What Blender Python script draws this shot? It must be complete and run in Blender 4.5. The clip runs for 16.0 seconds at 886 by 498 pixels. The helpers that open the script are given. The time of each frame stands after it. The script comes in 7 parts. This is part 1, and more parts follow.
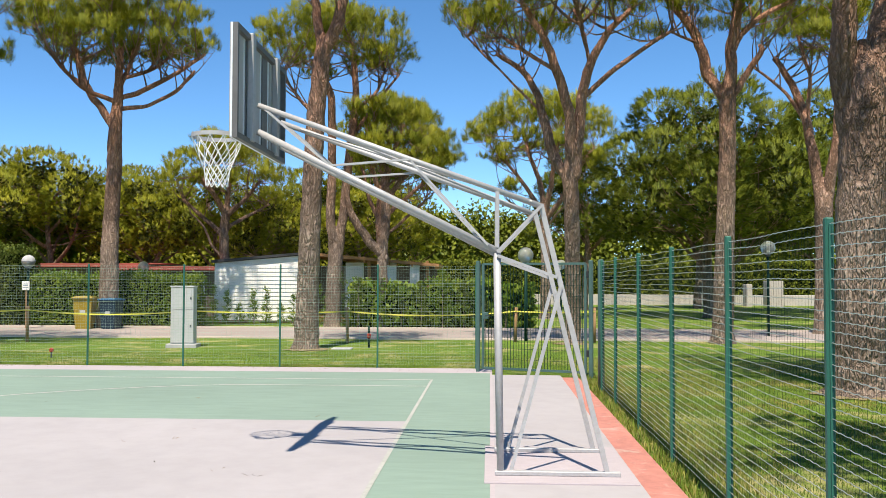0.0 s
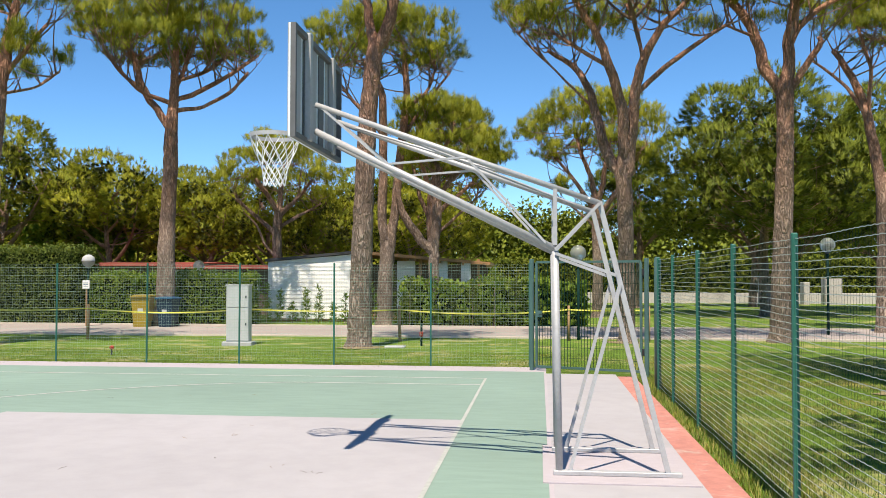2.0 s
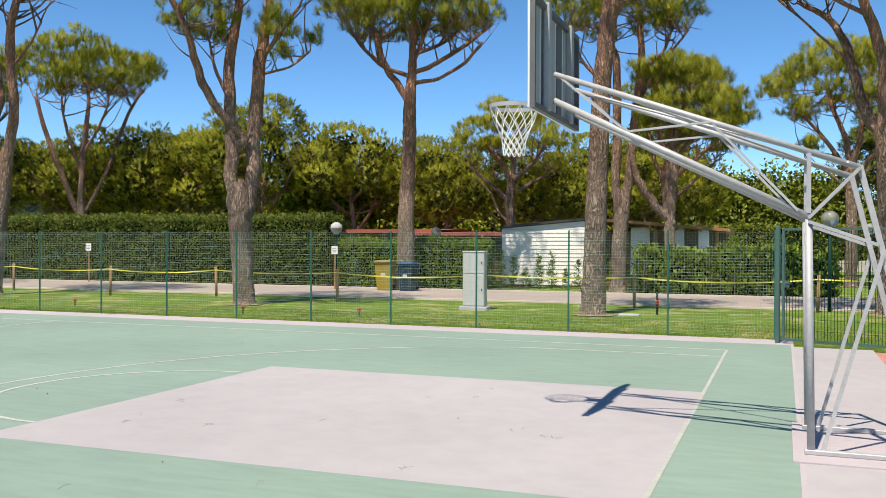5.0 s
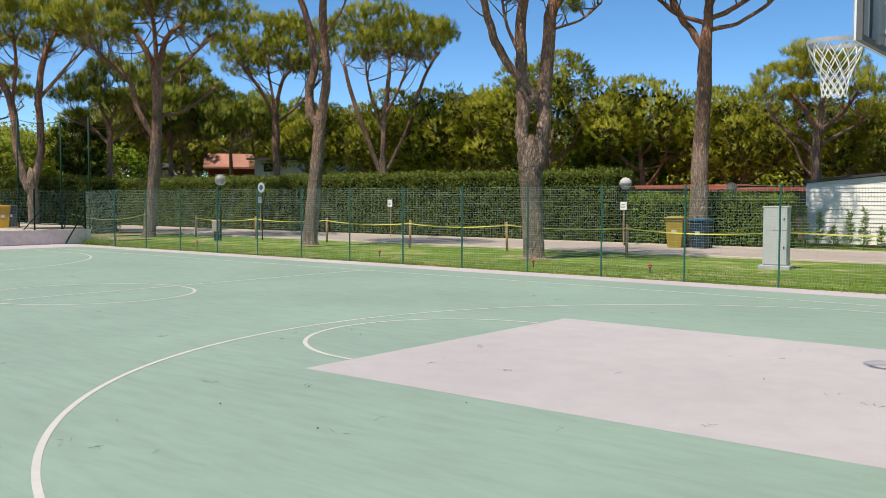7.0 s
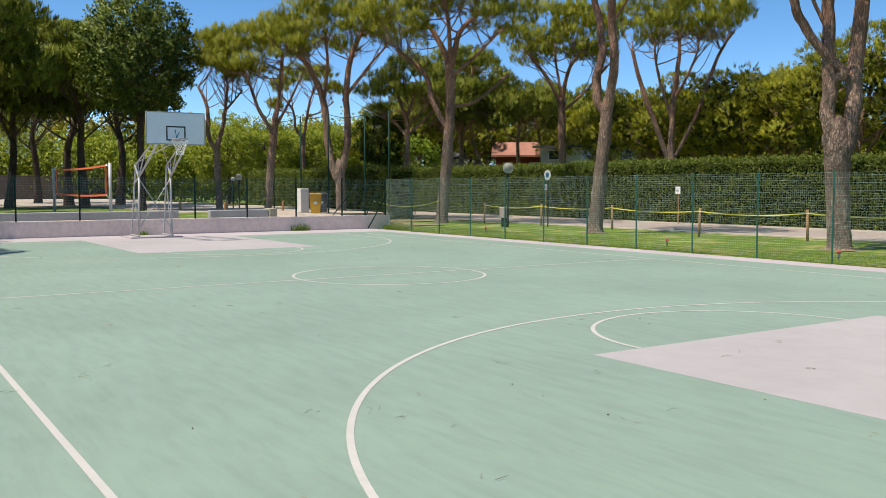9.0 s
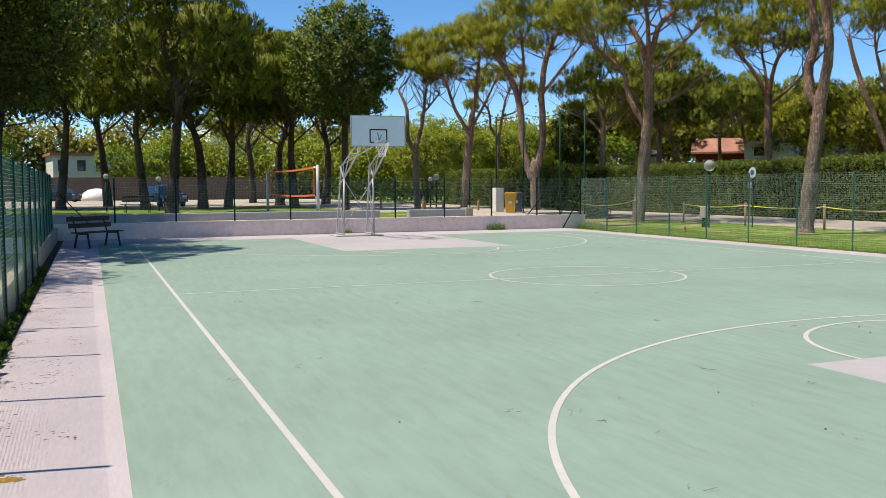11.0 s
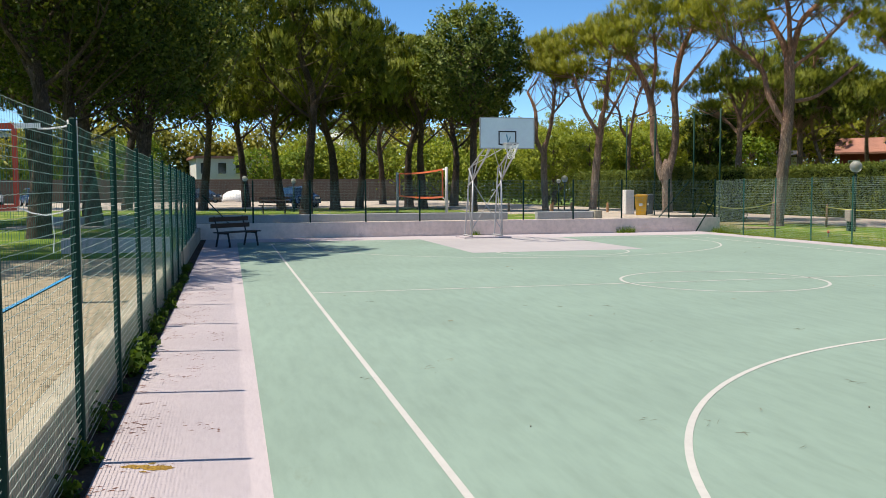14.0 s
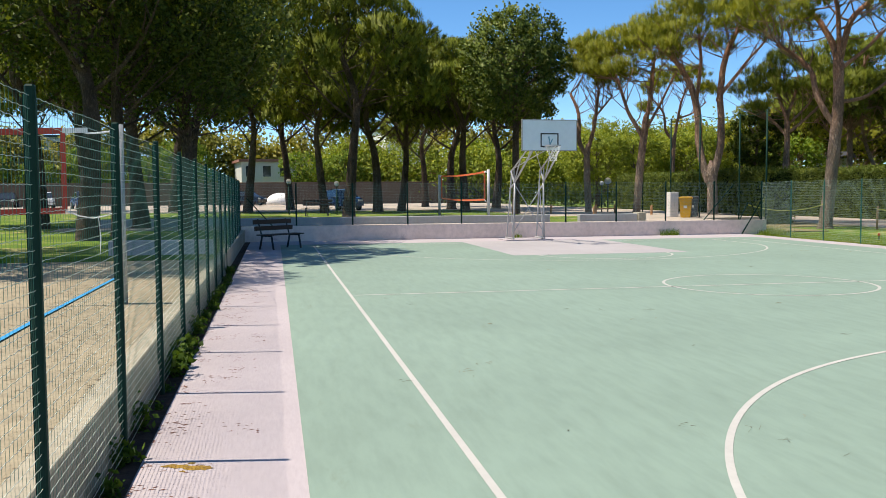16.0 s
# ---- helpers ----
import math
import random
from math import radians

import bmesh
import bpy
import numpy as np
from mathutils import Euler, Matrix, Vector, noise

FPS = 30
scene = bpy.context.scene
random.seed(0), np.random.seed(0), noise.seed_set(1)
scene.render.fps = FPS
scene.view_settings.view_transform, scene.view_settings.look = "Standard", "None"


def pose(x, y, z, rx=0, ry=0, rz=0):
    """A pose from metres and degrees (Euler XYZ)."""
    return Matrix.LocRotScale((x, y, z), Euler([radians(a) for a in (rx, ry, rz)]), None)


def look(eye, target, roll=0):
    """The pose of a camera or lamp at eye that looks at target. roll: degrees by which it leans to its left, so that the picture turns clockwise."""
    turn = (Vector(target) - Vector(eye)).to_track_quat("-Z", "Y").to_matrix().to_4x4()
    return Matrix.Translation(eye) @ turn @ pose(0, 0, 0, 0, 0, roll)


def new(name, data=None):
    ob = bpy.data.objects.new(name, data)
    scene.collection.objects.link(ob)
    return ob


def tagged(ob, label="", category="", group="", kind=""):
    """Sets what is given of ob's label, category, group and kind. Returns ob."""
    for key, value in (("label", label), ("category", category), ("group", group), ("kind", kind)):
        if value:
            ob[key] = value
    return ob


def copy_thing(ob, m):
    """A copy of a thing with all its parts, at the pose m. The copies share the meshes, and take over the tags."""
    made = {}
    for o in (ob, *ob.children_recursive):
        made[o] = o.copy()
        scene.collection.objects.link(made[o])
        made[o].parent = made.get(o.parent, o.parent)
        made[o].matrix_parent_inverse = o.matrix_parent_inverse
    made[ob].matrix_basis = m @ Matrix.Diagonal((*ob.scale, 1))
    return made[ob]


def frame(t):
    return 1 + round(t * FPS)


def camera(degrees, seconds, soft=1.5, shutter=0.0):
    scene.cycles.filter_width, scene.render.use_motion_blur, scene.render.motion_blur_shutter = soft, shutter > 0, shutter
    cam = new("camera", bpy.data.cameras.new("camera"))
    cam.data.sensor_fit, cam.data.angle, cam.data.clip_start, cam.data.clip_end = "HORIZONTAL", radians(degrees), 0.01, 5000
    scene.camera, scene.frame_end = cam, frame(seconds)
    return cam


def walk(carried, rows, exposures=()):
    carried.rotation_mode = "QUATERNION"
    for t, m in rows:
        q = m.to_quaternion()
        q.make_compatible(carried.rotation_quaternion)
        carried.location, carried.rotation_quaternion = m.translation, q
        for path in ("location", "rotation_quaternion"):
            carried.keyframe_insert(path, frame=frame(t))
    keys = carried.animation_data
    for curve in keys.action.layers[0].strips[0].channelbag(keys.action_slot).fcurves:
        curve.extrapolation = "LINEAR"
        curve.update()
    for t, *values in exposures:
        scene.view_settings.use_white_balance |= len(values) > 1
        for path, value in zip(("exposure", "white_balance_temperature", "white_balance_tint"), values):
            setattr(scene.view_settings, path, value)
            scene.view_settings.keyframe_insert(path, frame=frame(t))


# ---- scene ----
# ---------------------------------------------------------------- camera
cam = camera(52.3, 16.0, soft=0.75)
PATH = [
    (0, (0.986, -8.402, 1.689), (0.882, -6.406, 1.759), 0.2),
    (0.5, (0.977, -8.4, 1.691), (0.856, -6.405, 1.76), 0.2),
    (1, (0.959, -8.392, 1.69), (0.813, -6.398, 1.758), 0.2),
    (1.5, (0.942, -8.382, 1.687), (0.763, -6.391, 1.755), 0.1),
    (2, (0.916, -8.377, 1.688), (0.703, -6.39, 1.754), 0.1),
    (2.5, (0.885, -8.387, 1.688), (0.643, -6.403, 1.752), 0.1),
    (3, (0.856, -8.389, 1.691), (0.564, -6.411, 1.752), 0.2),
    (3.2, (0.849, -8.388, 1.693), (0.53, -6.414, 1.753), 0.1),
    (5.3, (0.862, -8.462, 1.712), (0.078, -6.623, 1.684), 0.3),
    (5.5, (0.855, -8.456, 1.71), (0.018, -6.64, 1.671), 0.3),
    (6, (0.787, -8.437, 1.685), (-0.192, -6.694, 1.62), 0.3),
    (6.5, (0.749, -8.43, 1.662), (-0.368, -6.773, 1.573), 0.3),
    (7, (0.728, -8.456, 1.644), (-0.519, -6.896, 1.537), 0.2),
    (7.5, (0.725, -8.488, 1.651), (-0.641, -7.032, 1.529), 0.2),
    (8, (0.731, -8.508, 1.644), (-0.749, -7.17, 1.515), 0.2),
    (8.5, (0.715, -8.514, 1.642), (-0.867, -7.298, 1.508), 0.1),
    (9, (0.703, -8.531, 1.639), (-0.961, -7.429, 1.503), 0.0),
    (9.5, (0.7, -8.557, 1.644), (-1.032, -7.566, 1.507), 0.0),
    (10, (0.694, -8.594, 1.651), (-1.093, -7.708, 1.513), -0.0),
    (10.2, (0.687, -8.599, 1.653), (-1.119, -7.752, 1.515), -0.1),
    (12.5, (0.709, -8.609, 1.672), (-1.199, -8.025, 1.536), -0.3),
    (13, (0.691, -8.627, 1.671), (-1.23, -8.086, 1.536), -0.3),
    (13.5, (0.668, -8.642, 1.669), (-1.265, -8.145, 1.536), -0.3),
    (14, (0.663, -8.642, 1.669), (-1.28, -8.184, 1.537), -0.3),
    (14.5, (0.669, -8.644, 1.67), (-1.281, -8.217, 1.541), -0.4),
    (15, (0.678, -8.63, 1.674), (-1.277, -8.23, 1.547), -0.4),
    (15.5, (0.674, -8.621, 1.675), (-1.286, -8.241, 1.548), -0.4),
    (16, (0.668, -8.602, 1.672), (-1.294, -8.237, 1.546), -0.4),
]
walk(cam, [(t, look(eye, target, roll)) for t, eye, target, roll in PATH],
     [(0, 0.71), (3, 0.68), (5.5, 0.54), (7, 0.44), (9, 0.45), (12.5, 0.53), (16, 0.58)])

# ---------------------------------------------------------------- light
SUN = Vector((-0.21, -1.44, 3.05)).normalized()
world = bpy.data.worlds.new("sky")
world.use_nodes = True
scene.world = world
wn = world.node_tree.nodes
wn.clear()
w_out = wn.new("ShaderNodeOutputWorld")
w_bg = wn.new("ShaderNodeBackground")
w_sky = wn.new("ShaderNodeTexSky")
w_sky.sky_type = "NISHITA"
w_sky.sun_disc = False
w_sky.sun_elevation = math.asin(SUN.z)
w_sky.sun_rotation = math.atan2(SUN.x, SUN.y)
w_sky.air_density, w_sky.dust_density, w_sky.ozone_density = 0.57, 0.0, 3.3
w_bg.inputs["Strength"].default_value = 0.131
w_hue = wn.new("ShaderNodeHueSaturation")
w_hue.inputs["Hue"].default_value, w_hue.inputs["Saturation"].default_value = 0.494, 1.16
world.node_tree.links.new(w_sky.outputs[0], w_hue.inputs["Color"])
world.node_tree.links.new(w_hue.outputs[0], w_bg.inputs["Color"])
world.node_tree.links.new(w_bg.outputs[0], w_out.inputs["Surface"])
sun_data = bpy.data.lights.new("sun", "SUN")
sun_data.energy, sun_data.angle, sun_data.color = 4.9, radians(0.7), (1.0, 0.895, 0.735)
sun = new("sun", sun_data)
sun.matrix_world = look(SUN * 60, (0, 0, 0))


# ---------------------------------------------------------------- materials
def ramp2(nt, fac, a, b, lo=0.35, hi=0.65):
    r = nt.nodes.new("ShaderNodeValToRGB")
    lo, hi, a = (0.0, hi, tuple(u + (v - u) * (0 - lo) / (hi - lo) for u, v in zip(a, b))) if lo < 0 else (lo, hi, a)
    r.color_ramp.elements[0].position, r.color_ramp.elements[1].position = lo, hi
    r.color_ramp.elements[0].color, r.color_ramp.elements[1].color = (*a, 1), (*b, 1)
    nt.links.new(fac, r.inputs[0])
    return r.outputs[0]


def mixc(nt, fac, a, b, mode="MIX"):
    m = nt.nodes.new("ShaderNodeMix")
    m.data_type, m.blend_type = "RGBA", mode
    for k, v in ((0, fac), (6, a), (7, b)):
        if isinstance(v, (int, float)):
            m.inputs[k].default_value = v
        elif isinstance(v, tuple):
            m.inputs[k].default_value = (*v, 1)
        else:
            nt.links.new(v, m.inputs[k])
    return m.outputs[2]


def noise_fac(nt, scale, detail=4, rough=0.6, stretch=(1, 1, 1), obj=False, distort=0.0):
    tc = nt.nodes.new("ShaderNodeTexCoord") if obj else nt.nodes.new("ShaderNodeNewGeometry")
    mp = nt.nodes.new("ShaderNodeMapping")
    mp.inputs["Scale"].default_value = stretch
    nt.links.new(tc.outputs["Object" if obj else "Position"], mp.inputs["Vector"])
    n = nt.nodes.new("ShaderNodeTexNoise")
    n.inputs["Scale"].default_value, n.inputs["Detail"].default_value, n.inputs["Roughness"].default_value = scale, detail, rough
    n.inputs["Distortion"].default_value = distort
    nt.links.new(mp.outputs[0], n.inputs["Vector"])
    return n.outputs[0]


def scaled(c, k):
    return tuple(min(1, v * k) for v in c)


def mat(name, base, rough=0.7, metal=0.0, big=(0.5, 0.12), fine=(14, 0.12), bump=(40, 0.15, 0.01), stretch=(1, 1, 1), island=0.0, stain=None, spec=0.4, obj=False):
    """Procedural surface: base colour varied at a broad and a fine scale, stains, and a bump."""
    m = bpy.data.materials.new(name)
    m.use_nodes = True
    nt = m.node_tree
    b = nt.nodes["Principled BSDF"]
    col = ramp2(nt, noise_fac(nt, big[0], 3, 0.55, (1, 1, 1), obj), scaled(base, 1 - big[1]), scaled(base, 1 + big[1]), 0.3, 0.7)
    f = noise_fac(nt, fine[0], 5, 0.65, stretch, obj)
    col = mixc(nt, 1.0, col, ramp2(nt, f, (1 - fine[1],) * 3, (1.0,) * 3, 0.3, 0.6), "MULTIPLY")
    if stain:
        s = noise_fac(nt, stain[0], 6, 0.7, stain[3] if len(stain) > 3 else (1, 1, 1), obj, 0.6)
        r = nt.nodes.new("ShaderNodeValToRGB")
        r.color_ramp.elements[0].position, r.color_ramp.elements[1].position = stain[2], stain[2] + 0.12
        nt.links.new(s, r.inputs[0])
        col = mixc(nt, r.outputs[0], col, stain[1])
    if island:
        g = nt.nodes.new("ShaderNodeNewGeometry")
        col = mixc(nt, 1.0, col, ramp2(nt, g.outputs["Random Per Island"], (1 - island,) * 3, (1 + island,) * 3, 0, 1), "MULTIPLY")
    nt.links.new(col, b.inputs["Base Color"])
    b.inputs["Roughness"].default_value, b.inputs["Metallic"].default_value = rough, metal
    b.inputs["Specular IOR Level"].default_value = spec
    if bump:
        bp = nt.nodes.new("ShaderNodeBump")
        bp.inputs["Strength"].default_value, bp.inputs["Distance"].default_value = bump[1], bump[2]
        nt.links.new(noise_fac(nt, bump[0], 4, 0.6, stretch, obj), bp.inputs["Height"])
        nt.links.new(bp.outputs[0], b.inputs["Normal"])
    return m


def leaf_mat(name, dark, light, glow=0.35, rough=0.55):
    """Foliage: diffuse, part translucent, each needle or leaf a little different."""
    m = bpy.data.materials.new(name)
    m.use_nodes = True
    nt = m.node_tree
    b = nt.nodes["Principled BSDF"]
    g = nt.nodes.new("ShaderNodeNewGeometry")
    c1 = ramp2(nt, g.outputs["Random Per Island"], dark, light, 0, 1)
    c = mixc(nt, 1.0, c1, ramp2(nt, noise_fac(nt, 2.2, 3), (0.60, 0.68, 0.66), (1.25, 1.15, 1.0), 0.35, 0.65), "MULTIPLY")
    nt.links.new(c, b.inputs["Base Color"])
    b.inputs["Roughness"].default_value = rough
    b.inputs["Specular IOR Level"].default_value = 0.138
    tr = nt.nodes.new("ShaderNodeBsdfTranslucent")
    nt.links.new(mixc(nt, 1.0, c, (1.3, 1.25, 0.5), "MULTIPLY"), tr.inputs["Color"])
    mx = nt.nodes.new("ShaderNodeMixShader")
    mx.inputs[0].default_value = glow
    nt.links.new(b.outputs[0], mx.inputs[1])
    nt.links.new(tr.outputs[0], mx.inputs[2])
    nt.links.new(mx.outputs[0], nt.nodes["Material Output"].inputs["Surface"])
    return m


def bark_mat(name, light, dark, scale=5.0, upper=None):
    """Plated pine bark: long plates between dark furrows."""
    m = bpy.data.materials.new(name)
    m.use_nodes = True
    nt = m.node_tree
    b = nt.nodes["Principled BSDF"]
    tc = nt.nodes.new("ShaderNodeNewGeometry")
    mp = nt.nodes.new("ShaderNodeMapping")
    mp.inputs["Scale"].default_value = (1, 1, 0.28)
    nt.links.new(tc.outputs["Position"], mp.inputs["Vector"])
    wob = nt.nodes.new("ShaderNodeTexNoise")
    wob.inputs["Scale"].default_value, wob.inputs["Detail"].default_value = 9.0, 3.0
    nt.links.new(mp.outputs[0], wob.inputs["Vector"])
    jit = nt.nodes.new("ShaderNodeVectorMath")
    jit.operation = "MULTIPLY_ADD"
    jit.inputs[1].default_value = (0.3, 0.3, 0.3)
    nt.links.new(wob.outputs["Color"], jit.inputs[0])
    nt.links.new(mp.outputs[0], jit.inputs[2])
    v = nt.nodes.new("ShaderNodeTexVoronoi")
    v.feature = "DISTANCE_TO_EDGE"
    v.inputs["Scale"].default_value = scale * 3.0
    nt.links.new(jit.outputs[0], v.inputs["Vector"])
    n = noise_fac(nt, scale * 5, 5, 0.7, (1, 1, 0.3))
    col = mixc(nt, ramp2(nt, v.outputs["Distance"], (0, 0, 0), (1, 1, 1), -0.12, 0.30), dark, ramp2(nt, n, scaled(light, 0.55), scaled(light, 1.2), 0.3, 0.7))
    if upper:
        # grey plates low down, thin reddish bark higher up the tree
        sp = nt.nodes.new("ShaderNodeSeparateXYZ")
        nt.links.new(tc.outputs["Position"], sp.inputs[0])
        mr = nt.nodes.new("ShaderNodeMapRange")
        mr.inputs["From Min"].default_value, mr.inputs["From Max"].default_value = 2.5, 8.0
        nt.links.new(sp.outputs["Z"], mr.inputs["Value"])
        col = mixc(nt, 1.0, col, mixc(nt, mr.outputs[0], (1, 1, 1), upper), "MULTIPLY")
    col = mixc(nt, 1.0, col, ramp2(nt, noise_fac(nt, 0.7, 3), (0.6, 0.58, 0.56), (1.15, 1.1, 1.05), 0.35, 0.65), "MULTIPLY")
    nt.links.new(col, b.inputs["Base Color"])
    b.inputs["Roughness"].default_value = 0.92
    b.inputs["Specular IOR Level"].default_value = 0.15
    bp = nt.nodes.new("ShaderNodeBump")
    bp.inputs["Strength"].default_value, bp.inputs["Distance"].default_value = 0.9, 0.05
    mm = nt.nodes.new("ShaderNodeMath")
    nt.links.new(ramp2(nt, v.outputs["Distance"], (0, 0, 0), (1, 1, 1), 0.0, 0.3), mm.inputs[0])
    nt.links.new(n, mm.inputs[1])
    nt.links.new(mm.outputs[0], bp.inputs["Height"])
    nt.links.new(bp.outputs[0], b.inputs["Normal"])
    return m


def glass_mat(name, tint=(0.95, 0.97, 1.0), rough=0.05, clear=0.9):
    m = bpy.data.materials.new(name)
    m.use_nodes = True
    b = m.node_tree.nodes["Principled BSDF"]
    b.inputs["Base Color"].default_value = (*tint, 1)
    b.inputs["Roughness"].default_value = rough
    b.inputs["Transmission Weight"].default_value = clear
    b.inputs["IOR"].default_value = 1.2
    return m


GREEN = mat("court_green", (0.203, 0.281, 0.236), 0.75, big=(0.28, 0.08), fine=(1.6, 0.13), bump=(60, 0.25, 0.004), stretch=(1, 5, 1), stain=(1.3, (0.165, 0.215, 0.172), 0.64, (0.5, 2.2, 1)))
PALE = mat("court_pale_paint", (0.357, 0.338, 0.353), 0.75, big=(0.3, 0.07), fine=(3, 0.08), bump=(60, 0.25, 0.004), stain=(1.1, (0.27, 0.245, 0.24), 0.70))
PINK = mat("pink_concrete", (0.398, 0.355, 0.380), 0.8, big=(0.5, 0.08), fine=(6, 0.1), bump=(70, 0.3, 0.004), stretch=(1, 7, 1), stain=(1.6, (0.27, 0.20, 0.185), 0.72, (1.5, 0.7, 1)))
LINE = mat("line_paint", (0.447, 0.440, 0.422), 0.7, big=(1.0, 0.05), fine=(9, 0.10), bump=None)
LINEW = mat("worn_line_paint", (0.385, 0.392, 0.365), 0.75, big=(2.0, 0.10), fine=(14, 0.22), bump=None)
RED = mat("red_concrete", (0.45, 0.19, 0.155), 0.85, big=(0.8, 0.14), fine=(8, 0.22), stain=(3, (0.42, 0.29, 0.25), 0.56))
WALLC = mat("wall_concrete", (0.78, 0.64, 0.565), 0.85, big=(0.9, 0.1), fine=(7, 0.16), stain=(1.8, (0.46, 0.35, 0.32), 0.62, (1, 1, 0.5)))
PLINTH = mat("plinth_concrete", (0.37, 0.335, 0.255), 0.9, big=(1.2, 0.15), fine=(12, 0.25), stain=(2.5, (0.22, 0.21, 0.17), 0.60), bump=(50, 0.5, 0.01))
GREYC = mat("grey_concrete", (0.40, 0.40, 0.41), 0.9, big=(0.8, 0.1), fine=(9, 0.15))
ROAD = mat("paved_road", (0.33, 0.28, 0.255), 0.9, big=(0.4, 0.08), fine=(18, 0.2), bump=(60, 0.3, 0.006))
KERB = mat("kerb_stone", (0.55, 0.47, 0.40), 0.9, big=(0.8, 0.1), fine=(12, 0.15))
GRASS = mat("lawn", (0.138, 0.222, 0.032), 0.95, big=(0.35, 0.20), fine=(9, 0.40), bump=(35, 0.9, 0.05), stain=(0.8, (0.36, 0.33, 0.14), 0.52), spec=0.1)
SAND = mat("sand", (0.32, 0.275, 0.195), 0.95, big=(0.5, 0.08), fine=(5, 0.22), bump=(4.5, 0.8, 0.08), stain=(8, (0.21, 0.165, 0.115), 0.62), spec=0.1)
SANDY = mat("dry_soil", (0.26, 0.215, 0.12), 0.95, big=(2, 0.15), fine=(14, 0.35), bump=(25, 0.9, 0.03), spec=0.1)
GRAVEL = mat("gravel", (0.42, 0.365, 0.31), 0.95, big=(0.2, 0.1), fine=(12, 0.25), bump=(30, 0.5, 0.02), spec=0.1)
SOIL = mat("soil", (0.095, 0.06, 0.046), 0.95, big=(1.5, 0.3), fine=(14, 0.4), bump=(25, 0.9, 0.03), spec=0.1)
STEEL = mat("galvanised_steel", (0.43, 0.43, 0.44), 0.55, 0.2, big=(1.2, 0.1), fine=(22, 0.15), bump=(60, 0.08, 0.003), stain=(6, (0.36, 0.345, 0.335), 0.68))
BOARDBACK = mat("board_back", (0.15, 0.15, 0.152), 0.6, 0.2, big=(1.5, 0.1), fine=(10, 0.15), stretch=(1, 6, 1))
BOARDPANEL = mat("board_panel_grey", (0.40, 0.40, 0.40), 0.6, 0.05, big=(1.2, 0.1), fine=(10, 0.15), stretch=(1, 1, 0.2), stain=(5, (0.25, 0.24, 0.23), 0.62, (1, 1, 0.25)))
WHITEB = mat("white_board", (0.74, 0.80, 0.84), 0.5, big=(0.8, 0.03), fine=(8, 0.05), bump=None)
BLACK = mat("black_paint", (0.02, 0.02, 0.022), 0.6, bump=None)
BLUE = mat("blue_paint", (0.04, 0.26, 0.40), 0.6, bump=None)
ROPE = mat("white_net_cord", (0.82, 0.82, 0.80), 0.9, bump=(90, 0.3, 0.003))
FENCEG = mat("green_coated_steel", (0.008, 0.036, 0.027), 0.6, big=(1.0, 0.12), fine=(20, 0.15), bump=None, spec=0.14)
FENCEL = mat("teal_coated_steel", (0.03, 0.135, 0.10), 0.5, big=(1.0, 0.12), fine=(20, 0.15), bump=None, spec=0.35)
GATEG = mat("gate_grey_green", (0.06, 0.12, 0.11), 0.45, big=(1.0, 0.12), fine=(20, 0.15), bump=None, spec=0.5)
WIREG = mat("green_wire", (0.27, 0.37, 0.30), 0.42, big=(1.0, 0.1), fine=(20, 0.1), bump=None, spec=0.6)
# Wire colour paled to carry the sun's highlights along the level wires.
WIRE = mat("highlight_wire", (0.58, 0.64, 0.56), 0.42, big=(1.0, 0.1), fine=(20, 0.1), bump=None, spec=0.5)
WOODP = mat("stake_wood", (0.34, 0.21, 0.10), 0.85, big=(2, 0.15), fine=(30, 0.25), stretch=(1, 1, 0.2))
DWOOD = mat("bench_wood", (0.05, 0.028, 0.02), 0.6, big=(2, 0.2), fine=(30, 0.3), stretch=(0.2, 1, 1))
TAPE = mat("yellow_tape", (0.60, 0.56, 0.08), 0.5, bump=None)
CABG = mat("grey_cabinet_paint", (0.47, 0.48, 0.485), 0.5, big=(0.8, 0.04), fine=(12, 0.06), bump=None)
# Dark blue lowered further, so the bin looks to stand in tree shade.
BINBLUE = mat("shaded_dark_blue", (0.012, 0.032, 0.055), 0.5, big=(1.5, 0.1), fine=(9, 0.12), bump=None)
YELP = mat("yellow_plastic", (0.56, 0.31, 0.010), 0.45, big=(1.5, 0.1), fine=(9, 0.12), bump=None)
# Yellow dulled in place of the tree shade that falls on this bin.
YELD = mat("shaded_yellow_plastic", (0.31, 0.225, 0.02), 0.5, big=(1.5, 0.1), fine=(9, 0.12), bump=None)
BLUEP = mat("blue_plastic", (0.02, 0.11, 0.22), 0.45, big=(1.5, 0.1), fine=(9, 0.12), bump=None)
DARKP = mat("dark_plastic", (0.05, 0.065, 0.08), 0.5, big=(1.5, 0.1), fine=(9, 0.12), bump=None)
CLAD = mat("white_cladding", (0.80, 0.78, 0.75), 0.6, big=(0.6, 0.04), fine=(6, 0.05), bump=None)
ROOFD = mat("dark_roof_trim", (0.045, 0.045, 0.05), 0.6, bump=None)
TILE = mat("terracotta_tile", (0.40, 0.19, 0.14), 0.85, big=(0.7, 0.2), fine=(14, 0.3), bump=(20, 0.8, 0.05), stretch=(5, 1, 1))
REDROOF = mat("red_brown_roof", (0.34, 0.085, 0.065), 0.7, big=(0.7, 0.1), fine=(12, 0.15))
REDW = mat("red_timber_wall", (0.22, 0.035, 0.028), 0.7, big=(1, 0.1), fine=(12, 0.2))
PLASTER = mat("white_plaster", (0.66, 0.64, 0.62), 0.85, big=(0.4, 0.06), fine=(6, 0.08))
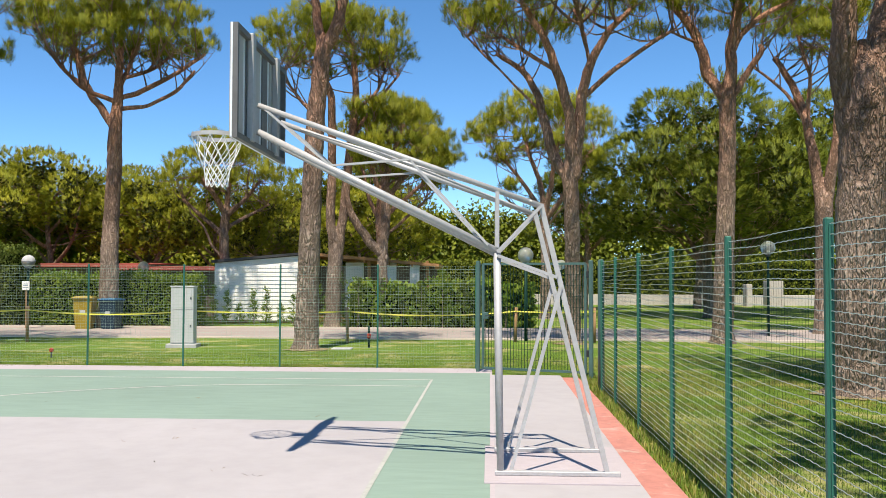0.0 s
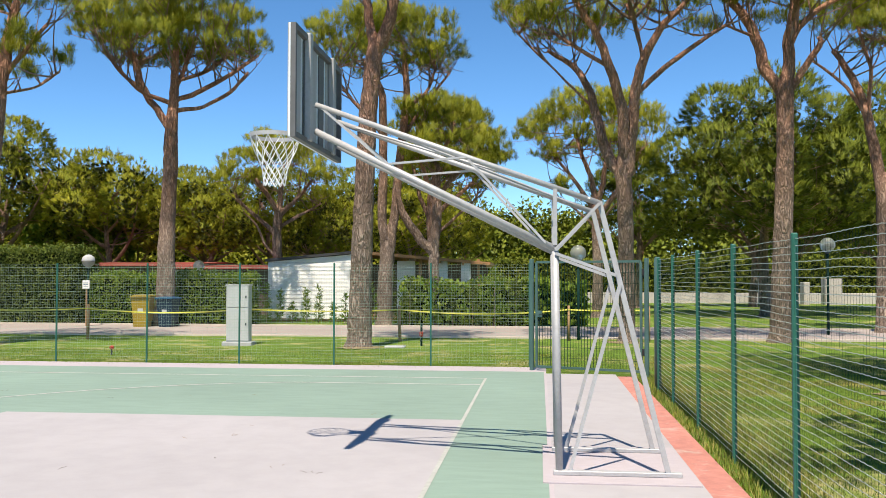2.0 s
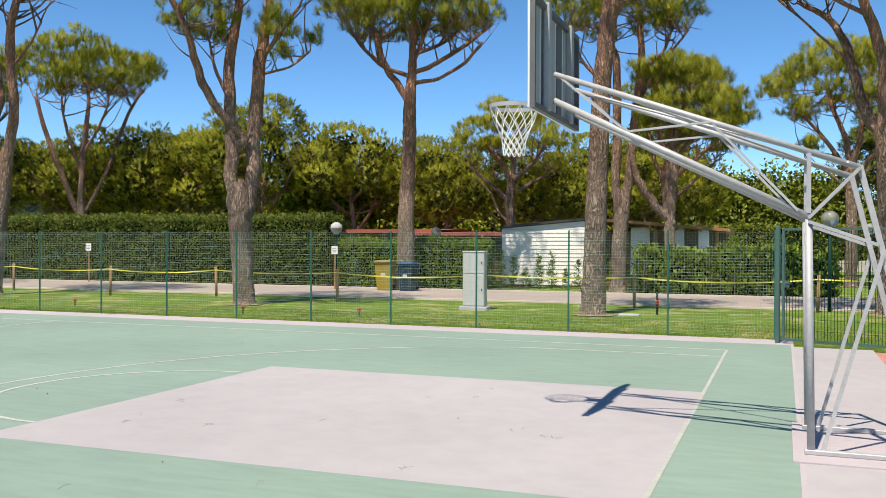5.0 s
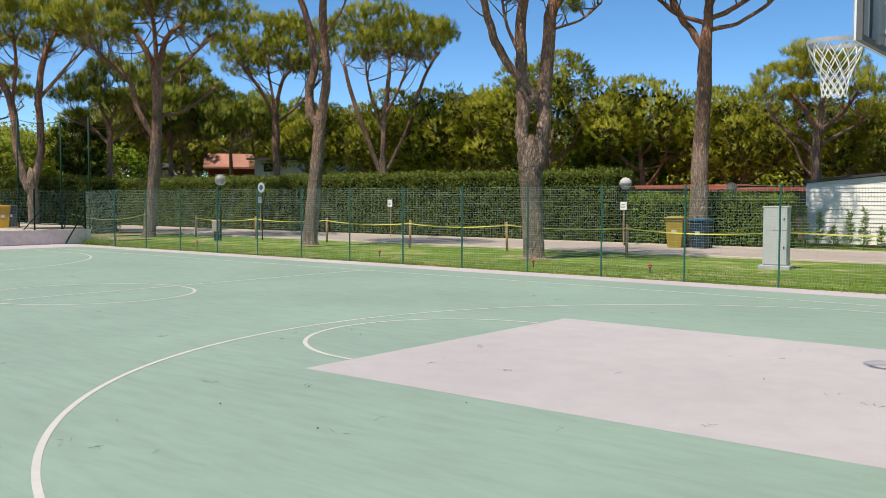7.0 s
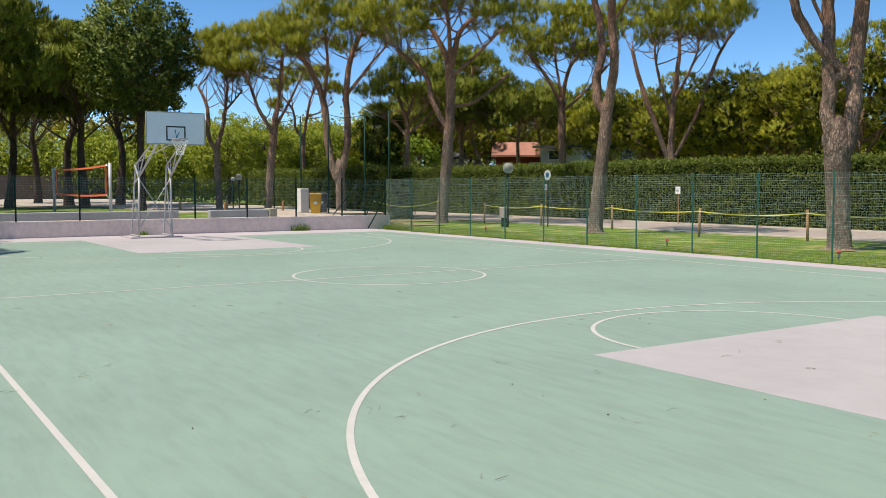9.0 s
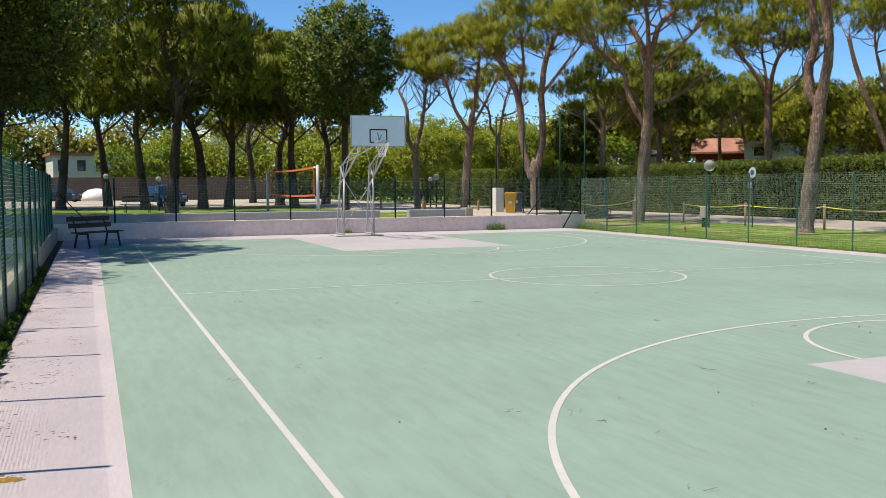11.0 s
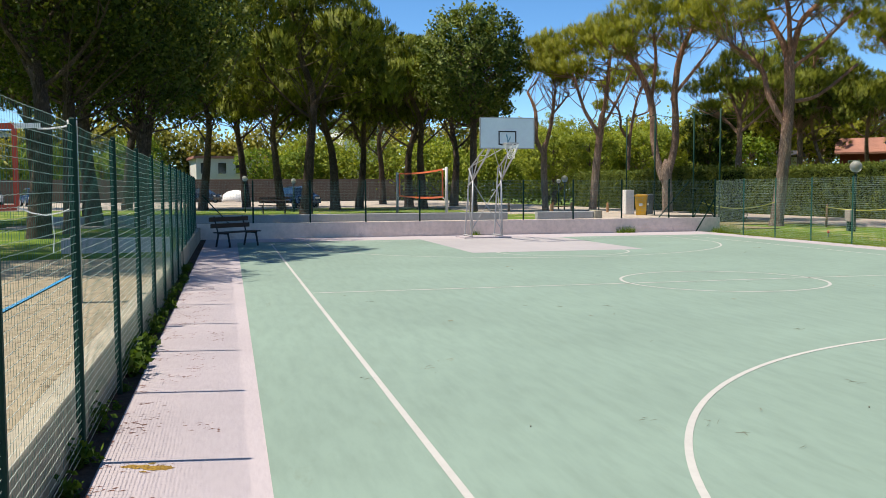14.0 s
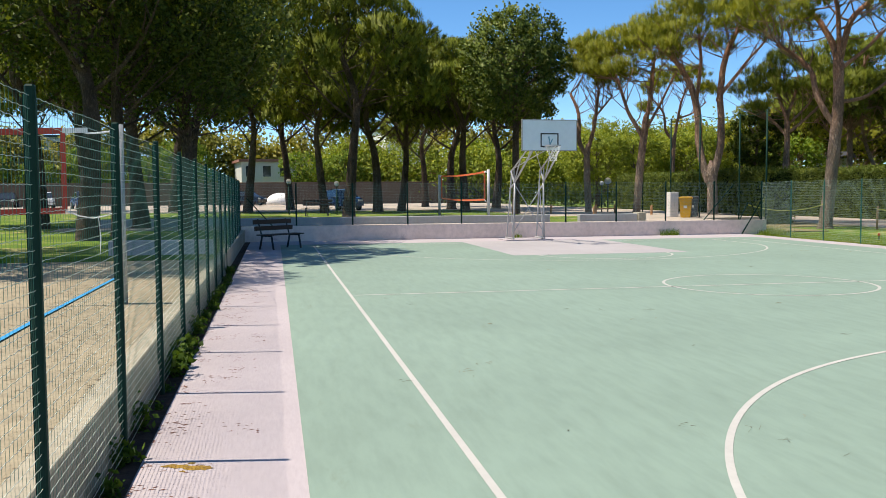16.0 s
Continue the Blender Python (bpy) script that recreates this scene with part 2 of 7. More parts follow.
BROWNW = mat("brown_wall", (0.13, 0.095, 0.07), 0.9, big=(0.5, 0.15), fine=(7, 0.25))
TIMBER = mat("timber_beam", (0.42, 0.22, 0.10), 0.8, big=(1, 0.15), fine=(20, 0.25))
DGLASS = mat("window_glass", (0.03, 0.035, 0.04), 0.08, bump=None, spec=0.8)
ORANGE = mat("orange_band", (0.78, 0.16, 0.06), 0.7, bump=None)
REDBAND = mat("red_band", (0.42, 0.05, 0.03), 0.7, bump=None)
BLUET = mat("blue_tape", (0.04, 0.30, 0.62), 0.6, bump=None)
CARBLUE = mat("car_blue", (0.02, 0.06, 0.16), 0.25, 0.3, bump=None, spec=0.8)
CARBLACK = mat("car_black", (0.012, 0.012, 0.014), 0.25, 0.2, bump=None, spec=0.8)
CARWHITE = mat("car_white", (0.70, 0.71, 0.72), 0.3, bump=None, spec=0.7)
RUBBER = mat("rubber", (0.02, 0.02, 0.02), 0.8, bump=None)
GLOBE = glass_mat("lamp_globe", (0.66, 0.66, 0.64), 0.28, 0.72)
NEEDLE = leaf_mat("pine_needles", (0.133, 0.150, 0.012), (0.268, 0.288, 0.028), 0.27)
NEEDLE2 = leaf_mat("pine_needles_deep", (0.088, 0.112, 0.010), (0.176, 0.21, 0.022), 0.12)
NEEDLE3 = leaf_mat("pine_needles_dark", (0.092, 0.115, 0.011), (0.180, 0.212, 0.022), 0.14)
# Brighter needle copy: sunlight on the front-lit crowns is in its colour.
NEEDLEB = leaf_mat("sunlit_pine_needles", (0.172, 0.190, 0.016), (0.335, 0.345, 0.036), 0.27)
HEDGEL = leaf_mat("hedge_leaves", (0.06, 0.095, 0.018), (0.15, 0.19, 0.042), 0.3)
LEAFB = leaf_mat("bright_leaves", (0.08, 0.15, 0.018), (0.22, 0.295, 0.048), 0.36)
# Two leaf colours raised to carry sun and haze on the far trees.
LEAFY = leaf_mat("sunlit_leaves", (0.13, 0.185, 0.02), (0.32, 0.37, 0.06), 0.36)
OLIVE = leaf_mat("sunlit_olive_leaves", (0.15, 0.155, 0.03), (0.33, 0.32, 0.085), 0.34)
LEAFD = leaf_mat("poplar_leaves", (0.05, 0.085, 0.016), (0.16, 0.205, 0.05), 0.25, 0.5)
# Dark leaf copy; the shade under the park canopy is put into its green.
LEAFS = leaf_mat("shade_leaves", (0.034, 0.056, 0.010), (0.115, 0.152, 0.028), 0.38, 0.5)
GRASSB = leaf_mat("grass_blades", (0.092, 0.155, 0.018), (0.265, 0.335, 0.065), 0.3)
GRASSD = leaf_mat("dry_grass_blades", (0.19, 0.185, 0.05), (0.40, 0.36, 0.14), 0.25)
WEED = leaf_mat("weed_leaves", (0.04, 0.085, 0.012), (0.11, 0.18, 0.03), 0.35)
STAIN = mat("mustard_stain", (0.29, 0.175, 0.02), 0.8, big=(6, 0.4), fine=(30, 0.5), bump=None)
CLOD = mat("darker_sand", (0.20, 0.155, 0.105), 0.95, bump=None)
FARWALL = mat("greyed_far_wall", (0.50, 0.46, 0.43), 0.9, big=(0.3, 0.12), fine=(4, 0.15))
DIRT = mat("bark_crumbs", (0.17, 0.085, 0.065), 0.95, bump=None)
DRYTWIG = mat("bleached_twig", (0.26, 0.20, 0.12), 0.9, bump=None)
TWIG = mat("dead_twig", (0.12, 0.105, 0.07), 0.9, bump=None)
BARK = bark_mat("pine_bark", (0.46, 0.375, 0.315), (0.16, 0.118, 0.092), 3.6, (1.40, 0.93, 0.76))
BARKR = bark_mat("upper_bark", (0.50, 0.335, 0.245), (0.21, 0.13, 0.095), 7.0)
# Dark bark copy for trunks in deep shade, the shade in its colour.
BARKD = bark_mat("shaded_bark", (0.20, 0.155, 0.125), (0.06, 0.045, 0.036), 5.0)
# Inner crown needles: the crown's own shade is put into this dark colour.
INNER = leaf_mat("shade_needles", (0.035, 0.040, 0.008), (0.08, 0.088, 0.016), 0.15)
CORE = mat("hedge_shade", (0.018, 0.026, 0.010), 1.0, big=(1, 0.2), fine=(9, 0.4), spec=0.0)


# ---------------------------------------------------------------- mesh tools
class Shape:
    """Gathers boxes, tubes and sheets into one mesh."""

    def __init__(self):
        self.v, self.f = [], []

    def add(self, verts, faces):
        n = len(self.v)
        self.v += [tuple(p) for p in verts]
        self.f += [tuple(n + i for i in q) for q in faces]
        return self

    def box(self, a, b, bevel=0.0):
        (x0, y0, z0), (x1, y1, z1) = [tuple(min(p, q) for p, q in zip(a, b)), tuple(max(p, q) for p, q in zip(a, b))]
        if bevel <= 0:
            vs = [(x, y, z) for z in (z0, z1) for x, y in ((x0, y0), (x1, y0), (x1, y1), (x0, y1))]
            return self.add(vs, [(3, 2, 1, 0), (4, 5, 6, 7), (0, 1, 5, 4), (1, 2, 6, 5), (2, 3, 7, 6), (3, 0, 4, 7)])
        c = bevel
        ring = lambda d: [(x0 + d, y0 + c + d if 0 else y0 + c, 0), (x0 + c, y0 + d, 0), (x1 - c, y0 + d, 0), (x1 - d, y0 + c, 0), (x1 - d, y1 - c, 0), (x1 - c, y1 - d, 0), (x0 + c, y1 - d, 0), (x0 + d, y1 - c, 0)]
        rows = [(c * 0.7, z0), (0, z0 + c), (0, z1 - c), (c * 0.7, z1)]
        vs = [(p[0], p[1], z) for d, z in rows for p in ring(d)]
        fs = [tuple(range(7, -1, -1)), tuple(range(24, 32))]
        for r in range(3):
            fs += [(r * 8 + i, r * 8 + (i + 1) % 8, r * 8 + 8 + (i + 1) % 8, r * 8 + 8 + i) for i in range(8)]
        return self.add(vs, fs)

    def tube(self, path, radii, n=8, cap=True, wobble=0.0, seed=0):
        pts = [Vector(p) for p in path]
        if isinstance(radii, (int, float)):
            radii = [radii] * len(pts)
        vs, fs = [], []
        side = None
        for i, p in enumerate(pts):
            d = (pts[min(i + 1, len(pts) - 1)] - pts[max(i - 1, 0)]).normalized()
            if side is None:
                side = d.cross(Vector((0, 0, 1)) if abs(d.z) < 0.9 else Vector((0, 1, 0))).normalized()
            else:
                side = (side - d * side.dot(d)).normalized()
            up = d.cross(side)
            for k in range(n):
                a = 2 * math.pi * k / n
                r = radii[i] * (1 + wobble * noise.noise(Vector((math.cos(a) * 2 + seed, math.sin(a) * 2, p.z * 2.2 + i * 0.3)))) if wobble else radii[i]
                vs.append(p + (side * math.cos(a) + up * math.sin(a)) * r)
        for i in range(len(pts) - 1):
            fs += [(i * n + k, i * n + (k + 1) % n, (i + 1) * n + (k + 1) % n, (i + 1) * n + k) for k in range(n)]
        if cap:
            fs += [tuple(range(n - 1, -1, -1)), tuple(range((len(pts) - 1) * n, len(pts) * n))]
        return self.add(vs, fs)

    def bar(self, a, b, w, h=None):
        """A square-section bar from a to b."""
        h = h or w
        a, b = Vector(a), Vector(b)
        d = (b - a).normalized()
        s = d.cross(Vector((0, 0, 1)) if abs(d.z) < 0.9 else Vector((0, 1, 0))).normalized()
        u = s.cross(d)
        vs = [p + s * (i * w / 2) + u * (j * h / 2) for p in (a, b) for i, j in ((-1, -1), (1, -1), (1, 1), (-1, 1))]
        return self.add(vs, [(3, 2, 1, 0), (4, 5, 6, 7), (0, 1, 5, 4), (1, 2, 6, 5), (2, 3, 7, 6), (3, 0, 4, 7)])

    def lathe(self, profile, n=16, at=(0, 0, 0)):
        vs = [(at[0] + r * math.cos(2 * math.pi * k / n), at[1] + r * math.sin(2 * math.pi * k / n), at[2] + z) for r, z in profile for k in range(n)]
        fs = [(i * n + k, i * n + (k + 1) % n, (i + 1) * n + (k + 1) % n, (i + 1) * n + k) for i in range(len(profile) - 1) for k in range(n)]
        fs += [tuple(range(n - 1, -1, -1)), tuple(range((len(profile) - 1) * n, len(profile) * n))]
        return self.add(vs, fs)

    def strip(self, pts, width, z, thick=0.004, closed=False):
        """A flat painted strip along points in plan."""
        p = [Vector((q[0], q[1], 0)) for q in pts]
        m = len(p)
        vs = []
        for i in range(m):
            a, b = (p[(i - 1) % m], p[(i + 1) % m]) if closed else (p[max(i - 1, 0)], p[min(i + 1, m - 1)])
            d = (b - a).normalized()
            s = Vector((-d.y, d.x, 0)) * width / 2
            vs += [p[i] + s + Vector((0, 0, z)), p[i] - s + Vector((0, 0, z))]
        fs = [(2 * i + 1, 2 * ((i + 1) % m) + 1, 2 * ((i + 1) % m), 2 * i) for i in range(m if closed else m - 1)]
        return self.add(vs, fs)

    def mesh(self, name, material, smooth=False):
        me = bpy.data.meshes.new(name)
        me.from_pydata(self.v, [], self.f)
        me.materials.append(material)
        if smooth:
            me.polygons.foreach_set("use_smooth", [True] * len(me.polygons))
        me.update()
        return me


def unit(a):
    return a / (np.linalg.norm(a, axis=-1, keepdims=True) + 1e-9)


def fast_mesh(name, verts, tris, material, normals=None):
    """A mesh of triangles from arrays; normals, one a vertex, round off a mass of blades or leaves."""
    me = bpy.data.meshes.new(name)
    verts, tris = np.asarray(verts, np.float32), np.asarray(tris, np.int32)
    me.vertices.add(len(verts))
    me.vertices.foreach_set("co", verts.ravel())
    me.loops.add(tris.size)
    me.loops.foreach_set("vertex_index", tris.ravel())
    me.polygons.add(len(tris))
    me.polygons.foreach_set("loop_start", np.arange(0, tris.size, 3, dtype=np.int32))
    me.materials.append(material)
    me.update(calc_edges=True)
    if normals is not None:
        soft = me.attributes.new("custom_normal", "FLOAT_VECTOR", "POINT")
        soft.data.foreach_set("vector", np.asarray(normals, np.float32).ravel())
        me.update()
    return me


def thing(name, label, category, group="", kind="", at=(0, 0, 0), turn=0):
    ob = new(name)
    ob.matrix_world = pose(*at, 0, 0, turn)
    return tagged(ob, label, category, group, kind)


def part(name, shape, material, parent, label="", smooth=False):
    ob = new(name, shape.mesh(name, material, smooth) if isinstance(shape, Shape) else shape)
    ob.parent = parent
    if label:
        tagged(ob, label)
    return ob


def solid(name, shape, material, label, category, group="", kind="", smooth=False):
    return tagged(new(name, shape.mesh(name, material, smooth) if isinstance(shape, Shape) else shape), label, category, group, kind)


# ---------------------------------------------------------------- ground and court
def ground_height(x, y):
    up = min(1, max(0, (-31.2 - x) / 0.12)) * min(1, max(0, (10.5 - y) / 1.2))
    return -0.03 + 0.46 * up


def ground_sheet():
    xs = sorted(set([-900, -500, -300, -200, -150, -120] + [-110 + 2.5 * i for i in range(31)] + [-31.4, -31.3, -31.2, -31.0] + [-30 + 3 * i for i in range(16)] + [30, 60, 120, 300, 900]))
    ys = sorted(set([-900, -400, -200, -100, -60] + [-50 + 4 * i for i in range(15)] + [8.7, 9.3, 9.9, 10.5, 11.1] + [12 + 3 * i for i in range(12)] + [60, 90, 150, 300, 900]))
    s = Shape()
    s.add([(x, y, ground_height(x, y) + (0.03 * noise.noise((x * 0.2, y * 0.2, 0)) if y > 10 and x > -30 else 0)) for y in ys for x in xs],
          [(j * len(xs) + i, j * len(xs) + i + 1, (j + 1) * len(xs) + i + 1, (j + 1) * len(xs) + i) for j in range(len(ys) - 1) for i in range(len(xs) - 1)])
    solid("ground", s, GRASS, "mown green lawn with dry patches", "lawn", kind="structure", smooth=True)


ground_sheet()
solid("court_slab", Shape().box((-31.1, -9.45, -0.3), (1.03, 9.1, -0.006)), PINK, "pale pink concrete court slab", "court floor", kind="structure")
solid("court_surface", Shape().box((-28.9, -8.44, -0.006), (0.99, 8.2, -0.001)), GREEN, "pale green painted court surface with faint scuffs", "court floor", kind="structure")
for nm, sx in (("key_area", 1), ("key_area_far", -1)):
    x0, x1 = (0.0, -5.8) if sx > 0 else (-28.9, -22.2)
    solid(nm, Shape().box((x0, -2.45, -0.001), (x1, 2.45, 0.0005)), PALE, "pale pinkish-white painted key area", "court marking", kind="structure")


def arc(cx, cy, r, a0, a1, n=64):
    return [(cx + r * math.cos(radians(a0 + (a1 - a0) * i / n)), cy + r * math.sin(radians(a0 + (a1 - a0) * i / n))) for i in range(n + 1)]


YN, YF = -7.41, 6.99
LW = 0.052


def court_line(name, pts, closed=False, width=LW, paint=None):
    solid(name, Shape().strip(pts, width, 0.0018, 0.0008, closed), paint or LINE, "worn white court line" if paint else "white painted court line", "court line", "court lines", "structure")


def court_lines():
    court_line("sideline", [(-28, YN), (0, YN)])
    court_line("sideline", [(-28, YF), (0, YF)])
    court_line("baseline", [(0, YN - 0.03), (0, YF + 0.03)], width=0.042, paint=LINEW)
    court_line("baseline", [(-28, YN - 0.03), (-28, YF + 0.03)])
    court_line("centre_line", [(-14, YN + 0.03), (-14, YF - 0.03)])
    court_line("centre_circle", arc(-14, 0, 1.8, 0, 360, 96)[:-1], True)
    for sx in (1, -1):
        mx = lambda p: [(x if sx > 0 else -28 - x, y) for x, y in p]
        court_line("free_throw_circle", mx(arc(-5.8, 0, 1.8, 90, 270, 48)))
        h, cy = 6.2, -0.14
        a = math.degrees(math.asin(h / R3))
        xs = HOOPX - R3 * math.cos(radians(a))
        court_line("three_point_line", mx([(-0.03, cy + h), (xs + 0.4, cy + h)] + arc(HOOPX, cy, R3, 180 - a, 180 + a, 90) + [(xs + 0.4, cy - h), (-0.03, cy - h)]))


HOOPX, R3 = -1.61, 6.37
court_lines()
solid("soil_strip", Shape().box((-31.1, -9.63, -0.2), (5, -9.45, -0.01)), SOIL, "dark red-brown soil along the plinth", "soil", kind="structure")
solid("end_slab", Shape().box((1.03, -9.45, -0.3), (2.25, 7.95, -0.004)), PALE, "pale concrete slab behind the baseline", "pavement", kind="structure")
solid("hoop_pad", Shape().box((0.94, -0.81, -0.02), (2.23, 0.86, 0.012), 0.004), PINK, "flush pink concrete pad under the hoop stand", "pad", kind="structure")
solid("hoop_pad", Shape().box((-30.23, -0.9, -0.02), (-28.95, 0.77, 0.04), 0.01), PINK, "low pink concrete pad under the far hoop stand", "pad", kind="structure")
solid("red_strip", Shape().box((2.25, -9.45, -0.3), (2.56, 7.75, -0.02)), RED, "worn red painted concrete strip", "pavement", kind="structure")
solid("road", Shape().box((-75, 17.9, -0.2), (60, 23.0, 0.0)), ROAD, "pinkish paved lane behind the lawn", "road", kind="structure")
solid("kerb", Shape().box((-75, 17.75, -0.2), (60, 17.9, 0.02)), KERB, "pale stone kerb along the lane", "kerb", kind="structure")
solid("kerb", Shape().box((-75, 23.0, -0.2), (60, 23.15, 0.05)), KERB, "pale stone kerb along the lane", "kerb", kind="structure")

# beach court beyond the plinth
solid("sand_court", Shape().box((-18.6, -24, -0.2), (8, -9.79, 0.31)), SAND, "trodden sand of the beach court", "sand", kind="structure")
solid("plinth", Shape().box((-31.1, -9.80, -0.2), (8, -9.63, 0.41), 0.012), PLINTH, "stained concrete plinth under the fence", "plinth", kind="structure")
solid("block_wall", Shape().box((-18.85, -11.95, 0.0), (-18.62, -9.82, 0.72), 0.015), GREYC, "low grey concrete wall at the end of the sand", "wall", kind="structure")
solid("park_lawn", Shape().box((-60, -70, -0.3), (-18.6, -9.8, 0.42)), GRASS, "shaded park lawn", "lawn", kind="structure")
solid("end_wall", Shape().box((-31.3, -9.75, -0.2), (-31.1, 9.95, 0.53), 0.012), WALLC, "low pinkish concrete wall at the court end", "wall", kind="structure")
solid("terrace", Shape().box((-33.8, -16, 0.0), (-31.3, 5.8, 0.46)).box((-36.3, 5.8, 0.0), (-31.3, 9.5, 0.46)), GRAVEL, "pale sandy terrace behind the wall", "terrace", kind="structure")
solid("planted_strip", Shape().box((-41.5, -9.7, 0.0), (-33.8, 5.8, 0.455)), GRASS, "grass strip behind the planter wall", "lawn", kind="structure")
for y0, y1 in ((-15, 2.14), (3.38, 5.81)):
    solid("planter_wall", Shape().box((-34.1, y0, 0.2), (-33.78, y1, 0.75), 0.02), GREYC, "low grey concrete planter wall", "wall", kind="structure")
solid("gravel_yard", Shape().box((-100, -60, 0.3), (-60, 14, 0.46)), GRAVEL, "pale gravel parking yard", "gravel", kind="structure")
solid("planter_pier", Shape().box((-34.3, 5.82, 0.2), (-33.7, 6.15, 0.79), 0.02), PLINTH, "pale concrete end of the planter wall", "wall", kind="structure")
solid("gravel_path", Shape().box((-60, 4.6, 0.3), (-41.5, 14.3, 0.462)).box((-41.5, 5.8, 0.3), (-36.3, 13, 0.462)), GRAVEL, "pale gravel path", "path", kind="structure")


# ---------------------------------------------------------------- fences
def mesh_panel(a, b, z0, z1, dv, dh, r, sag=0.0, thin=0.42):
    """Welded wire between two posts: upright and level wires."""
    s = Shape()
    a, b = Vector((*a, 0)), Vector((*b, 0))
    d = b - a
    L = d.length
    d.normalize()
    n = int(L / dv)
    side = Vector((-d.y, d.x, 0))

    def prism(p, q, k):
        ax = (q - p).normalized()
        u = side
        w = ax.cross(u)
        c = [u * k, u * (-0.5 * k) + w * (0.87 * k), u * (-0.5 * k) - w * (0.87 * k)]
        s.add([p + e for e in c] + [q + e for e in c], [(0, 1, 4, 3), (1, 2, 5, 4), (2, 0, 3, 5)])
    for i in range(1, n):
        p = a + d * (L * i / n)
        prism(p + Vector((0, 0, z0)), p + Vector((0, 0, z1)), r * (thin if sag else 0.75))
    rows = int(round((z1 - z0) / dh))
    for j in range(rows + 1):
        z = z0 + (z1 - z0) * j / rows
        if sag:
            # crimped wire that hangs a little unevenly; the bends are left out far off
            m = int(L / 0.05) if a.x > -13 else max(4, int(L / 0.25))
            pts = [a + d * (L * i / m) + Vector((0, 0, z + 0.0022 * (1 if i % 2 else -1) + sag * noise.noise((a.x + d.x * L * i / m * 1.3, a.y + d.y * L * i / m * 1.3, j * 0.37)))) for i in range(m + 1)]
            for p, q in zip(pts, pts[1:]):
                prism(p, q, r)
        else:
            prism(a + Vector((0, 0, z)), b + Vector((0, 0, z)), r)
    return s


def fence(name, label, pts, z0, z1, foot, dv, dh, r, post=0.03, sag=0.0, over=0.04, coat=None, thin=0.42, upright=None):
    f = thing(name, label, "fence")
    for (x, y) in pts:
        p = Shape()
        p.box((x - post, y - post, foot), (x + post, y + post, z1 + over), 0.008)
        p.box((x - post * 0.4, y - post * 1.5, foot + 0.3), (x + post * 0.4, y - post, z1))
        part("post", p, coat or FENCEG, f, "green coated steel post")
    for a, b in zip(pts, pts[1:]):
        ob = part("wire_mesh", mesh_panel(a, b, z0, z1, dv, dh, r, sag, thin), WIRE if sag else WIREG, f, "green wire mesh, pale level wires, dark thin uprights")
        ob.data.materials.append(upright or (FENCEG if sag else WIREG))
        k = 3 * (int(math.dist(a, b) / dv) - 1)
        ob.data.polygons.foreach_set("material_index", [1] * k + [0] * (len(ob.data.polygons) - k))
    return f


fence("wire_fence", "green welded wire fence between court and lawn", [(0.72, 9.15)] + [(-1.2 - 1.925 * i, 9.15) for i in range(15)] + [(-31.2, 9.8)], 0.05, 1.96, -0.1, 0.05, 0.055, 0.0019, 0.017, coat=FENCEL)
fence("wire_fence", "green welded wire fence beside the red strip", [(2.72, 5.72), (2.72, 4.2), (2.72, 2.25), (2.72, 0.33), (2.72, -1.72), (2.72, -3.68), (2.72, -5.65), (2.72, -7.6)], 0.06, 1.98, -0.1, 0.05, 0.055, 0.0029, 0.022, 0.012, coat=FENCEL, thin=0.3)
fence("wire_fence", "dark green wire fence on the concrete plinth", [(2.76 - 1.98 * i, -9.54 - 0.2 * (i / 16) ** 2) for i in range(17)] + [(-31.2, -9.79)], 0.06, 2.07, -0.05, 0.05, 0.052, 0.0015, 0.020, 0.012, thin=0.6, upright=FENCEL)
fence("wire_fence", "green wire fence on the low end wall", [(-31.2, -9.82 + 1.96 * i) for i in range(11)], 0.55, 1.98, -0.05, 0.05, 0.055, 0.0018, 0.022)


def gate():
    g = thing("gate", "grey-green steel gate with upright bars, closed", "gate", at=(0.86, 8.5, 0), turn=-22.4)
    x1, z0, z1 = 1.97, 0.05, 2.0
    fr = Shape()
    for a, b in (((0, 0, z0), (0, 0, z1)), ((x1, 0, z0), (x1, 0, z1)), ((0, 0, z0 + 0.02), (x1, 0, z0 + 0.02)), ((0, 0, z1), (x1, 0, z1))):
        fr.bar(a, b, 0.042)
    part("gate_frame", fr, GATEG, g)
    for i in range(1, 36):
        x = x1 * i / 36
        part("bar", Shape().bar((x, 0, z0 + 0.03), (x, 0, z1 - 0.02), 0.008), FENCEG, g)
    for i in range(1, 10):
        z = z0 + (z1 - z0) * i / 10
        part("cross_wire", Shape().bar((0.02, -0.006, z), (x1 - 0.02, -0.006, z), 0.005), FENCEG, g)
    latch = part("latch", Shape().box((0.02, -0.05, 0.98), (0.12, -0.02, 1.10), 0.006), GATEG, g)
    part("latch_handle", Shape().tube([(0.08, -0.05, 1.04), (0.08, -0.09, 1.04), (0.18, -0.09, 1.04)], 0.008, 8), BLACK, latch)
    for x in (2.07, -0.1):
        part("gate_post", Shape().box((x - 0.035, -0.035, -0.1), (x + 0.035, 0.035, 2.06), 0.008), GATEG, g, "square steel gate post")
    for z in (0.35, 1.75):
        part("hinge", Shape().box((1.99, -0.03, z), (2.035, 0.03, z + 0.12), 0.008), BLACK, g)


gate()
solid("fence_end_post", Shape().tube([(2.72, 5.82, -0.1), (2.72, 5.82, 2.0), (2.72, 5.82, 2.03)], [0.052, 0.052, 0.03], 14), GATEG, "round grey-green steel end post with a cap", "post", smooth=True)


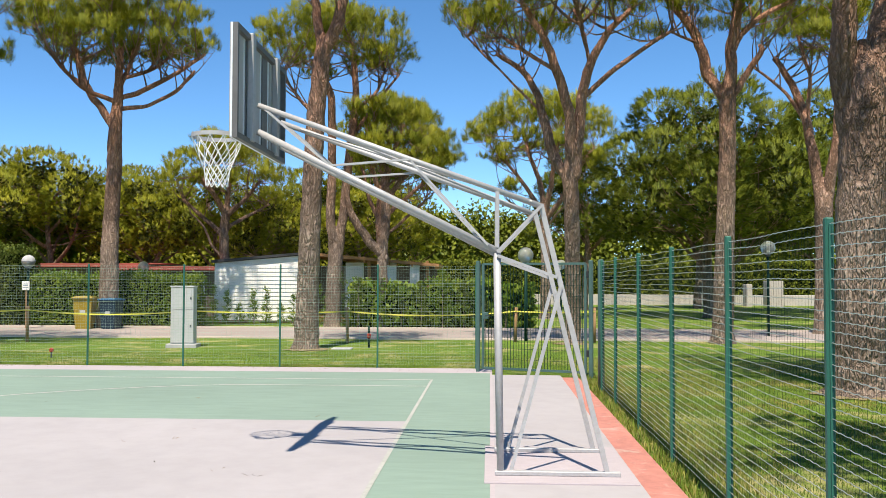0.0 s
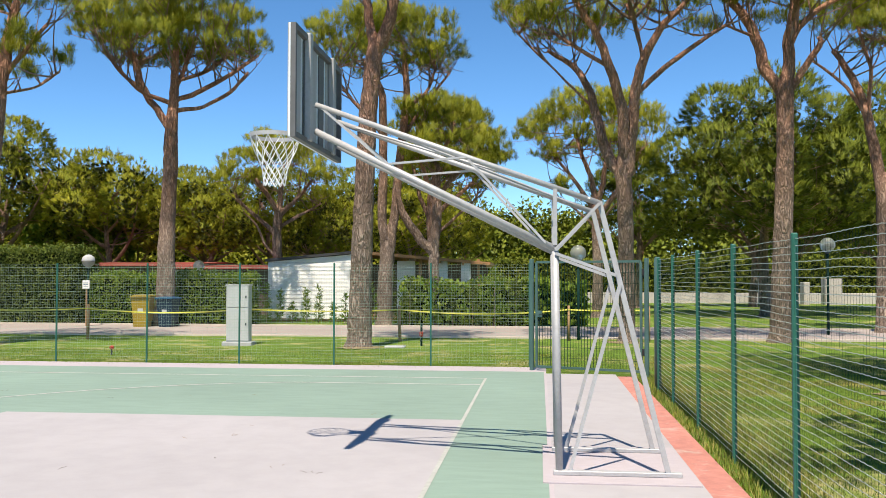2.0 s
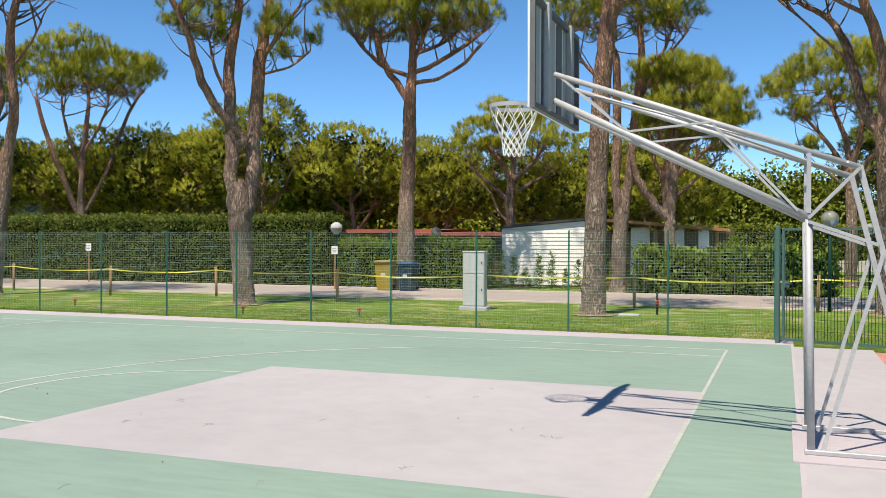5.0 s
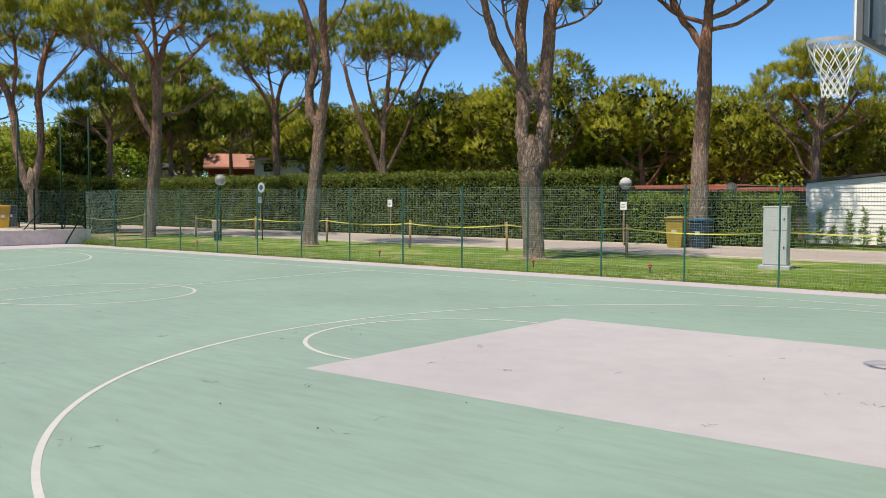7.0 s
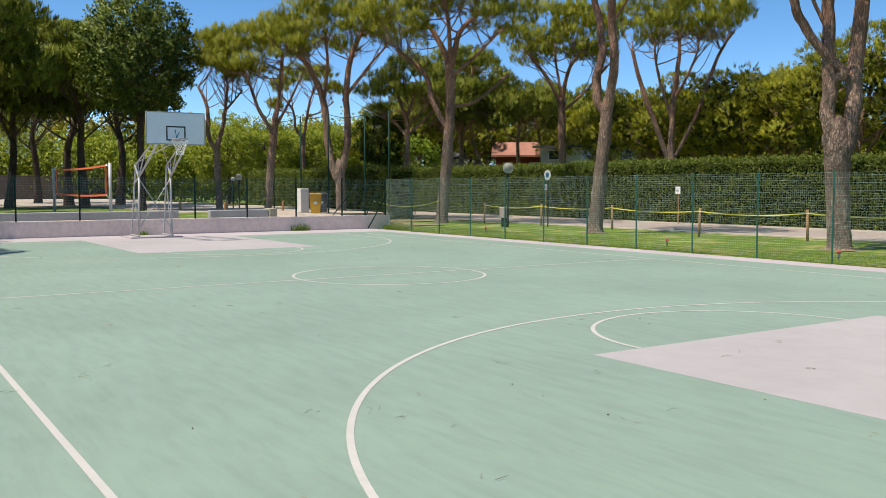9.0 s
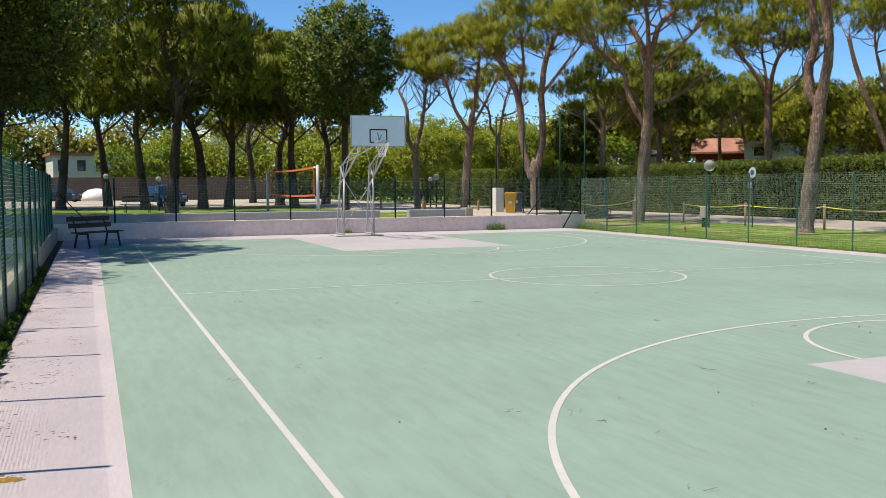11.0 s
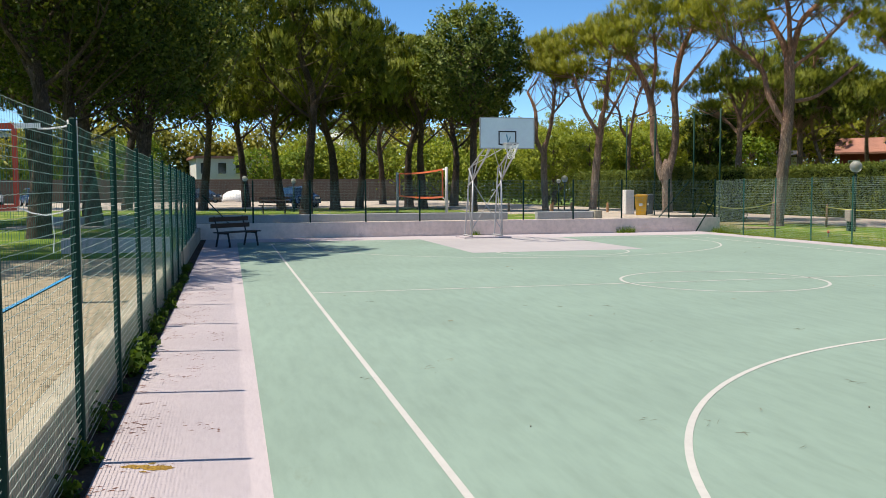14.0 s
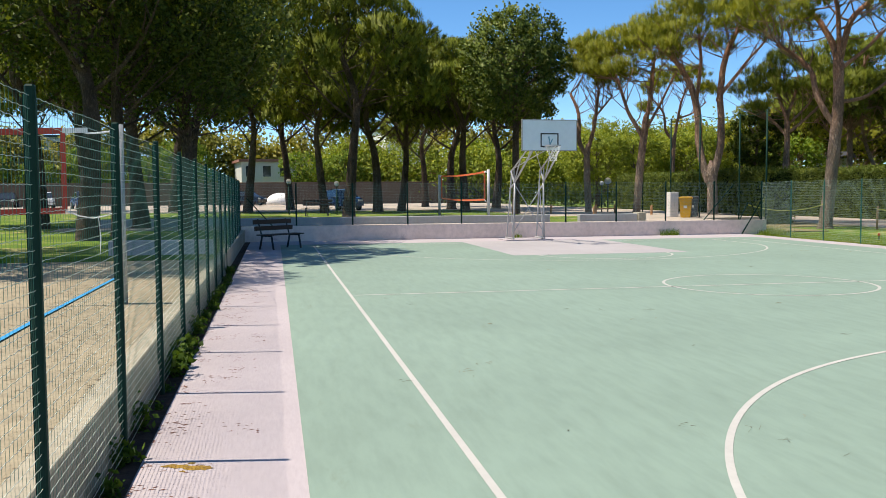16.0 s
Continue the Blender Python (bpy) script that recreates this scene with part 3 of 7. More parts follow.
# ---------------------------------------------------------------- basketball stand
def hoop_stand():
    h = thing("basketball_hoop", "galvanised steel basketball stand with cantilever truss and net", "basketball hoop", "hoops")
    for y in (-0.52, 0.56):
        part("base_bar", Shape().box((1.03, y - 0.034, 0.012), (2.11, y + 0.034, 0.052), 0.006), STEEL, h)
        part("post", Shape().tube([(1.08, y, 0.02), (1.05, y * 0.93, 1.93)], 0.031, 14), STEEL, h, smooth=True)
        part("rear_leg", Shape().bar((2.0, y, 0.03), (1.43, y * 0.93, 2.36), 0.044, 0.04), STEEL, h)
        yc = -0.42 if y < 0 else 0.46
        part("upper_arm", Shape().tube([(1.43, y * 0.93, 2.345), (-1.1, yc, 3.26)], 0.0255, 12), STEEL, h, smooth=True)
        part("lower_arm", Shape().tube([(1.05, y * 0.93, 1.95), (-1.1, yc, 3.02)], 0.030, 12), STEEL, h, smooth=True)
        f = lambda x: y + (yc - y) * (1.43 - x) / 2.53
        for nm, a, b, w in (("brace", (1.05, 1.91), (1.57, 1.72), 0.045), ("brace", (1.05, 1.94), (1.43, 2.34), 0.045),
                            ("truss_web", (1.05, 1.98), (1.05, 2.47), 0.035), ("truss_web", (0.97, 2.0), (0.29, 2.74), 0.035),
                            ("truss_web", (-0.44, 2.71), (0.27, 2.76), 0.03), ("truss_web", (-0.44, 2.71), (-1.09, 3.27), 0.035),
                            ("strut", (1.17, 0.04), (1.6, 1.64), 0.032)):
            part(nm, Shape().bar((a[0], f(a[0]), a[1]), (b[0], f(b[0]), b[1]), w, w * 0.6), STEEL, h)
    for a, b in (((1.08, -0.5, 0.25), (1.05, 0.53, 1.88)), ((1.08, 0.56, 0.25), (1.05, -0.48, 1.88)), ((1.35, -0.5, 2.38), (-0.9, 0.45, 3.19)), ((1.35, 0.55, 2.38), (-0.9, -0.42, 3.19))):
        part("cross_brace", Shape().tube([a, b], 0.014, 6), STEEL, h)
    bx = -1.2
    bd = Shape().box((bx - 0.02, -0.9, 2.90), (bx, 0.9, 3.885), 0.004)
    board = part("backboard", bd, WHITEB, h, "white basketball backboard with a black rectangle")
    for y0, y1 in ((-0.9, -0.86), (0.86, 0.9)):
        part("board_frame", Shape().box((bx, y0, 2.90), (bx + 0.045, y1, 3.885)), BOARDBACK, board)
    for z0, z1 in ((2.90, 2.95), (3.835, 3.885)):
        part("board_frame", Shape().box((bx + 0.001, -0.86, z0), (bx + 0.045, 0.86, z1)), BOARDBACK, board)
    for i in range(6):
        y = -0.80 + i * 0.285
        part("back_panel", Shape().box((bx + 0.002, y, 2.96), (bx + 0.012, y + 0.19, 3.825)), BOARDPANEL if i % 2 == 0 else BOARDBACK, board)
    for y in (-0.44, 0.48):
        part("back_rail", Shape().box((bx + 0.012, y - 0.05, 2.93), (bx + 0.07, y + 0.05, 3.90), 0.006), STEEL if y < 0 else BOARDPANEL, board)
    fx = bx - 0.021
    t = 0.03
    for a, b in (((-0.9, 2.90), (-0.87, 3.885)), ((0.87, 2.90), (0.9, 3.885)), ((-0.87, 2.90), (0.87, 2.93)), ((-0.87, 3.855), (0.87, 3.885))):
        part("board_edge", Shape().box((fx - 0.004, a[0], a[1]), (fx, b[0], b[1])), BOARDPANEL, board)
    for a, b in (((-0.295, 3.02), (-0.255, 3.46)), ((0.255, 3.02), (0.295, 3.46)), ((-0.255, 3.02), (0.255, 3.06)), ((-0.255, 3.42), (0.255, 3.46))):
        part("target_stripe", Shape().box((fx - 0.003, a[0], a[1]), (fx, b[0], b[1])), BLACK, board)
    mark = Shape()
    mark.add([(fx - 0.003, 0.0, 3.08), (fx - 0.003, -0.03, 3.09), (fx - 0.003, 0.05, 3.34), (fx - 0.003, 0.01, 3.36)], [(0, 1, 2, 3)])
    mark.add([(fx - 0.003, 0.02, 3.08), (fx - 0.003, -0.02, 3.08), (fx - 0.003, -0.13, 3.31), (fx - 0.003, -0.07, 3.25)], [(0, 1, 2, 3)])
    part("board_mark", mark, BLUE, board)
    rc = (-1.6, 0, 3.04)
    n = 36
    prof = ((0.232, -0.018), (0.240, -0.018), (0.240, 0.02), (0.232, 0.02))
    ring = Shape().add([(rc[0] + q * math.cos(2 * math.pi * k / n), q * math.sin(2 * math.pi * k / n), 3.05 + z) for q, z in prof for k in range(n)],
                       [(i * n + k, i * n + (k + 1) % n, (i + 1) % 4 * n + (k + 1) % n, (i + 1) % 4 * n + k) for i in range(4) for k in range(n)])
    rim = part("rim", ring, STEEL, h, "flat steel hoop band")
    part("bracket", Shape().box((-1.385, -0.09, 3.01), (fx, 0.09, 3.06), 0.005), STEEL, rim)
    part("bracket", Shape().bar((-1.42, 0.12, 3.045), (fx, 0.20, 3.0), 0.02).bar((-1.42, -0.12, 3.045), (fx, -0.20, 3.0), 0.02), STEEL, rim)
    net = Shape()
    rows = [(0.236, 3.035), (0.205, 2.935), (0.165, 2.84), (0.135, 2.775), (0.12, 2.72), (0.112, 2.67), (0.106, 2.62), (0.103, 2.575)]
    n = 12
    for j in range(len(rows) - 1):
        for k in range(n):
            for s in (0.5, -0.5):
                a = 2 * math.pi * (k + 0.5 * (j % 2)) / n
                b = a + s * 2 * math.pi / n
                (r0, z0), (r1, z1) = rows[j], rows[j + 1]
                p, q = Vector((rc[0] + r0 * math.cos(a), r0 * math.sin(a), z0)), Vector((rc[0] + r1 * math.cos(b), r1 * math.sin(b), z1))
                m = (p + q) / 2 + Vector((0, 0, -0.006))
                net.tube([p, m, q], 0.004, 5, cap=False)
    part("net", net, ROPE, h, "white knotted cord net", True)
    return h


hoop = hoop_stand()
copy_thing(hoop, pose(-28.04, -0.05, 0.04, 0, 0, 180))


# ---------------------------------------------------------------- trees
rng = np.random.default_rng(7)


def needles(name, centres, dirs, material, blades=26, length=0.30, width=0.022, spread=0.75, r=None, normals=None):
    """Sprays of pine needles: narrow blades that fan out round each direction."""
    r = r or rng
    n = len(centres)
    A = unit(np.asarray(dirs) + r.normal(0, 0.18, (n, 3)))
    along = np.repeat(A, blades, 0)
    C = np.repeat(np.asarray(centres), blades, 0) + along * r.uniform(-0.45, 0.45, (n * blades, 1)) * length + r.normal(0, length * 0.16, (n * blades, 3))
    D = unit(along * 0.85 + r.normal(0, spread, (n * blades, 3)))
    N = np.repeat(np.asarray(dirs if normals is None else normals), blades, 0)
    S = unit(np.cross(D, N + r.normal(0, 0.45, D.shape)))
    Ln = length * r.uniform(0.65, 1.25, (len(C), 1))
    Wd = width * r.uniform(0.7, 1.3, (len(C), 1))
    S *= np.where((np.cross(S, D) * N).sum(1, keepdims=True) < 0, -1, 1)
    V = np.empty((len(C), 3, 3))
    V[:, 0], V[:, 1], V[:, 2] = C - S * Wd * 0.5, C + S * Wd * 0.5, C + D * Ln
    soft = None if normals is None else np.repeat(unit(N + r.normal(0, 0.16, N.shape)), 3, 0)
    return fast_mesh(name, V.reshape(-1, 3), np.arange(len(C) * 3).reshape(-1, 3), material, soft)


def leaves(name, centres, material, per=20, size=0.14, spread=0.4, r=None, flat=0.0, normals=None, rough=0.45):
    """Clusters of broad leaves, two triangles each."""
    r = r or rng
    C = np.repeat(np.asarray(centres), per, 0)
    C = C + r.normal(0, spread, C.shape)
    A = r.normal(0, 1, C.shape)
    A[:, 2] *= 1 - flat
    A = unit(A)
    B = unit(np.cross(A, r.normal(0, 1, C.shape)))
    soft = None
    if normals is not None:
        N = unit(np.repeat(np.asarray(normals), per, 0) + r.normal(0, rough, C.shape))
        B *= np.where((np.cross(B, A) * N).sum(1, keepdims=True) < 0, -1, 1)
        soft = np.repeat(N, 4, 0)
    s = size * r.uniform(0.6, 1.3, (len(C), 1))
    V = np.stack([C - A * s * 0.6, C + B * s * 0.36, C + A * s * 0.6, C - B * s * 0.36], 1)
    i = np.arange(len(C))[:, None] * 4
    T = np.concatenate([i + [[0, 1, 2]], i + [[0, 2, 3]]], 0)
    return fast_mesh(name, V.reshape(-1, 3), T, material, soft)


def shell_points(puffs, density, r, low=-0.35, inner=0.72):
    """Points, growing directions and outward normals over the upper shells of rounded puffs."""
    P, D, N = [], [], []
    lumps = []
    for (x, y, z, rx, ry, rz) in puffs:
        k = (9 if low > -0.4 else 18) if rx > 0.6 else 5
        for _ in range(k):
            u = r.normal(0, 1, 3)
            if low > -0.4:
                u[2] = abs(u[2]) * 0.9 + low * 0.5
            elif u[2] < -0.8:
                u[2] = -u[2]
            u /= np.linalg.norm(u)
            q = r.uniform(0.25, 0.42) if low > -0.4 else r.uniform(0.40, 0.54)
            o = r.uniform(0.6, 0.95) if low > -0.4 else r.uniform(0.52, 0.68)
            lumps.append((x + u[0] * rx * o, y + u[1] * ry * o, z + u[2] * rz * o, rx * q, ry * q, max(rz * q, 0.16), *u))
    L = np.array(lumps)
    for j, (x, y, z, rx, ry, rz, a, b, c) in enumerate(lumps):
        n = max(8, int(density * (rx * ry + rx * rz + ry * rz) / 3 * 4 * r.uniform(0.75, 1.2)))
        u = unit(r.normal(0, 1, (n * 2, 3)))
        u = u[u[:, 2] > low][:n]
        k = r.uniform(inner, 1.06, (len(u), 1))
        p = np.array([x, y, z]) + u * k * np.array([rx, ry, rz])
        # only what lies near the outside of the crown
        d = np.sqrt((((p[:, None, :] - L[None, :, :3]) / L[None, :, 3:6]) ** 2).sum(2))
        d[:, j] = 9
        out = d.min(1) > 0.72
        P.append(p[out])
        D.append((u * 0.45 + np.array([0, 0, 0.95]) if low > -0.6 else u * 0.85 + np.array([0, 0, 0.45]))[out])
        N.append(unit(u + 0.45 * np.array([a, b, c]) + np.array([0, 0, 0.1]))[out])
    return np.concatenate(P), np.concatenate(D), np.concatenate(N)


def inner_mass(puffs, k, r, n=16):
    """The inside of a dense crown: needles and twigs coloured dark for its shade, in every puff."""
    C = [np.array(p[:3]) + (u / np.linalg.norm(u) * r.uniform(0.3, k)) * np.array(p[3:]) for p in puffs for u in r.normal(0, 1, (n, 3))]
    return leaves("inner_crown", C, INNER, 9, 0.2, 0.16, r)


def smooth_path(pts, n=5):
    """A rounded path with radii, through (x, y, z, r)."""
    p = [np.array(q, float) for q in pts]
    out = []
    for i in range(len(p) - 1):
        a, b, c, d = p[max(i - 1, 0)], p[i], p[i + 1], p[min(i + 2, len(p) - 1)]
        for k in range(n):
            t = k / n
            out.append(0.5 * ((2 * b) + (c - a) * t + (2 * a - 5 * b + 4 * c - d) * t * t + (3 * b - a - 3 * c + d) * t ** 3))
    out.append(p[-1])
    return out


def branch_to(s, start, end, r0, r, n=7):
    """A curved, tapering branch."""
    a, b = np.array(start), np.array(end)
    mid = (a + b) / 2 + r.normal(0, 0.10, 3) * np.linalg.norm(b - a) + np.array([0, 0, -0.10]) * np.linalg.norm(b - a)
    pts = [(1 - t) ** 2 * a + 2 * t * (1 - t) * mid + t * t * b for t in np.linspace(0, 1, n)]
    s.tube(pts, [max(0.008, r0 * (1 - 0.75 * t)) for t in np.linspace(0, 1, n)], 5 if r0 > 0.05 else 3, cap=False)
    return pts


tree_no = 0


def pine(x, y, z, face, trunk, limbs, puffs, label="tall stone pine with bare reddish limbs and umbrella crown", needle=None, density=26, group="pines"):
    """A stone pine. Offsets are across (along face) and up from its foot."""
    global tree_no
    tree_no += 1
    r = np.random.default_rng(100 + tree_no)
    t = thing("pine_tree", label, "tree", group, at=(x, y, z), turn=face)
    tr = Shape()
    thin = 0.72 if x < -20 else 1.0
    trunk = [(a, h, q * thin) for a, h, q in trunk]
    limbs = [[(a, h, q * (thin + 0.05)) for a, h, q in lb] for lb in limbs]
    # root flare, then the stem
    r0 = trunk[0][2]
    path = smooth_path([(a, 0, h, q) for a, h, q in trunk], 8)
    path = [np.array([path[0][0], 0, -0.15, r0 * 1.45])] + path
    path[1] = path[1] * np.array([1, 1, 1, 1.22])
    end = path[-1]
    path += [end + np.array([0, 0, end[3] * 1.2, -end[3] * 0.25]), end + np.array([0, 0, end[3] * 2.6, -end[3] * 0.8])]
    tr.tube([p[:3] for p in path], [p[3] for p in path], 18, wobble=0.16, seed=tree_no * 3.1)
    part("trunk", tr, BARK, t, "grey-brown plated bark", True)
    spread = max(abs(p[0]) + p[2] for p in puffs)
    tips = []
    frame_pts = [np.array(p) for p in path[2:-2]]
    for k, lb in enumerate(limbs):
        dy = r.uniform(-0.5, 0.5)
        n = len(lb)
        start = np.array([lb[0][0], 0.0, lb[0][1]])
        near = min(frame_pts, key=lambda p: (p[0] - start[0]) ** 2 + (p[2] - start[2]) ** 2 + (9 if p[2] > start[2] + 0.05 else 0))
        y0 = float(near[1])
        joint = [(near[0], y0, near[2] - 0.12, min(lb[0][2] * 1.15, near[3]))]
        pts = smooth_path(joint + [(a, y0 + dy * (i / max(1, n - 1)) * 2.0, h, q) for i, (a, h, q) in enumerate(lb)], 5)
        for i, p in enumerate(pts[2:], 2):
            w = min(1.0, i / 8) * (0.02 + 0.3 * p[3])
            p[0] += w * noise.noise((i * 0.45, k * 3.7, tree_no))
            p[1] += w * noise.noise((i * 0.45, k * 3.7, tree_no + 50))
            p[2] += 0.6 * w * noise.noise((i * 0.45, k * 3.7, tree_no + 90))
        stout = lb[0][2] > 0.6 * end[3]
        part("limb", Shape().tube([p[:3] for p in pts], [p[3] * (1.0 if stout else 0.9) for p in pts], 10, wobble=0.14, seed=k + tree_no), BARK, t, "reddish bark", True)
        frame_pts += [np.array(p) for p in pts]
        tips += [p[:3] for p in pts[len(pts) // 3:]]
    # puffs fill the crown's depth
    full = []
    for a, h, ra, rh in puffs:
        full.append((a, r.uniform(-0.25, 0.25) * spread * 0.5, h, ra, ra * 0.9, rh))
    lo, hi = min(p[1] for p in puffs), max(p[1] for p in puffs)
    for a, h, ra, rh in puffs:
        w = math.sqrt(max(0.05, 1 - (a / (spread + 0.01)) ** 2))
        for sgn in (-1, 1):
            if ra < 0.5 and r.uniform() < 0.6:
                continue
            full.append((a * 0.9, sgn * spread * w * r.uniform(0.35, 0.65), h + r.uniform(-0.15, 0.25), ra * 0.9, ra * 0.9, rh * 0.9))
    tw = Shape()
    tips = np.array(tips) if tips else np.array([path[-1][:3]])
    for (a, b, h, ra, rb, rh) in full:
        d = np.linalg.norm(tips - np.array([a, b, h - rh * 0.8]), axis=1)
        order = np.argsort(d)
        for _ in range(3):
            s0 = tips[order[int(r.uniform(0, 1) ** 1.6 * min(len(order) - 1, 16))]]
            e = np.array([a, b, h]) + r.normal(0, 0.45, 3) * np.array([ra, rb, rh * 0.4])
            pts = branch_to(tw, s0, e, 0.020 + 0.014 * ra, r)
            m = pts[4]
            branch_to(tw, m, m + r.normal(0, 0.35, 3) * ra + np.array([0, 0, 0.3 * rh]), 0.018, r, 4)
    part("bough", tw, BARKR, t)
    far = x < -20
    P, D, N = shell_points(full, density * (1.15 if far else 1.9), r)
    part("crown", needles("crown", P, D, needle or NEEDLE, 18 if far else 26, 0.24 if far else 0.20, 0.023 if far else 0.0125, 0.27, r, N), None, t, "dense tufts of yellow-green needles")
    return t


pine(-3.55, 13.76, 0.00, 12,
     trunk=[(0, 0, 0.312), (0.05, 2.01, 0.269), (0.12, 4.12, 0.241), (0.2, 5.82, 0.227), (0.35, 7.39, 0.198)],
     limbs=[[(0.35, 7.39, 0.128), (0.22, 8.24, 0.113), (0.07, 9.23, 0.099), (-0.3, 10.21, 0.071)],
            [(0.35, 7.32, 0.156), (0.67, 8.05, 0.142), (0.89, 8.99, 0.113), (1.25, 10.16, 0.085)]],
     puffs=[(-0.45, 10.49, 1.13, 0.64), (1.24, 10.74, 1.20, 0.64), (0.39, 11.26, 1.56, 0.71), (0.68, 10.27, 0.85, 0.43)])
pine(-4.61, 23.95, 0.00, 10,
     trunk=[(-0.1, 0, 0.288), (0, 2.14, 0.267), (0.04, 2.96, 0.267)],
     limbs=[[(-0.02, 2.75, 0.185), (-0.17, 3.98, 0.164), (-0.12, 6.65, 0.144), (-0.25, 8.5, 0.123), (-0.83, 9.51, 0.082)],
            [(0.1, 2.75, 0.185), (0.27, 3.98, 0.164), (0.52, 6.66, 0.144), (0.73, 8.53, 0.123), (0.55, 10.39, 0.082)],
            [(0.52, 6.66, 0.082), (1.22, 7.92, 0.062), (2.35, 9.41, 0.041)],
            [(-0.16, 6.85, 0.082), (-1.22, 8.06, 0.062), (-2.04, 9.06, 0.041)],
            [(0.65, 7.9, 0.082), (1.43, 8.55, 0.062), (1.83, 9.6, 0.041)]],
     puffs=[(-2.35, 9.98, 0.99, 0.66), (-1.35, 10.32, 1.13, 0.82), (-0.33, 10.67, 1.13, 0.78), (0.79, 10.6, 1.13, 0.82), (1.83, 10.12, 0.92, 0.72), (2.35, 9.72, 0.58, 0.49), (-0.83, 9.61, 0.82, 0.45), (1.11, 9.68, 0.92, 0.45), (0.17, 11.31, 1.03, 0.51)])
pine(-2.89, 24.33, 0.00, 7,
     trunk=[(0.02, 0.3, 0.186), (-0.04, 2.56, 0.186), (0.08, 4.01, 0.165), (0.03, 5.66, 0.144)],
     limbs=[[(0.01, 2.56, 0.165), (-0.49, 3.07, 0.165), (-1.01, 3.79, 0.144), (-1.28, 4.41, 0.103), (-1.43, 5.44, 0.062)],
            [(0.05, 5.04, 0.103), (0.31, 6.29, 0.083), (0.72, 7.33, 0.062)],
            [(0.03, 5.45, 0.083), (-0.31, 6.49, 0.062), (-0.52, 7.31, 0.041)],
            [(0.05, 4.63, 0.083), (0.93, 5.67, 0.062), (1.66, 6.41, 0.041)]],
     puffs=[(-0.62, 7.42, 0.87, 0.62), (0.41, 7.74, 0.93, 0.62), (1.24, 7.44, 0.72, 0.58), (1.86, 6.41, 0.78, 0.66), (0.1, 6.7, 1.13, 0.62), (1.04, 5.67, 1.13, 0.62), (-0.51, 6.07, 0.83, 0.52), (2.18, 5.9, 0.41, 0.37)])
pine(-12.37, 22.79, 0.00, 23,
     trunk=[(-0.06, 0.61, 0.335), (-0.04, 3.07, 0.293), (0.05, 5.45, 0.251), (0.07, 7.04, 0.225), (0.14, 8.1, 0.175), (0.18, 9.3, 0.13), (0.22, 10.4, 0.085)],
     limbs=[[(0.07, 7, 0.147), (-0.44, 7.8, 0.126), (-0.92, 8.55, 0.126), (-1.2, 9.51, 0.105), (-1.67, 10.45, 0.084)],
            [(0.16, 8.4, 0.09), (0.5, 9.3, 0.08), (0.7, 10.3, 0.06)],
            [(0.21, 7.74, 0.084), (1.15, 7.91, 0.063), (2.11, 8.49, 0.063), (2.73, 9.21, 0.042)],
            [(0.28, 8.15, 0.084), (1.14, 8.51, 0.084), (2.29, 9.22, 0.063), (3.07, 9.8, 0.042)],
            [(-0.08, 8.06, 0.084), (-1.1, 8.44, 0.063), (-1.83, 9.26, 0.042)],
            [(0.3, 8.85, 0.063), (1.32, 9.34, 0.063), (2.28, 10.24, 0.042)],
            [(-0.92, 8.55, 0.063), (-1.65, 9.08, 0.063), (-2.29, 10, 0.042)]],
     puffs=[(-2.39, 10.38, 1.05, 0.59), (-1.31, 10.59, 1.26, 0.84), (-0.12, 10.91, 1.47, 0.88), (1.2, 10.95, 1.57, 0.88), (2.47, 10.56, 1.09, 0.75), (3.23, 10.22, 0.54, 0.54), (0.24, 11.85, 2.51, 0.73), (-3.01, 10.8, 0.84, 0.46), (-1.57, 9.78, 0.84, 0.42), (1.89, 9.75, 0.84, 0.34), (-0.57, 9.87, 1.05, 0.38), (0.83, 10, 1.26, 0.38)])
pine(-13.44, 13.45, 0.00, 33,
     trunk=[(0.02, -0, 0.327), (-0.05, 1.2, 0.294), (-0.1, 2.33, 0.327), (-0.09, 2.73, 0.310)],
     limbs=[[(-0.2, 2.49, 0.196), (-0.31, 3.13, 0.196), (-0.35, 4.41, 0.180), (-0.4, 5.53, 0.163), (-0.4, 6.97, 0.147), (-0.18, 8.58, 0.114), (-0.66, 9.35, 0.082)],
            [(0.07, 2.65, 0.212), (0.25, 3.46, 0.196), (0.26, 5.07, 0.196), (0.4, 6.68, 0.180), (0.58, 7.97, 0.147), (0.77, 9.26, 0.098)],
            [(-0.01, 4.66, 0.147), (-0.57, 5.29, 0.131), (-1.12, 6.15, 0.131), (-1.36, 6.94, 0.114), (-1.6, 7.72, 0.098), (-2.14, 8.65, 0.082)],
            [(0.46, 7, 0.082), (1.1, 7.99, 0.065), (1.58, 8.66, 0.049)],
            [(-0.4, 5.69, 0.065), (-0.81, 6.64, 0.049), (-0.97, 7.43, 0.033)],
            [(0.49, 6.6, 0.049), (1.26, 6.79, 0.033), (1.83, 7.22, 0.033)]],
     puffs=[(-1.91, 7.87, 0.56, 0.42), (-0.81, 7.52, 0.62, 0.42), (0.94, 7.67, 0.65, 0.56), (1.88, 7.45, 0.33, 0.42), (0.05, 9.39, 1.80, 0.82), (-1.6, 9.31, 1.31, 0.69), (1.58, 9.3, 0.98, 0.65), (0.94, 7.02, 0.36, 0.29), (-0.66, 8.56, 0.82, 0.49)])
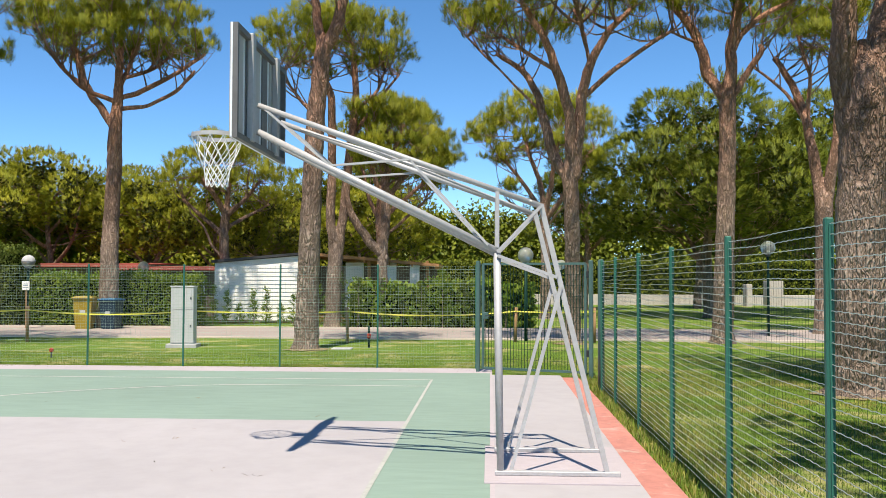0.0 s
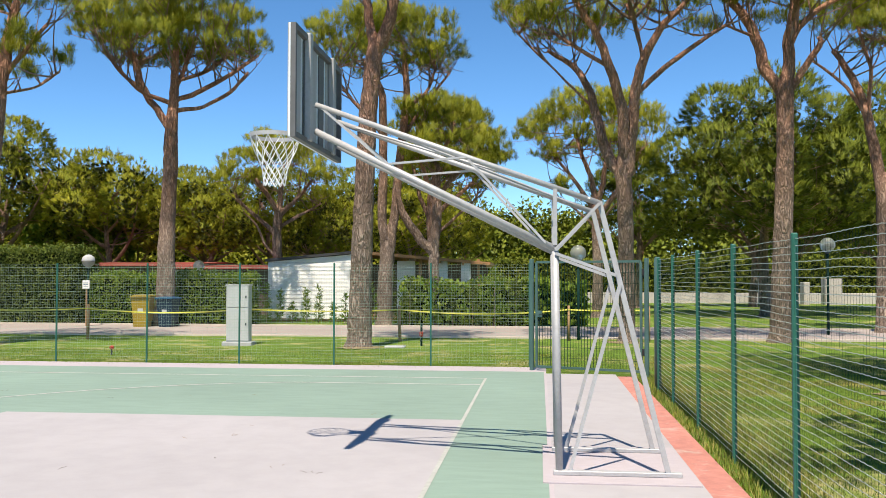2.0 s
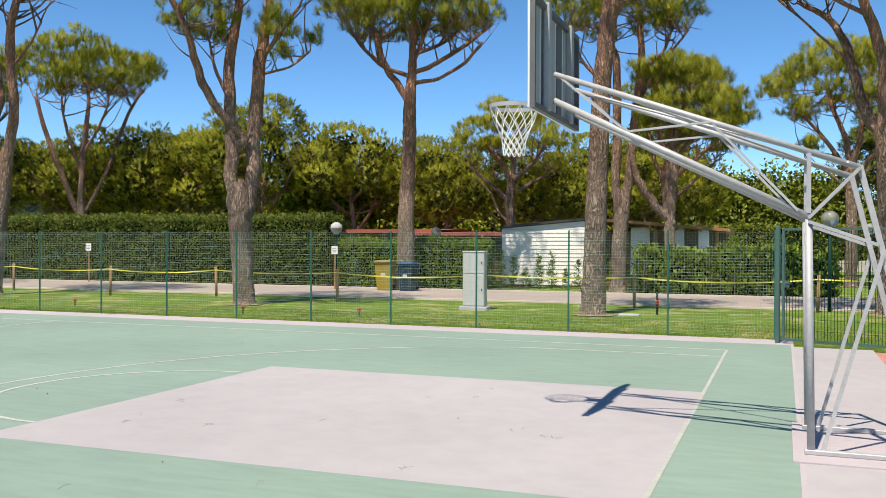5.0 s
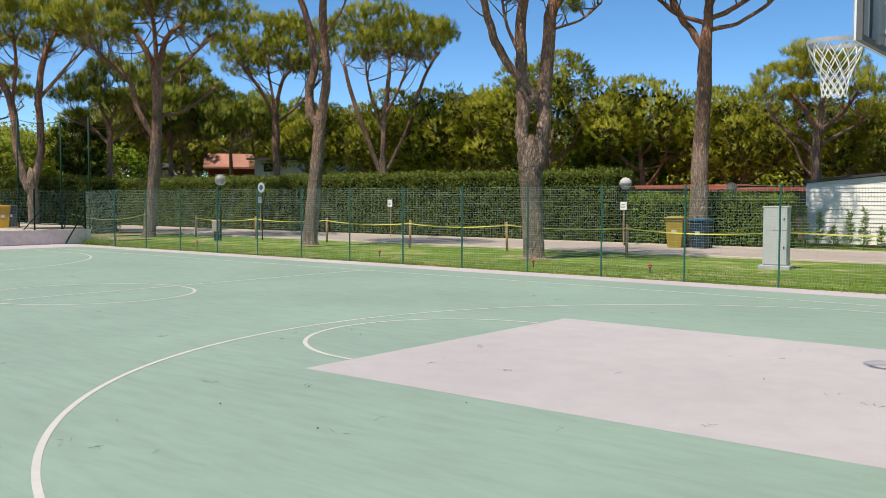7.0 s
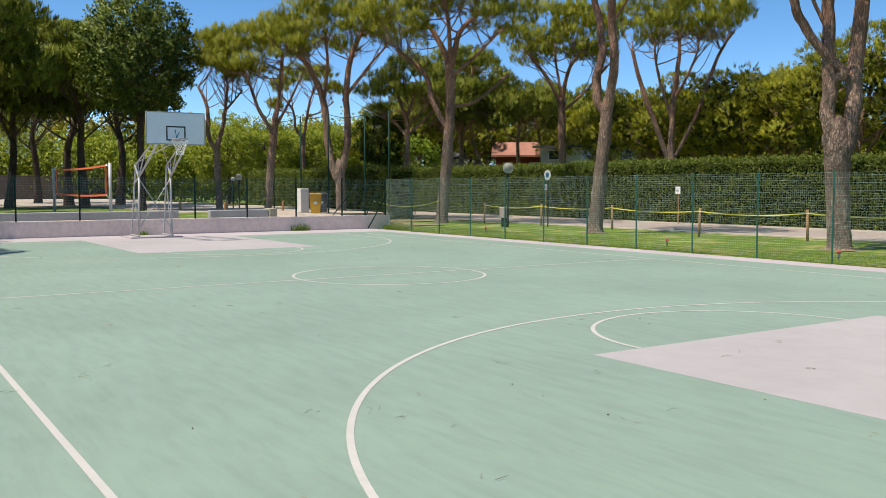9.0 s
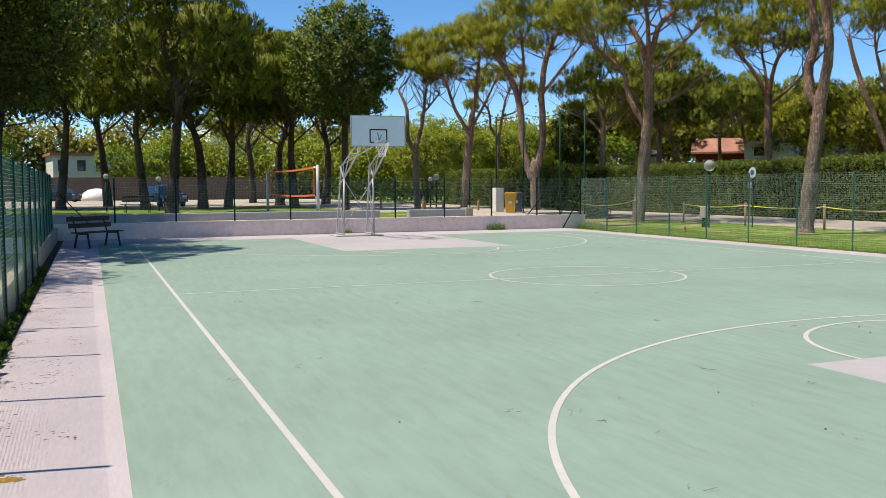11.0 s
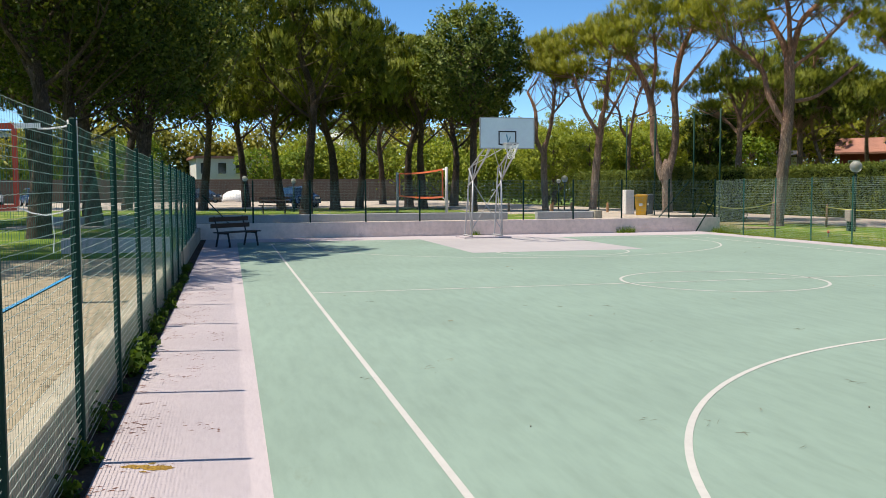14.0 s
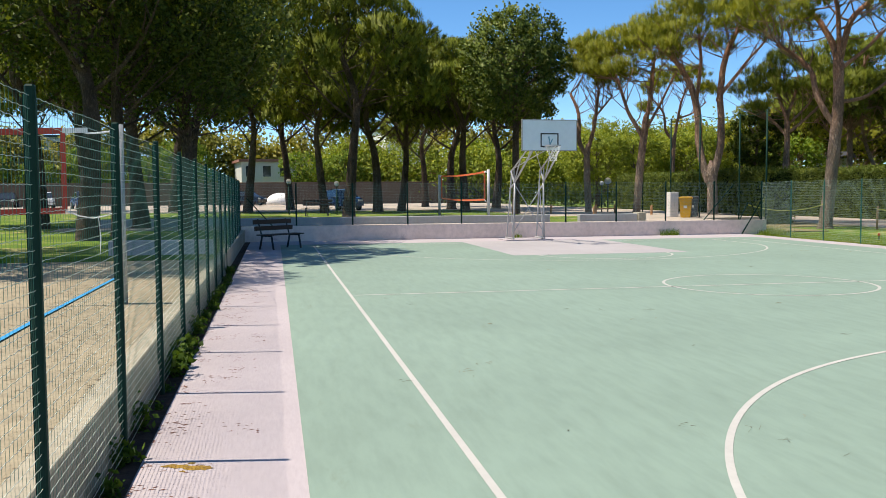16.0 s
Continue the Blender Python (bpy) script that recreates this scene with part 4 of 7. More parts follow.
pine(-23.74, 14.32, 0.00, 47,
     trunk=[(0, 0, 0.377), (0.16, 1.87, 0.335), (0.33, 3.68, 0.314), (0.37, 4.48, 0.293)],
     limbs=[[(0.29, 4.28, 0.209), (-0.01, 5.17, 0.209), (0.19, 6.67, 0.188), (0.01, 8.05, 0.167), (-0.33, 9.11, 0.147), (-0.8, 10.15, 0.105)],
            [(0.41, 4.38, 0.230), (0.61, 6.09, 0.209), (0.51, 7.88, 0.188), (0.63, 9.28, 0.167), (1.02, 10.69, 0.105)],
            [(0.52, 7.48, 0.084), (1.01, 8.11, 0.063), (1.41, 8.93, 0.042)]],
     puffs=[(-0.89, 10.73, 1.47, 0.88), (0.64, 11.06, 1.67, 0.94), (2, 10.78, 1.26, 0.75), (0.07, 11.79, 2.30, 0.94)])
pine(-34.85, 14.92, 0.00, 56,
     trunk=[(0, 0, 0.400), (0.24, 2.76, 0.347), (0.42, 5.4, 0.320), (0.39, 7.23, 0.293)],
     limbs=[[(0.23, 4.48, 0.187), (-0.4, 5.66, 0.160), (-0.8, 6.97, 0.133), (-2.11, 8.14, 0.107)],
            [(0.39, 7.1, 0.187), (-0.14, 8.53, 0.160), (-1.19, 9.82, 0.107)],
            [(0.44, 7.1, 0.187), (0.83, 8.79, 0.160), (1.83, 9.83, 0.107)],
            [(0.44, 5.4, 0.133), (1.58, 5.66, 0.107), (3.16, 6.97, 0.080)],
            [(0.39, 6.71, 0.133), (1.31, 7.49, 0.107), (2.89, 9.05, 0.080)],
            [(0.42, 7.23, 0.160), (0.31, 9.31, 0.133), (-0.01, 10.86, 0.107)]],
     puffs=[(-2.37, 9.69, 1.47, 0.85), (-0.53, 10.08, 1.73, 0.96), (1.57, 10.22, 1.73, 0.91), (3.54, 10.22, 1.12, 0.64), (0.51, 11.38, 2.93, 0.96), (-3.43, 9.17, 1.07, 0.69), (2.62, 9.31, 1.33, 0.53), (-1.32, 8.79, 1.20, 0.43)])
pine(-41.05, 12.85, 0.10, 63,
     trunk=[(-0, 0, 0.382), (-0.05, 1.6, 0.353), (-0.13, 2.33, 0.382)],
     limbs=[[(-0.3, 2.18, 0.265), (-0.7, 3.77, 0.235), (-0.88, 5.93, 0.235), (-1.66, 7.77, 0.176), (-2.79, 8.88, 0.118)],
            [(-0.01, 2.18, 0.265), (0.35, 4.21, 0.235), (0.27, 6.51, 0.206), (0.6, 8.38, 0.176), (1.21, 9.67, 0.118)],
            [(-0.88, 5.93, 0.147), (-0.66, 7.93, 0.118), (-0.79, 9.63, 0.088)],
            [(0.27, 6.23, 0.147), (1.64, 7.97, 0.088), (2.51, 8.98, 0.059)]],
     puffs=[(-2.07, 9.75, 1.62, 1.00), (-0.36, 10.35, 1.62, 1.06), (1.21, 9.81, 1.47, 1.00), (-3.63, 8.87, 1.18, 0.82), (-2.65, 8.18, 0.94, 0.53), (2.51, 9.13, 1.12, 0.71), (-0.94, 8.92, 1.76, 0.59)])
pine(-45.40, 10.62, 0.40, 67,
     trunk=[(0, 0.02, 0.281), (0.18, 2.52, 0.281), (0.45, 4.96, 0.250)],
     limbs=[[(0.35, 4.04, 0.156), (-0.47, 5.54, 0.125), (-1.04, 7.33, 0.094)],
            [(0.45, 4.8, 0.156), (0.74, 6.77, 0.125), (0.91, 8.59, 0.094)],
            [(0.44, 4.5, 0.125), (1.33, 6.18, 0.094), (2.1, 7.71, 0.063)]],
     puffs=[(-1.77, 8.36, 1.41, 1.06), (-0.28, 9.15, 1.56, 1.13), (1.21, 8.74, 1.41, 1.06), (-2.66, 7.59, 0.94, 0.75), (-0.74, 7.49, 1.56, 0.63)])
pine(-48.20, 8.84, 0.40, 70,
     trunk=[(0.06, 0, 0.260), (-0.03, 2.24, 0.260), (-0.04, 3.49, 0.228)],
     limbs=[[(-0.01, 3.18, 0.163), (-0.48, 4.11, 0.163), (-0.52, 5.66, 0.130), (-0.98, 6.88, 0.098)],
            [(-0.01, 3.33, 0.163), (0.38, 5.06, 0.130), (0.59, 6.93, 0.098)],
            [(0.39, 5.37, 0.098), (1.38, 6.64, 0.065)]],
     puffs=[(-0.57, 7.82, 1.14, 1.30), (0.65, 8.47, 1.30, 1.17), (-0.1, 9.06, 1.30, 0.98), (1.39, 7.26, 0.98, 0.72)])
pine(-54.6, 16.9, 0.00, 65,
     trunk=[(0, 0, 0.23), (0.03, 2.9, 0.20), (0.07, 4.4, 0.19), (0.09, 4.9, 0.20)],
     limbs=[[(0.05, 4.9, 0.13), (-0.43, 5.6, 0.11), (-0.58, 6.7, 0.09), (-1.3, 7.6, 0.06)],
            [(0.11, 4.9, 0.14), (0.28, 6.0, 0.12), (0.45, 7.0, 0.10), (0.85, 8.2, 0.07)],
            [(0.38, 6.3, 0.09), (1.22, 6.6, 0.07), (2.1, 7.3, 0.05)],
            [(-0.56, 6.5, 0.06), (-1.5, 6.7, 0.04)]],
     puffs=[(-1.4, 8.3, 0.85, 0.5), (-0.2, 8.8, 1.1, 0.7), (1.0, 8.9, 1.2, 0.7), (2.2, 7.9, 0.8, 0.5), (-1.8, 7.0, 0.5, 0.3)])
pine(-33.58, 29.13, 0.00, 42,
     trunk=[(0.06, 0.24, 0.287), (0.02, 2.65, 0.287), (-0.06, 3.87, 0.287)],
     limbs=[[(-0.23, 3.26, 0.191), (-0.99, 5.27, 0.191), (-1.71, 7.27, 0.159), (-2.19, 9.12, 0.096)],
            [(-0.06, 3.72, 0.191), (0.02, 6.01, 0.191), (0.22, 8.13, 0.159), (0.34, 9.93, 0.096)],
            [(0.3, 3.57, 0.159), (1.38, 5.98, 0.159), (2.32, 8.66, 0.128), (3.04, 9.98, 0.096)],
            [(-0.18, 5.71, 0.128), (-0.82, 7.86, 0.096), (-0.99, 9.38, 0.064)],
            [(0.01, 6.32, 0.128), (0.96, 8.11, 0.096), (1.37, 9.6, 0.064)]],
     puffs=[(-2.16, 10.79, 1.21, 0.96), (-0.58, 11.18, 1.53, 1.02), (1.19, 11.25, 1.66, 1.08), (2.8, 10.73, 1.34, 1.08), (3.52, 10.55, 0.77, 0.89), (0.18, 10.09, 1.75, 0.70), (1.94, 10.02, 1.28, 0.70), (-1.45, 9.7, 0.96, 0.57)])
pine(-43.02, 29.48, 0.00, 49,
     trunk=[(0.04, 0.01, 0.326), (-0, 3.87, 0.326), (-0.07, 7.06, 0.290)],
     limbs=[[(-0.06, 6.71, 0.181), (-0.97, 8.49, 0.145), (-2.4, 10.28, 0.109)],
            [(-0.07, 6.89, 0.181), (0.44, 9.17, 0.145), (1.83, 10.55, 0.109)],
            [(-0.06, 6.36, 0.145), (1.51, 7.75, 0.109), (3.06, 9.48, 0.073)],
            [(-0.07, 7.06, 0.145), (-0.44, 9.54, 0.109), (-0.64, 11.3, 0.073)]],
     puffs=[(-2.94, 10.81, 1.52, 1.09), (-1.17, 11.66, 1.81, 1.23), (0.77, 11.79, 1.81, 1.23), (2.52, 11.23, 1.63, 1.31), (-2.04, 9.74, 1.45, 0.73), (1.84, 9.85, 1.63, 0.73), (-0.1, 10.41, 2.18, 0.80)])
pine(3.23, 16.36, 0.00, -5,
     trunk=[(0.02, 0, 0.218), (0.01, 1.92, 0.202), (-0.02, 3.77, 0.218), (-0.08, 4.7, 0.218)],
     limbs=[[(-0.14, 4.55, 0.140), (-0.49, 5.09, 0.140), (-0.74, 6.03, 0.124), (-1, 6.98, 0.093), (-1.42, 7.62, 0.078), (-2.13, 8.11, 0.047)],
            [(-0.05, 4.7, 0.156), (-0.08, 6.1, 0.140), (-0.42, 7.43, 0.124), (-0.85, 8.46, 0.093), (-1.35, 9.19, 0.062)],
            [(0.11, 4.7, 0.156), (0.23, 6.4, 0.140), (0.47, 7.56, 0.124), (0.93, 8.4, 0.093), (1.57, 9.08, 0.062)],
            [(0.26, 6.63, 0.078), (1.03, 7.39, 0.078), (2.02, 8.13, 0.062), (2.69, 8.57, 0.047)],
            [(-0.49, 7.43, 0.062), (-1.19, 7.92, 0.062), (-1.97, 8.5, 0.047)],
            [(0.47, 7.48, 0.062), (0.35, 8.42, 0.047), (0.04, 9.22, 0.047)],
            [(-0.88, 6.43, 0.047), (-1.82, 7.39, 0.031), (-2.92, 8.53, 0.031)]],
     puffs=[(-3.48, 9.11, 0.56, 0.50), (-2.61, 9.24, 0.86, 0.47), (-1.43, 9.43, 1.01, 0.50), (-0.11, 9.61, 1.09, 0.56), (1.26, 9.4, 1.01, 0.56), (2.39, 9.12, 0.75, 0.44), (-0.26, 10.33, 2.33, 0.70), (-2.37, 8.71, 0.70, 0.25), (-0.88, 8.86, 0.78, 0.25)])
pine(7.44, 17.33, 0.00, -14,
     trunk=[(0.05, 0, 0.299), (0.15, 3.21, 0.249), (0.22, 5.12, 0.232), (0.24, 6.95, 0.232)],
     limbs=[[(0.14, 6.88, 0.149), (-0.3, 7.62, 0.149), (-0.57, 8.69, 0.133), (-1.12, 9.55, 0.116), (-1.83, 10.44, 0.083)],
            [(0.28, 7.03, 0.166), (0.34, 8.22, 0.149), (0.5, 9.25, 0.133), (0.73, 10.51, 0.100)],
            [(0.43, 7.02, 0.116), (0.79, 7.56, 0.100), (1.17, 8.17, 0.083), (1.12, 8.33, 0.050)],
            [(0.34, 8.14, 0.100), (0.95, 9.06, 0.083), (2.13, 9.75, 0.066)],
            [(-0.58, 8.53, 0.050), (-1.28, 8.66, 0.033)]],
     puffs=[(-1.35, 10.39, 1.16, 0.60), (0.05, 10.58, 1.33, 0.70), (1.4, 10.29, 1.33, 0.66), (2.42, 9.72, 0.83, 0.46), (-0.73, 9.52, 0.66, 0.36), (0.65, 9.4, 0.83, 0.36)])
pine(6.52, 5.63, 0.00, -21,
     trunk=[(0.02, 0, 0.434), (0.05, 0.84, 0.377), (0.1, 2.55, 0.349), (0.15, 3.84, 0.358), (0.15, 4.35, 0.396)],
     limbs=[[(0.01, 4.19, 0.226), (-0.14, 4.9, 0.208), (-0.09, 5.77, 0.189), (-0.14, 6.74, 0.151), (-0.45, 7.85, 0.094)],
            [(0.27, 4.17, 0.245), (0.39, 5.19, 0.208), (0.56, 6.29, 0.170), (0.72, 7.65, 0.094)]],
     puffs=[(-1.0, 11.4, 1.5, 0.9), (1.2, 11.3, 1.5, 0.9), (-0.53, 8.23, 1.13, 0.57), (0.42, 8.4, 1.41, 0.66), (1.32, 7.88, 1.13, 0.57), (0.11, 7.84, 1.13, 0.47)])
pine(11.83, 21.82, 0.00, -20,
     trunk=[(0.02, 0, 0.281), (0.1, 2.55, 0.261), (0.1, 4.4, 0.281)],
     limbs=[[(0.03, 4.31, 0.181), (-0.2, 5.9, 0.161), (-0.43, 7.22, 0.141), (-0.84, 8.39, 0.120), (-1.41, 9.39, 0.080)],
            [(0.2, 4.4, 0.181), (0.49, 6.05, 0.161), (0.6, 7.71, 0.120), (0.75, 9.37, 0.080)],
            [(-0.29, 6.65, 0.080), (-0.98, 8.02, 0.060), (-2.05, 9.06, 0.040)],
            [(-0.38, 7.03, 0.080), (-0.28, 8.53, 0.060), (-0.62, 9.88, 0.040)]],
     puffs=[(-1.5, 10.26, 1.00, 0.56), (-0.44, 10.43, 1.10, 0.64), (0.59, 10.32, 1.10, 0.60), (1.51, 10.4, 0.90, 0.60), (-0.1, 9.64, 1.00, 0.36)])

pine(3.5, 33.0, 0.00, -4,
     trunk=[(0, 0, 0.25), (0.03, 2.2, 0.225), (-0.02, 3.9, 0.21), (0.0, 4.9, 0.19)],
     limbs=[[(-0.05, 4.6, 0.12), (-0.6, 5.6, 0.10), (-1.3, 6.6, 0.08), (-2.1, 7.6, 0.05)],
            [(0.0, 4.9, 0.13), (-0.25, 6.2, 0.11), (-0.7, 7.5, 0.08), (-1.0, 8.5, 0.05)],
            [(0.05, 4.9, 0.13), (0.3, 6.3, 0.11), (0.5, 7.6, 0.08), (0.7, 8.8, 0.05)],
            [(0.06, 4.5, 0.12), (0.8, 5.5, 0.10), (1.5, 6.7, 0.08), (2.2, 7.7, 0.05)],
            [(-0.04, 4.0, 0.08), (-0.9, 4.8, 0.06), (-1.7, 5.4, 0.04)],
            [(0.04, 4.1, 0.07), (0.7, 4.9, 0.05), (1.3, 5.3, 0.035)]],
     puffs=[(-3.2, 8.2, 0.8, 0.6), (-2.4, 8.9, 1.1, 0.8), (-1.2, 9.1, 1.1, 0.8), (0, 9.3, 1.2, 0.8), (1.2, 9.1, 1.1, 0.8), (2.3, 8.5, 1.0, 0.8), (-2.3, 7.4, 0.8, 0.5), (-0.6, 8.0, 1.0, 0.5), (1.0, 7.9, 1.0, 0.5), (2.0, 7.2, 0.8, 0.5), (-1.7, 5.9, 0.6, 0.35), (1.3, 5.8, 0.45, 0.3)], needle=NEEDLEB)


def auto_pine(seed, height, width, crown_low, trunk_r, needle, density, dome=True, blade=(0.22, 0.022), n=0, bark=None):
    """A pine from a few numbers: height, crown width, height of the crown's underside."""
    r = np.random.default_rng(seed)
    t = thing("pine_tree", "rounded dense green pine behind the hedge" if dome else "tall pine with a broad dark crown", "tree", "background pines")
    s = Shape()
    lean = r.normal(0, 0.3, (4, 2))
    lead = [(0, 0, -0.1, trunk_r * 1.3), (0, 0, 0.3, trunk_r)]
    for k, f in enumerate((0.28, 0.48, 0.66, 0.82)):
        lead.append((lean[k][0] * f * 2, lean[k][1] * f * 2, height * f, trunk_r * (0.88 - 0.75 * f)))
    pts = smooth_path(lead, 4)
    s.tube([p[:3] for p in pts], [p[3] for p in pts], 12, wobble=0.15, seed=seed)
    part("trunk", s, bark or BARK, t, "", True)
    stem = [p for p in pts if p[2] > crown_low * (0.62 if dome else 0.9)]
    puffs = []
    n = n or (11 if dome else 24)
    for i in range(n):
        a = 2 * math.pi * i / n * 2.4 + r.uniform(0, 0.6)
        q = width / 2 * math.sqrt((i + 0.4) / n) * 0.82
        top = height - (height - crown_low) * (0.75 if dome else 0.45) * (q / (width / 2)) ** 2
        rad = width * (r.uniform(0.15, 0.20) if dome else r.uniform(0.11, 0.165))
        drop = 0.0 if dome else r.uniform(0, 0.42) * (height - crown_low)
        puffs.append((q * math.cos(a), q * math.sin(a), top - rad * 0.8 - drop, rad, rad, rad * 0.8))
        if dome and q > width * 0.2:
            puffs.append((q * math.cos(a) * 1.02, q * math.sin(a) * 1.02, crown_low + rad * 0.7 + r.uniform(0, 0.3) * (top - crown_low), rad, rad, rad * 0.9))
    arms = [np.array(p[:3]) for p in stem]
    for k in range(8 if dome else 5):
        a = 2 * math.pi * k / 8 * 3 + r.uniform(-0.4, 0.4)
        o = stem[int((k / 8) ** 1.3 * (len(stem) - 3))]
        reach = width * r.uniform(0.24, 0.36) * (1.0 if k < 5 else 0.7)
        e = np.array([o[0] + math.cos(a) * reach, o[1] + math.sin(a) * reach, min(height * 0.86, o[2] + reach * r.uniform(0.7, 1.3))])
        l = Shape()
        arms += branch_to(l, o[:3], e, min(o[3] * 0.75, trunk_r * (0.5 if dome else 0.25)), r, 9)[3:]
        part("limb", l, bark or BARKR, t, "", True)
    tw = Shape()
    A = np.array(arms)
    for p in puffs:
        d = np.argsort(np.linalg.norm(A - np.array(p[:3]) + np.array([0, 0, p[5]]), axis=1))
        for k in range(3):
            branch_to(tw, A[d[int(r.integers(0, 5))]], np.array(p[:3]) + r.normal(0, 0.4, 3) * np.array(p[3:]), 0.035, r, 6)
    part("bough", tw, bark or BARKR, t)
    P, D, N = shell_points(puffs, density, r, -0.75 if dome else -0.45, 0.84 if dome else 0.7)
    part("inner_crown", inner_mass(puffs, 0.46 if dome else 0.62, r, 14 if dome else 7), None, t, "needles coloured dark for the shade inside the crown")
    part("crown", needles("crown", P, D, needle, 16, blade[0], blade[1], 0.27, r, N), None, t)
    return t


def leaf_tree(seed, height, width, low, trunk_r, material, label, per=22, count=150, size=0.17, lift=0.5):
    r = np.random.default_rng(seed)
    t = thing("leafy_tree", label, "tree", "leafy trees")
    s = Shape()
    pts = smooth_path([(0, 0, -0.1, trunk_r * 1.3), (0, 0, 0.4, trunk_r), (r.normal(0, 0.1), r.normal(0, 0.1), low, trunk_r * 0.8), (0, 0, height * 0.75, trunk_r * 0.25)], 5)
    s.tube([p[:3] for p in pts], [p[3] for p in pts], 10, wobble=0.12, seed=seed)
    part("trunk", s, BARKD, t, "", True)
    C, N = [], []
    tw = Shape()
    for i in range(count):
        u = r.normal(0, 1, 3)
        u /= np.linalg.norm(u)
        k = r.uniform(0.35, 1.0) ** 0.5
        zc = (low + height) / 2
        c = np.array([u[0] * width / 2 * k, u[1] * width / 2 * k, zc + u[2] * (height - low) / 2 * k])
        C.append(c)
        N.append(u + r.normal(0, 0.3, 3) + np.array([0, 0, lift]))
        if i % 6 == 0:
            zz = max(low * 0.8, c[2] - np.hypot(c[0], c[1]) * 0.8)
            branch_to(tw, (0, 0, min(zz, height * 0.7)), c, 0.02 + trunk_r * 0.1, r, 5)
    part("bough", tw, BARKD, t)
    part("crown", leaves("crown", C, material, per, size, width * 0.03, r, 0.0, N, 0.5), None, t)
    return t


def scatter_all(protos, places):
    for j, p in enumerate(protos):
        own = places[j::len(protos)]
        base = p.scale.copy()
        for i, (x, y, z, a, k) in enumerate(own[1:]):
            c = copy_thing(p, pose(x, y, z, 0, 0, a))
            c.scale = (k, k, k)
        x, y, z, a, k = own[0]
        p.matrix_world = pose(x, y, z, 0, 0, a)
        p.scale = (k, k, k)


DOMES = [auto_pine(11, 8.0, 7.5, 3.0, 0.22, NEEDLEB, 23, True, (0.165, 0.026)), auto_pine(12, 7.4, 6.8, 2.8, 0.2, NEEDLEB, 23, True, (0.165, 0.026)), auto_pine(13, 8.6, 8.2, 3.2, 0.24, NEEDLE, 23, True, (0.165, 0.026)), auto_pine(14, 7.8, 6.4, 3.0, 0.2, NEEDLEB, 23, True, (0.165, 0.026))]
rows = []
for x, y, h in ((-42.4, 34, 8.0), (-40.8, 38.5, 8.4), (-37.2, 33.5, 7.9), (-32.4, 33, 8.7), (-33.4, 39, 8.8), (-28.9, 32.5, 8.6), (-25.3, 33, 9.0), (-26.0, 40, 8.2),
                (-21.6, 39, 7.4), (-20.2, 34.5, 8.8), (-17.6, 39, 7.3), (-16.0, 35.5, 7.3), (-9.2, 35, 6.0), (-5.6, 38.5, 7.0), (-12.9, 37.5, 6.9), (-46.0, 42, 9.0),
                (-61.1, 28.3, 9.0), (-68.2, 34.5, 9.6), (-66.5, 47.1, 9.8), (-67.5, 38.6, 9.8), (-72.5, 43.5, 10.2), (-49.6, 37.6, 8.5), (-9.5, 43.0, 7.5), (-5.0, 45.5, 7.8), (-57.0, 44.0, 8.6)):
    rows.append((x, y, 0, rng.uniform(0, 360), h / 8.0))
scatter_all(DOMES, rows)
scatter_all([auto_pine(16, 11.6, 11.0, 2.5, 0.3, NEEDLE2, 14, True, (0.25, 0.032), n=20)], [(11.4, 35, 0, 0, 1.0), (20.5, 43, 0, 120, 1.1)])
scatter_all([auto_pine(15, 10.0, 6.6, 3.6, 0.24, NEEDLE2, 24)], [(6.6, 46, 0, 90, 1.0), (14.2, 50, 0, 200, 1.1), (-6.5, 47, 0, 150, 0.95)])

# Tall park pines take the bark copy that has shade in its colour.
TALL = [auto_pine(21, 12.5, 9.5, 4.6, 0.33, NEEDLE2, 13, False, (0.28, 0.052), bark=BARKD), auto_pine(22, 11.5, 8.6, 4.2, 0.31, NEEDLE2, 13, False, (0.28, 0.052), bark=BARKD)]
scatter_all(TALL, [
    (-45.2, -4.9, 0.43, 0, 1.0),
    (-55.2, -5.6, 0.43, 67, 0.95),
    (-56.0, -2.2, 0.43, 134, 1.0),
    (-58.7, -0.3, 0.43, 201, 0.95),
    (-62.1, 3.7, 0.43, 268, 1.0),
    (-55.1, 3.2, 0.43, 335, 1.0),
    (-63.4, 7.3, 0.43, 42, 1.0),
    (-73.3, 3.7, 0.43, 109, 1.0),
    (-65.3, -7.5, 0.43, 176, 1.0),
    (-59.3, -10.3, 0.43, 243, 1.05),
    (-39.2, -12.1, 0.43, 310, 1.0),
    (-33.0, -13.3, 0.43, 17, 1.0),
    (-25.2, -13.6, 0.43, 67, 0.95),
    (-44.5, -17.2, 0.43, 84, 1.05),
    (-34.3, -17.0, 0.43, 151, 1.0),
    (-37.6, -20.3, 0.43, 218, 1.1),
    (-61.0, -15.1, 0.43, 352, 1.1),
    (-67.2, -25.6, 0.43, 260, 1.2)])
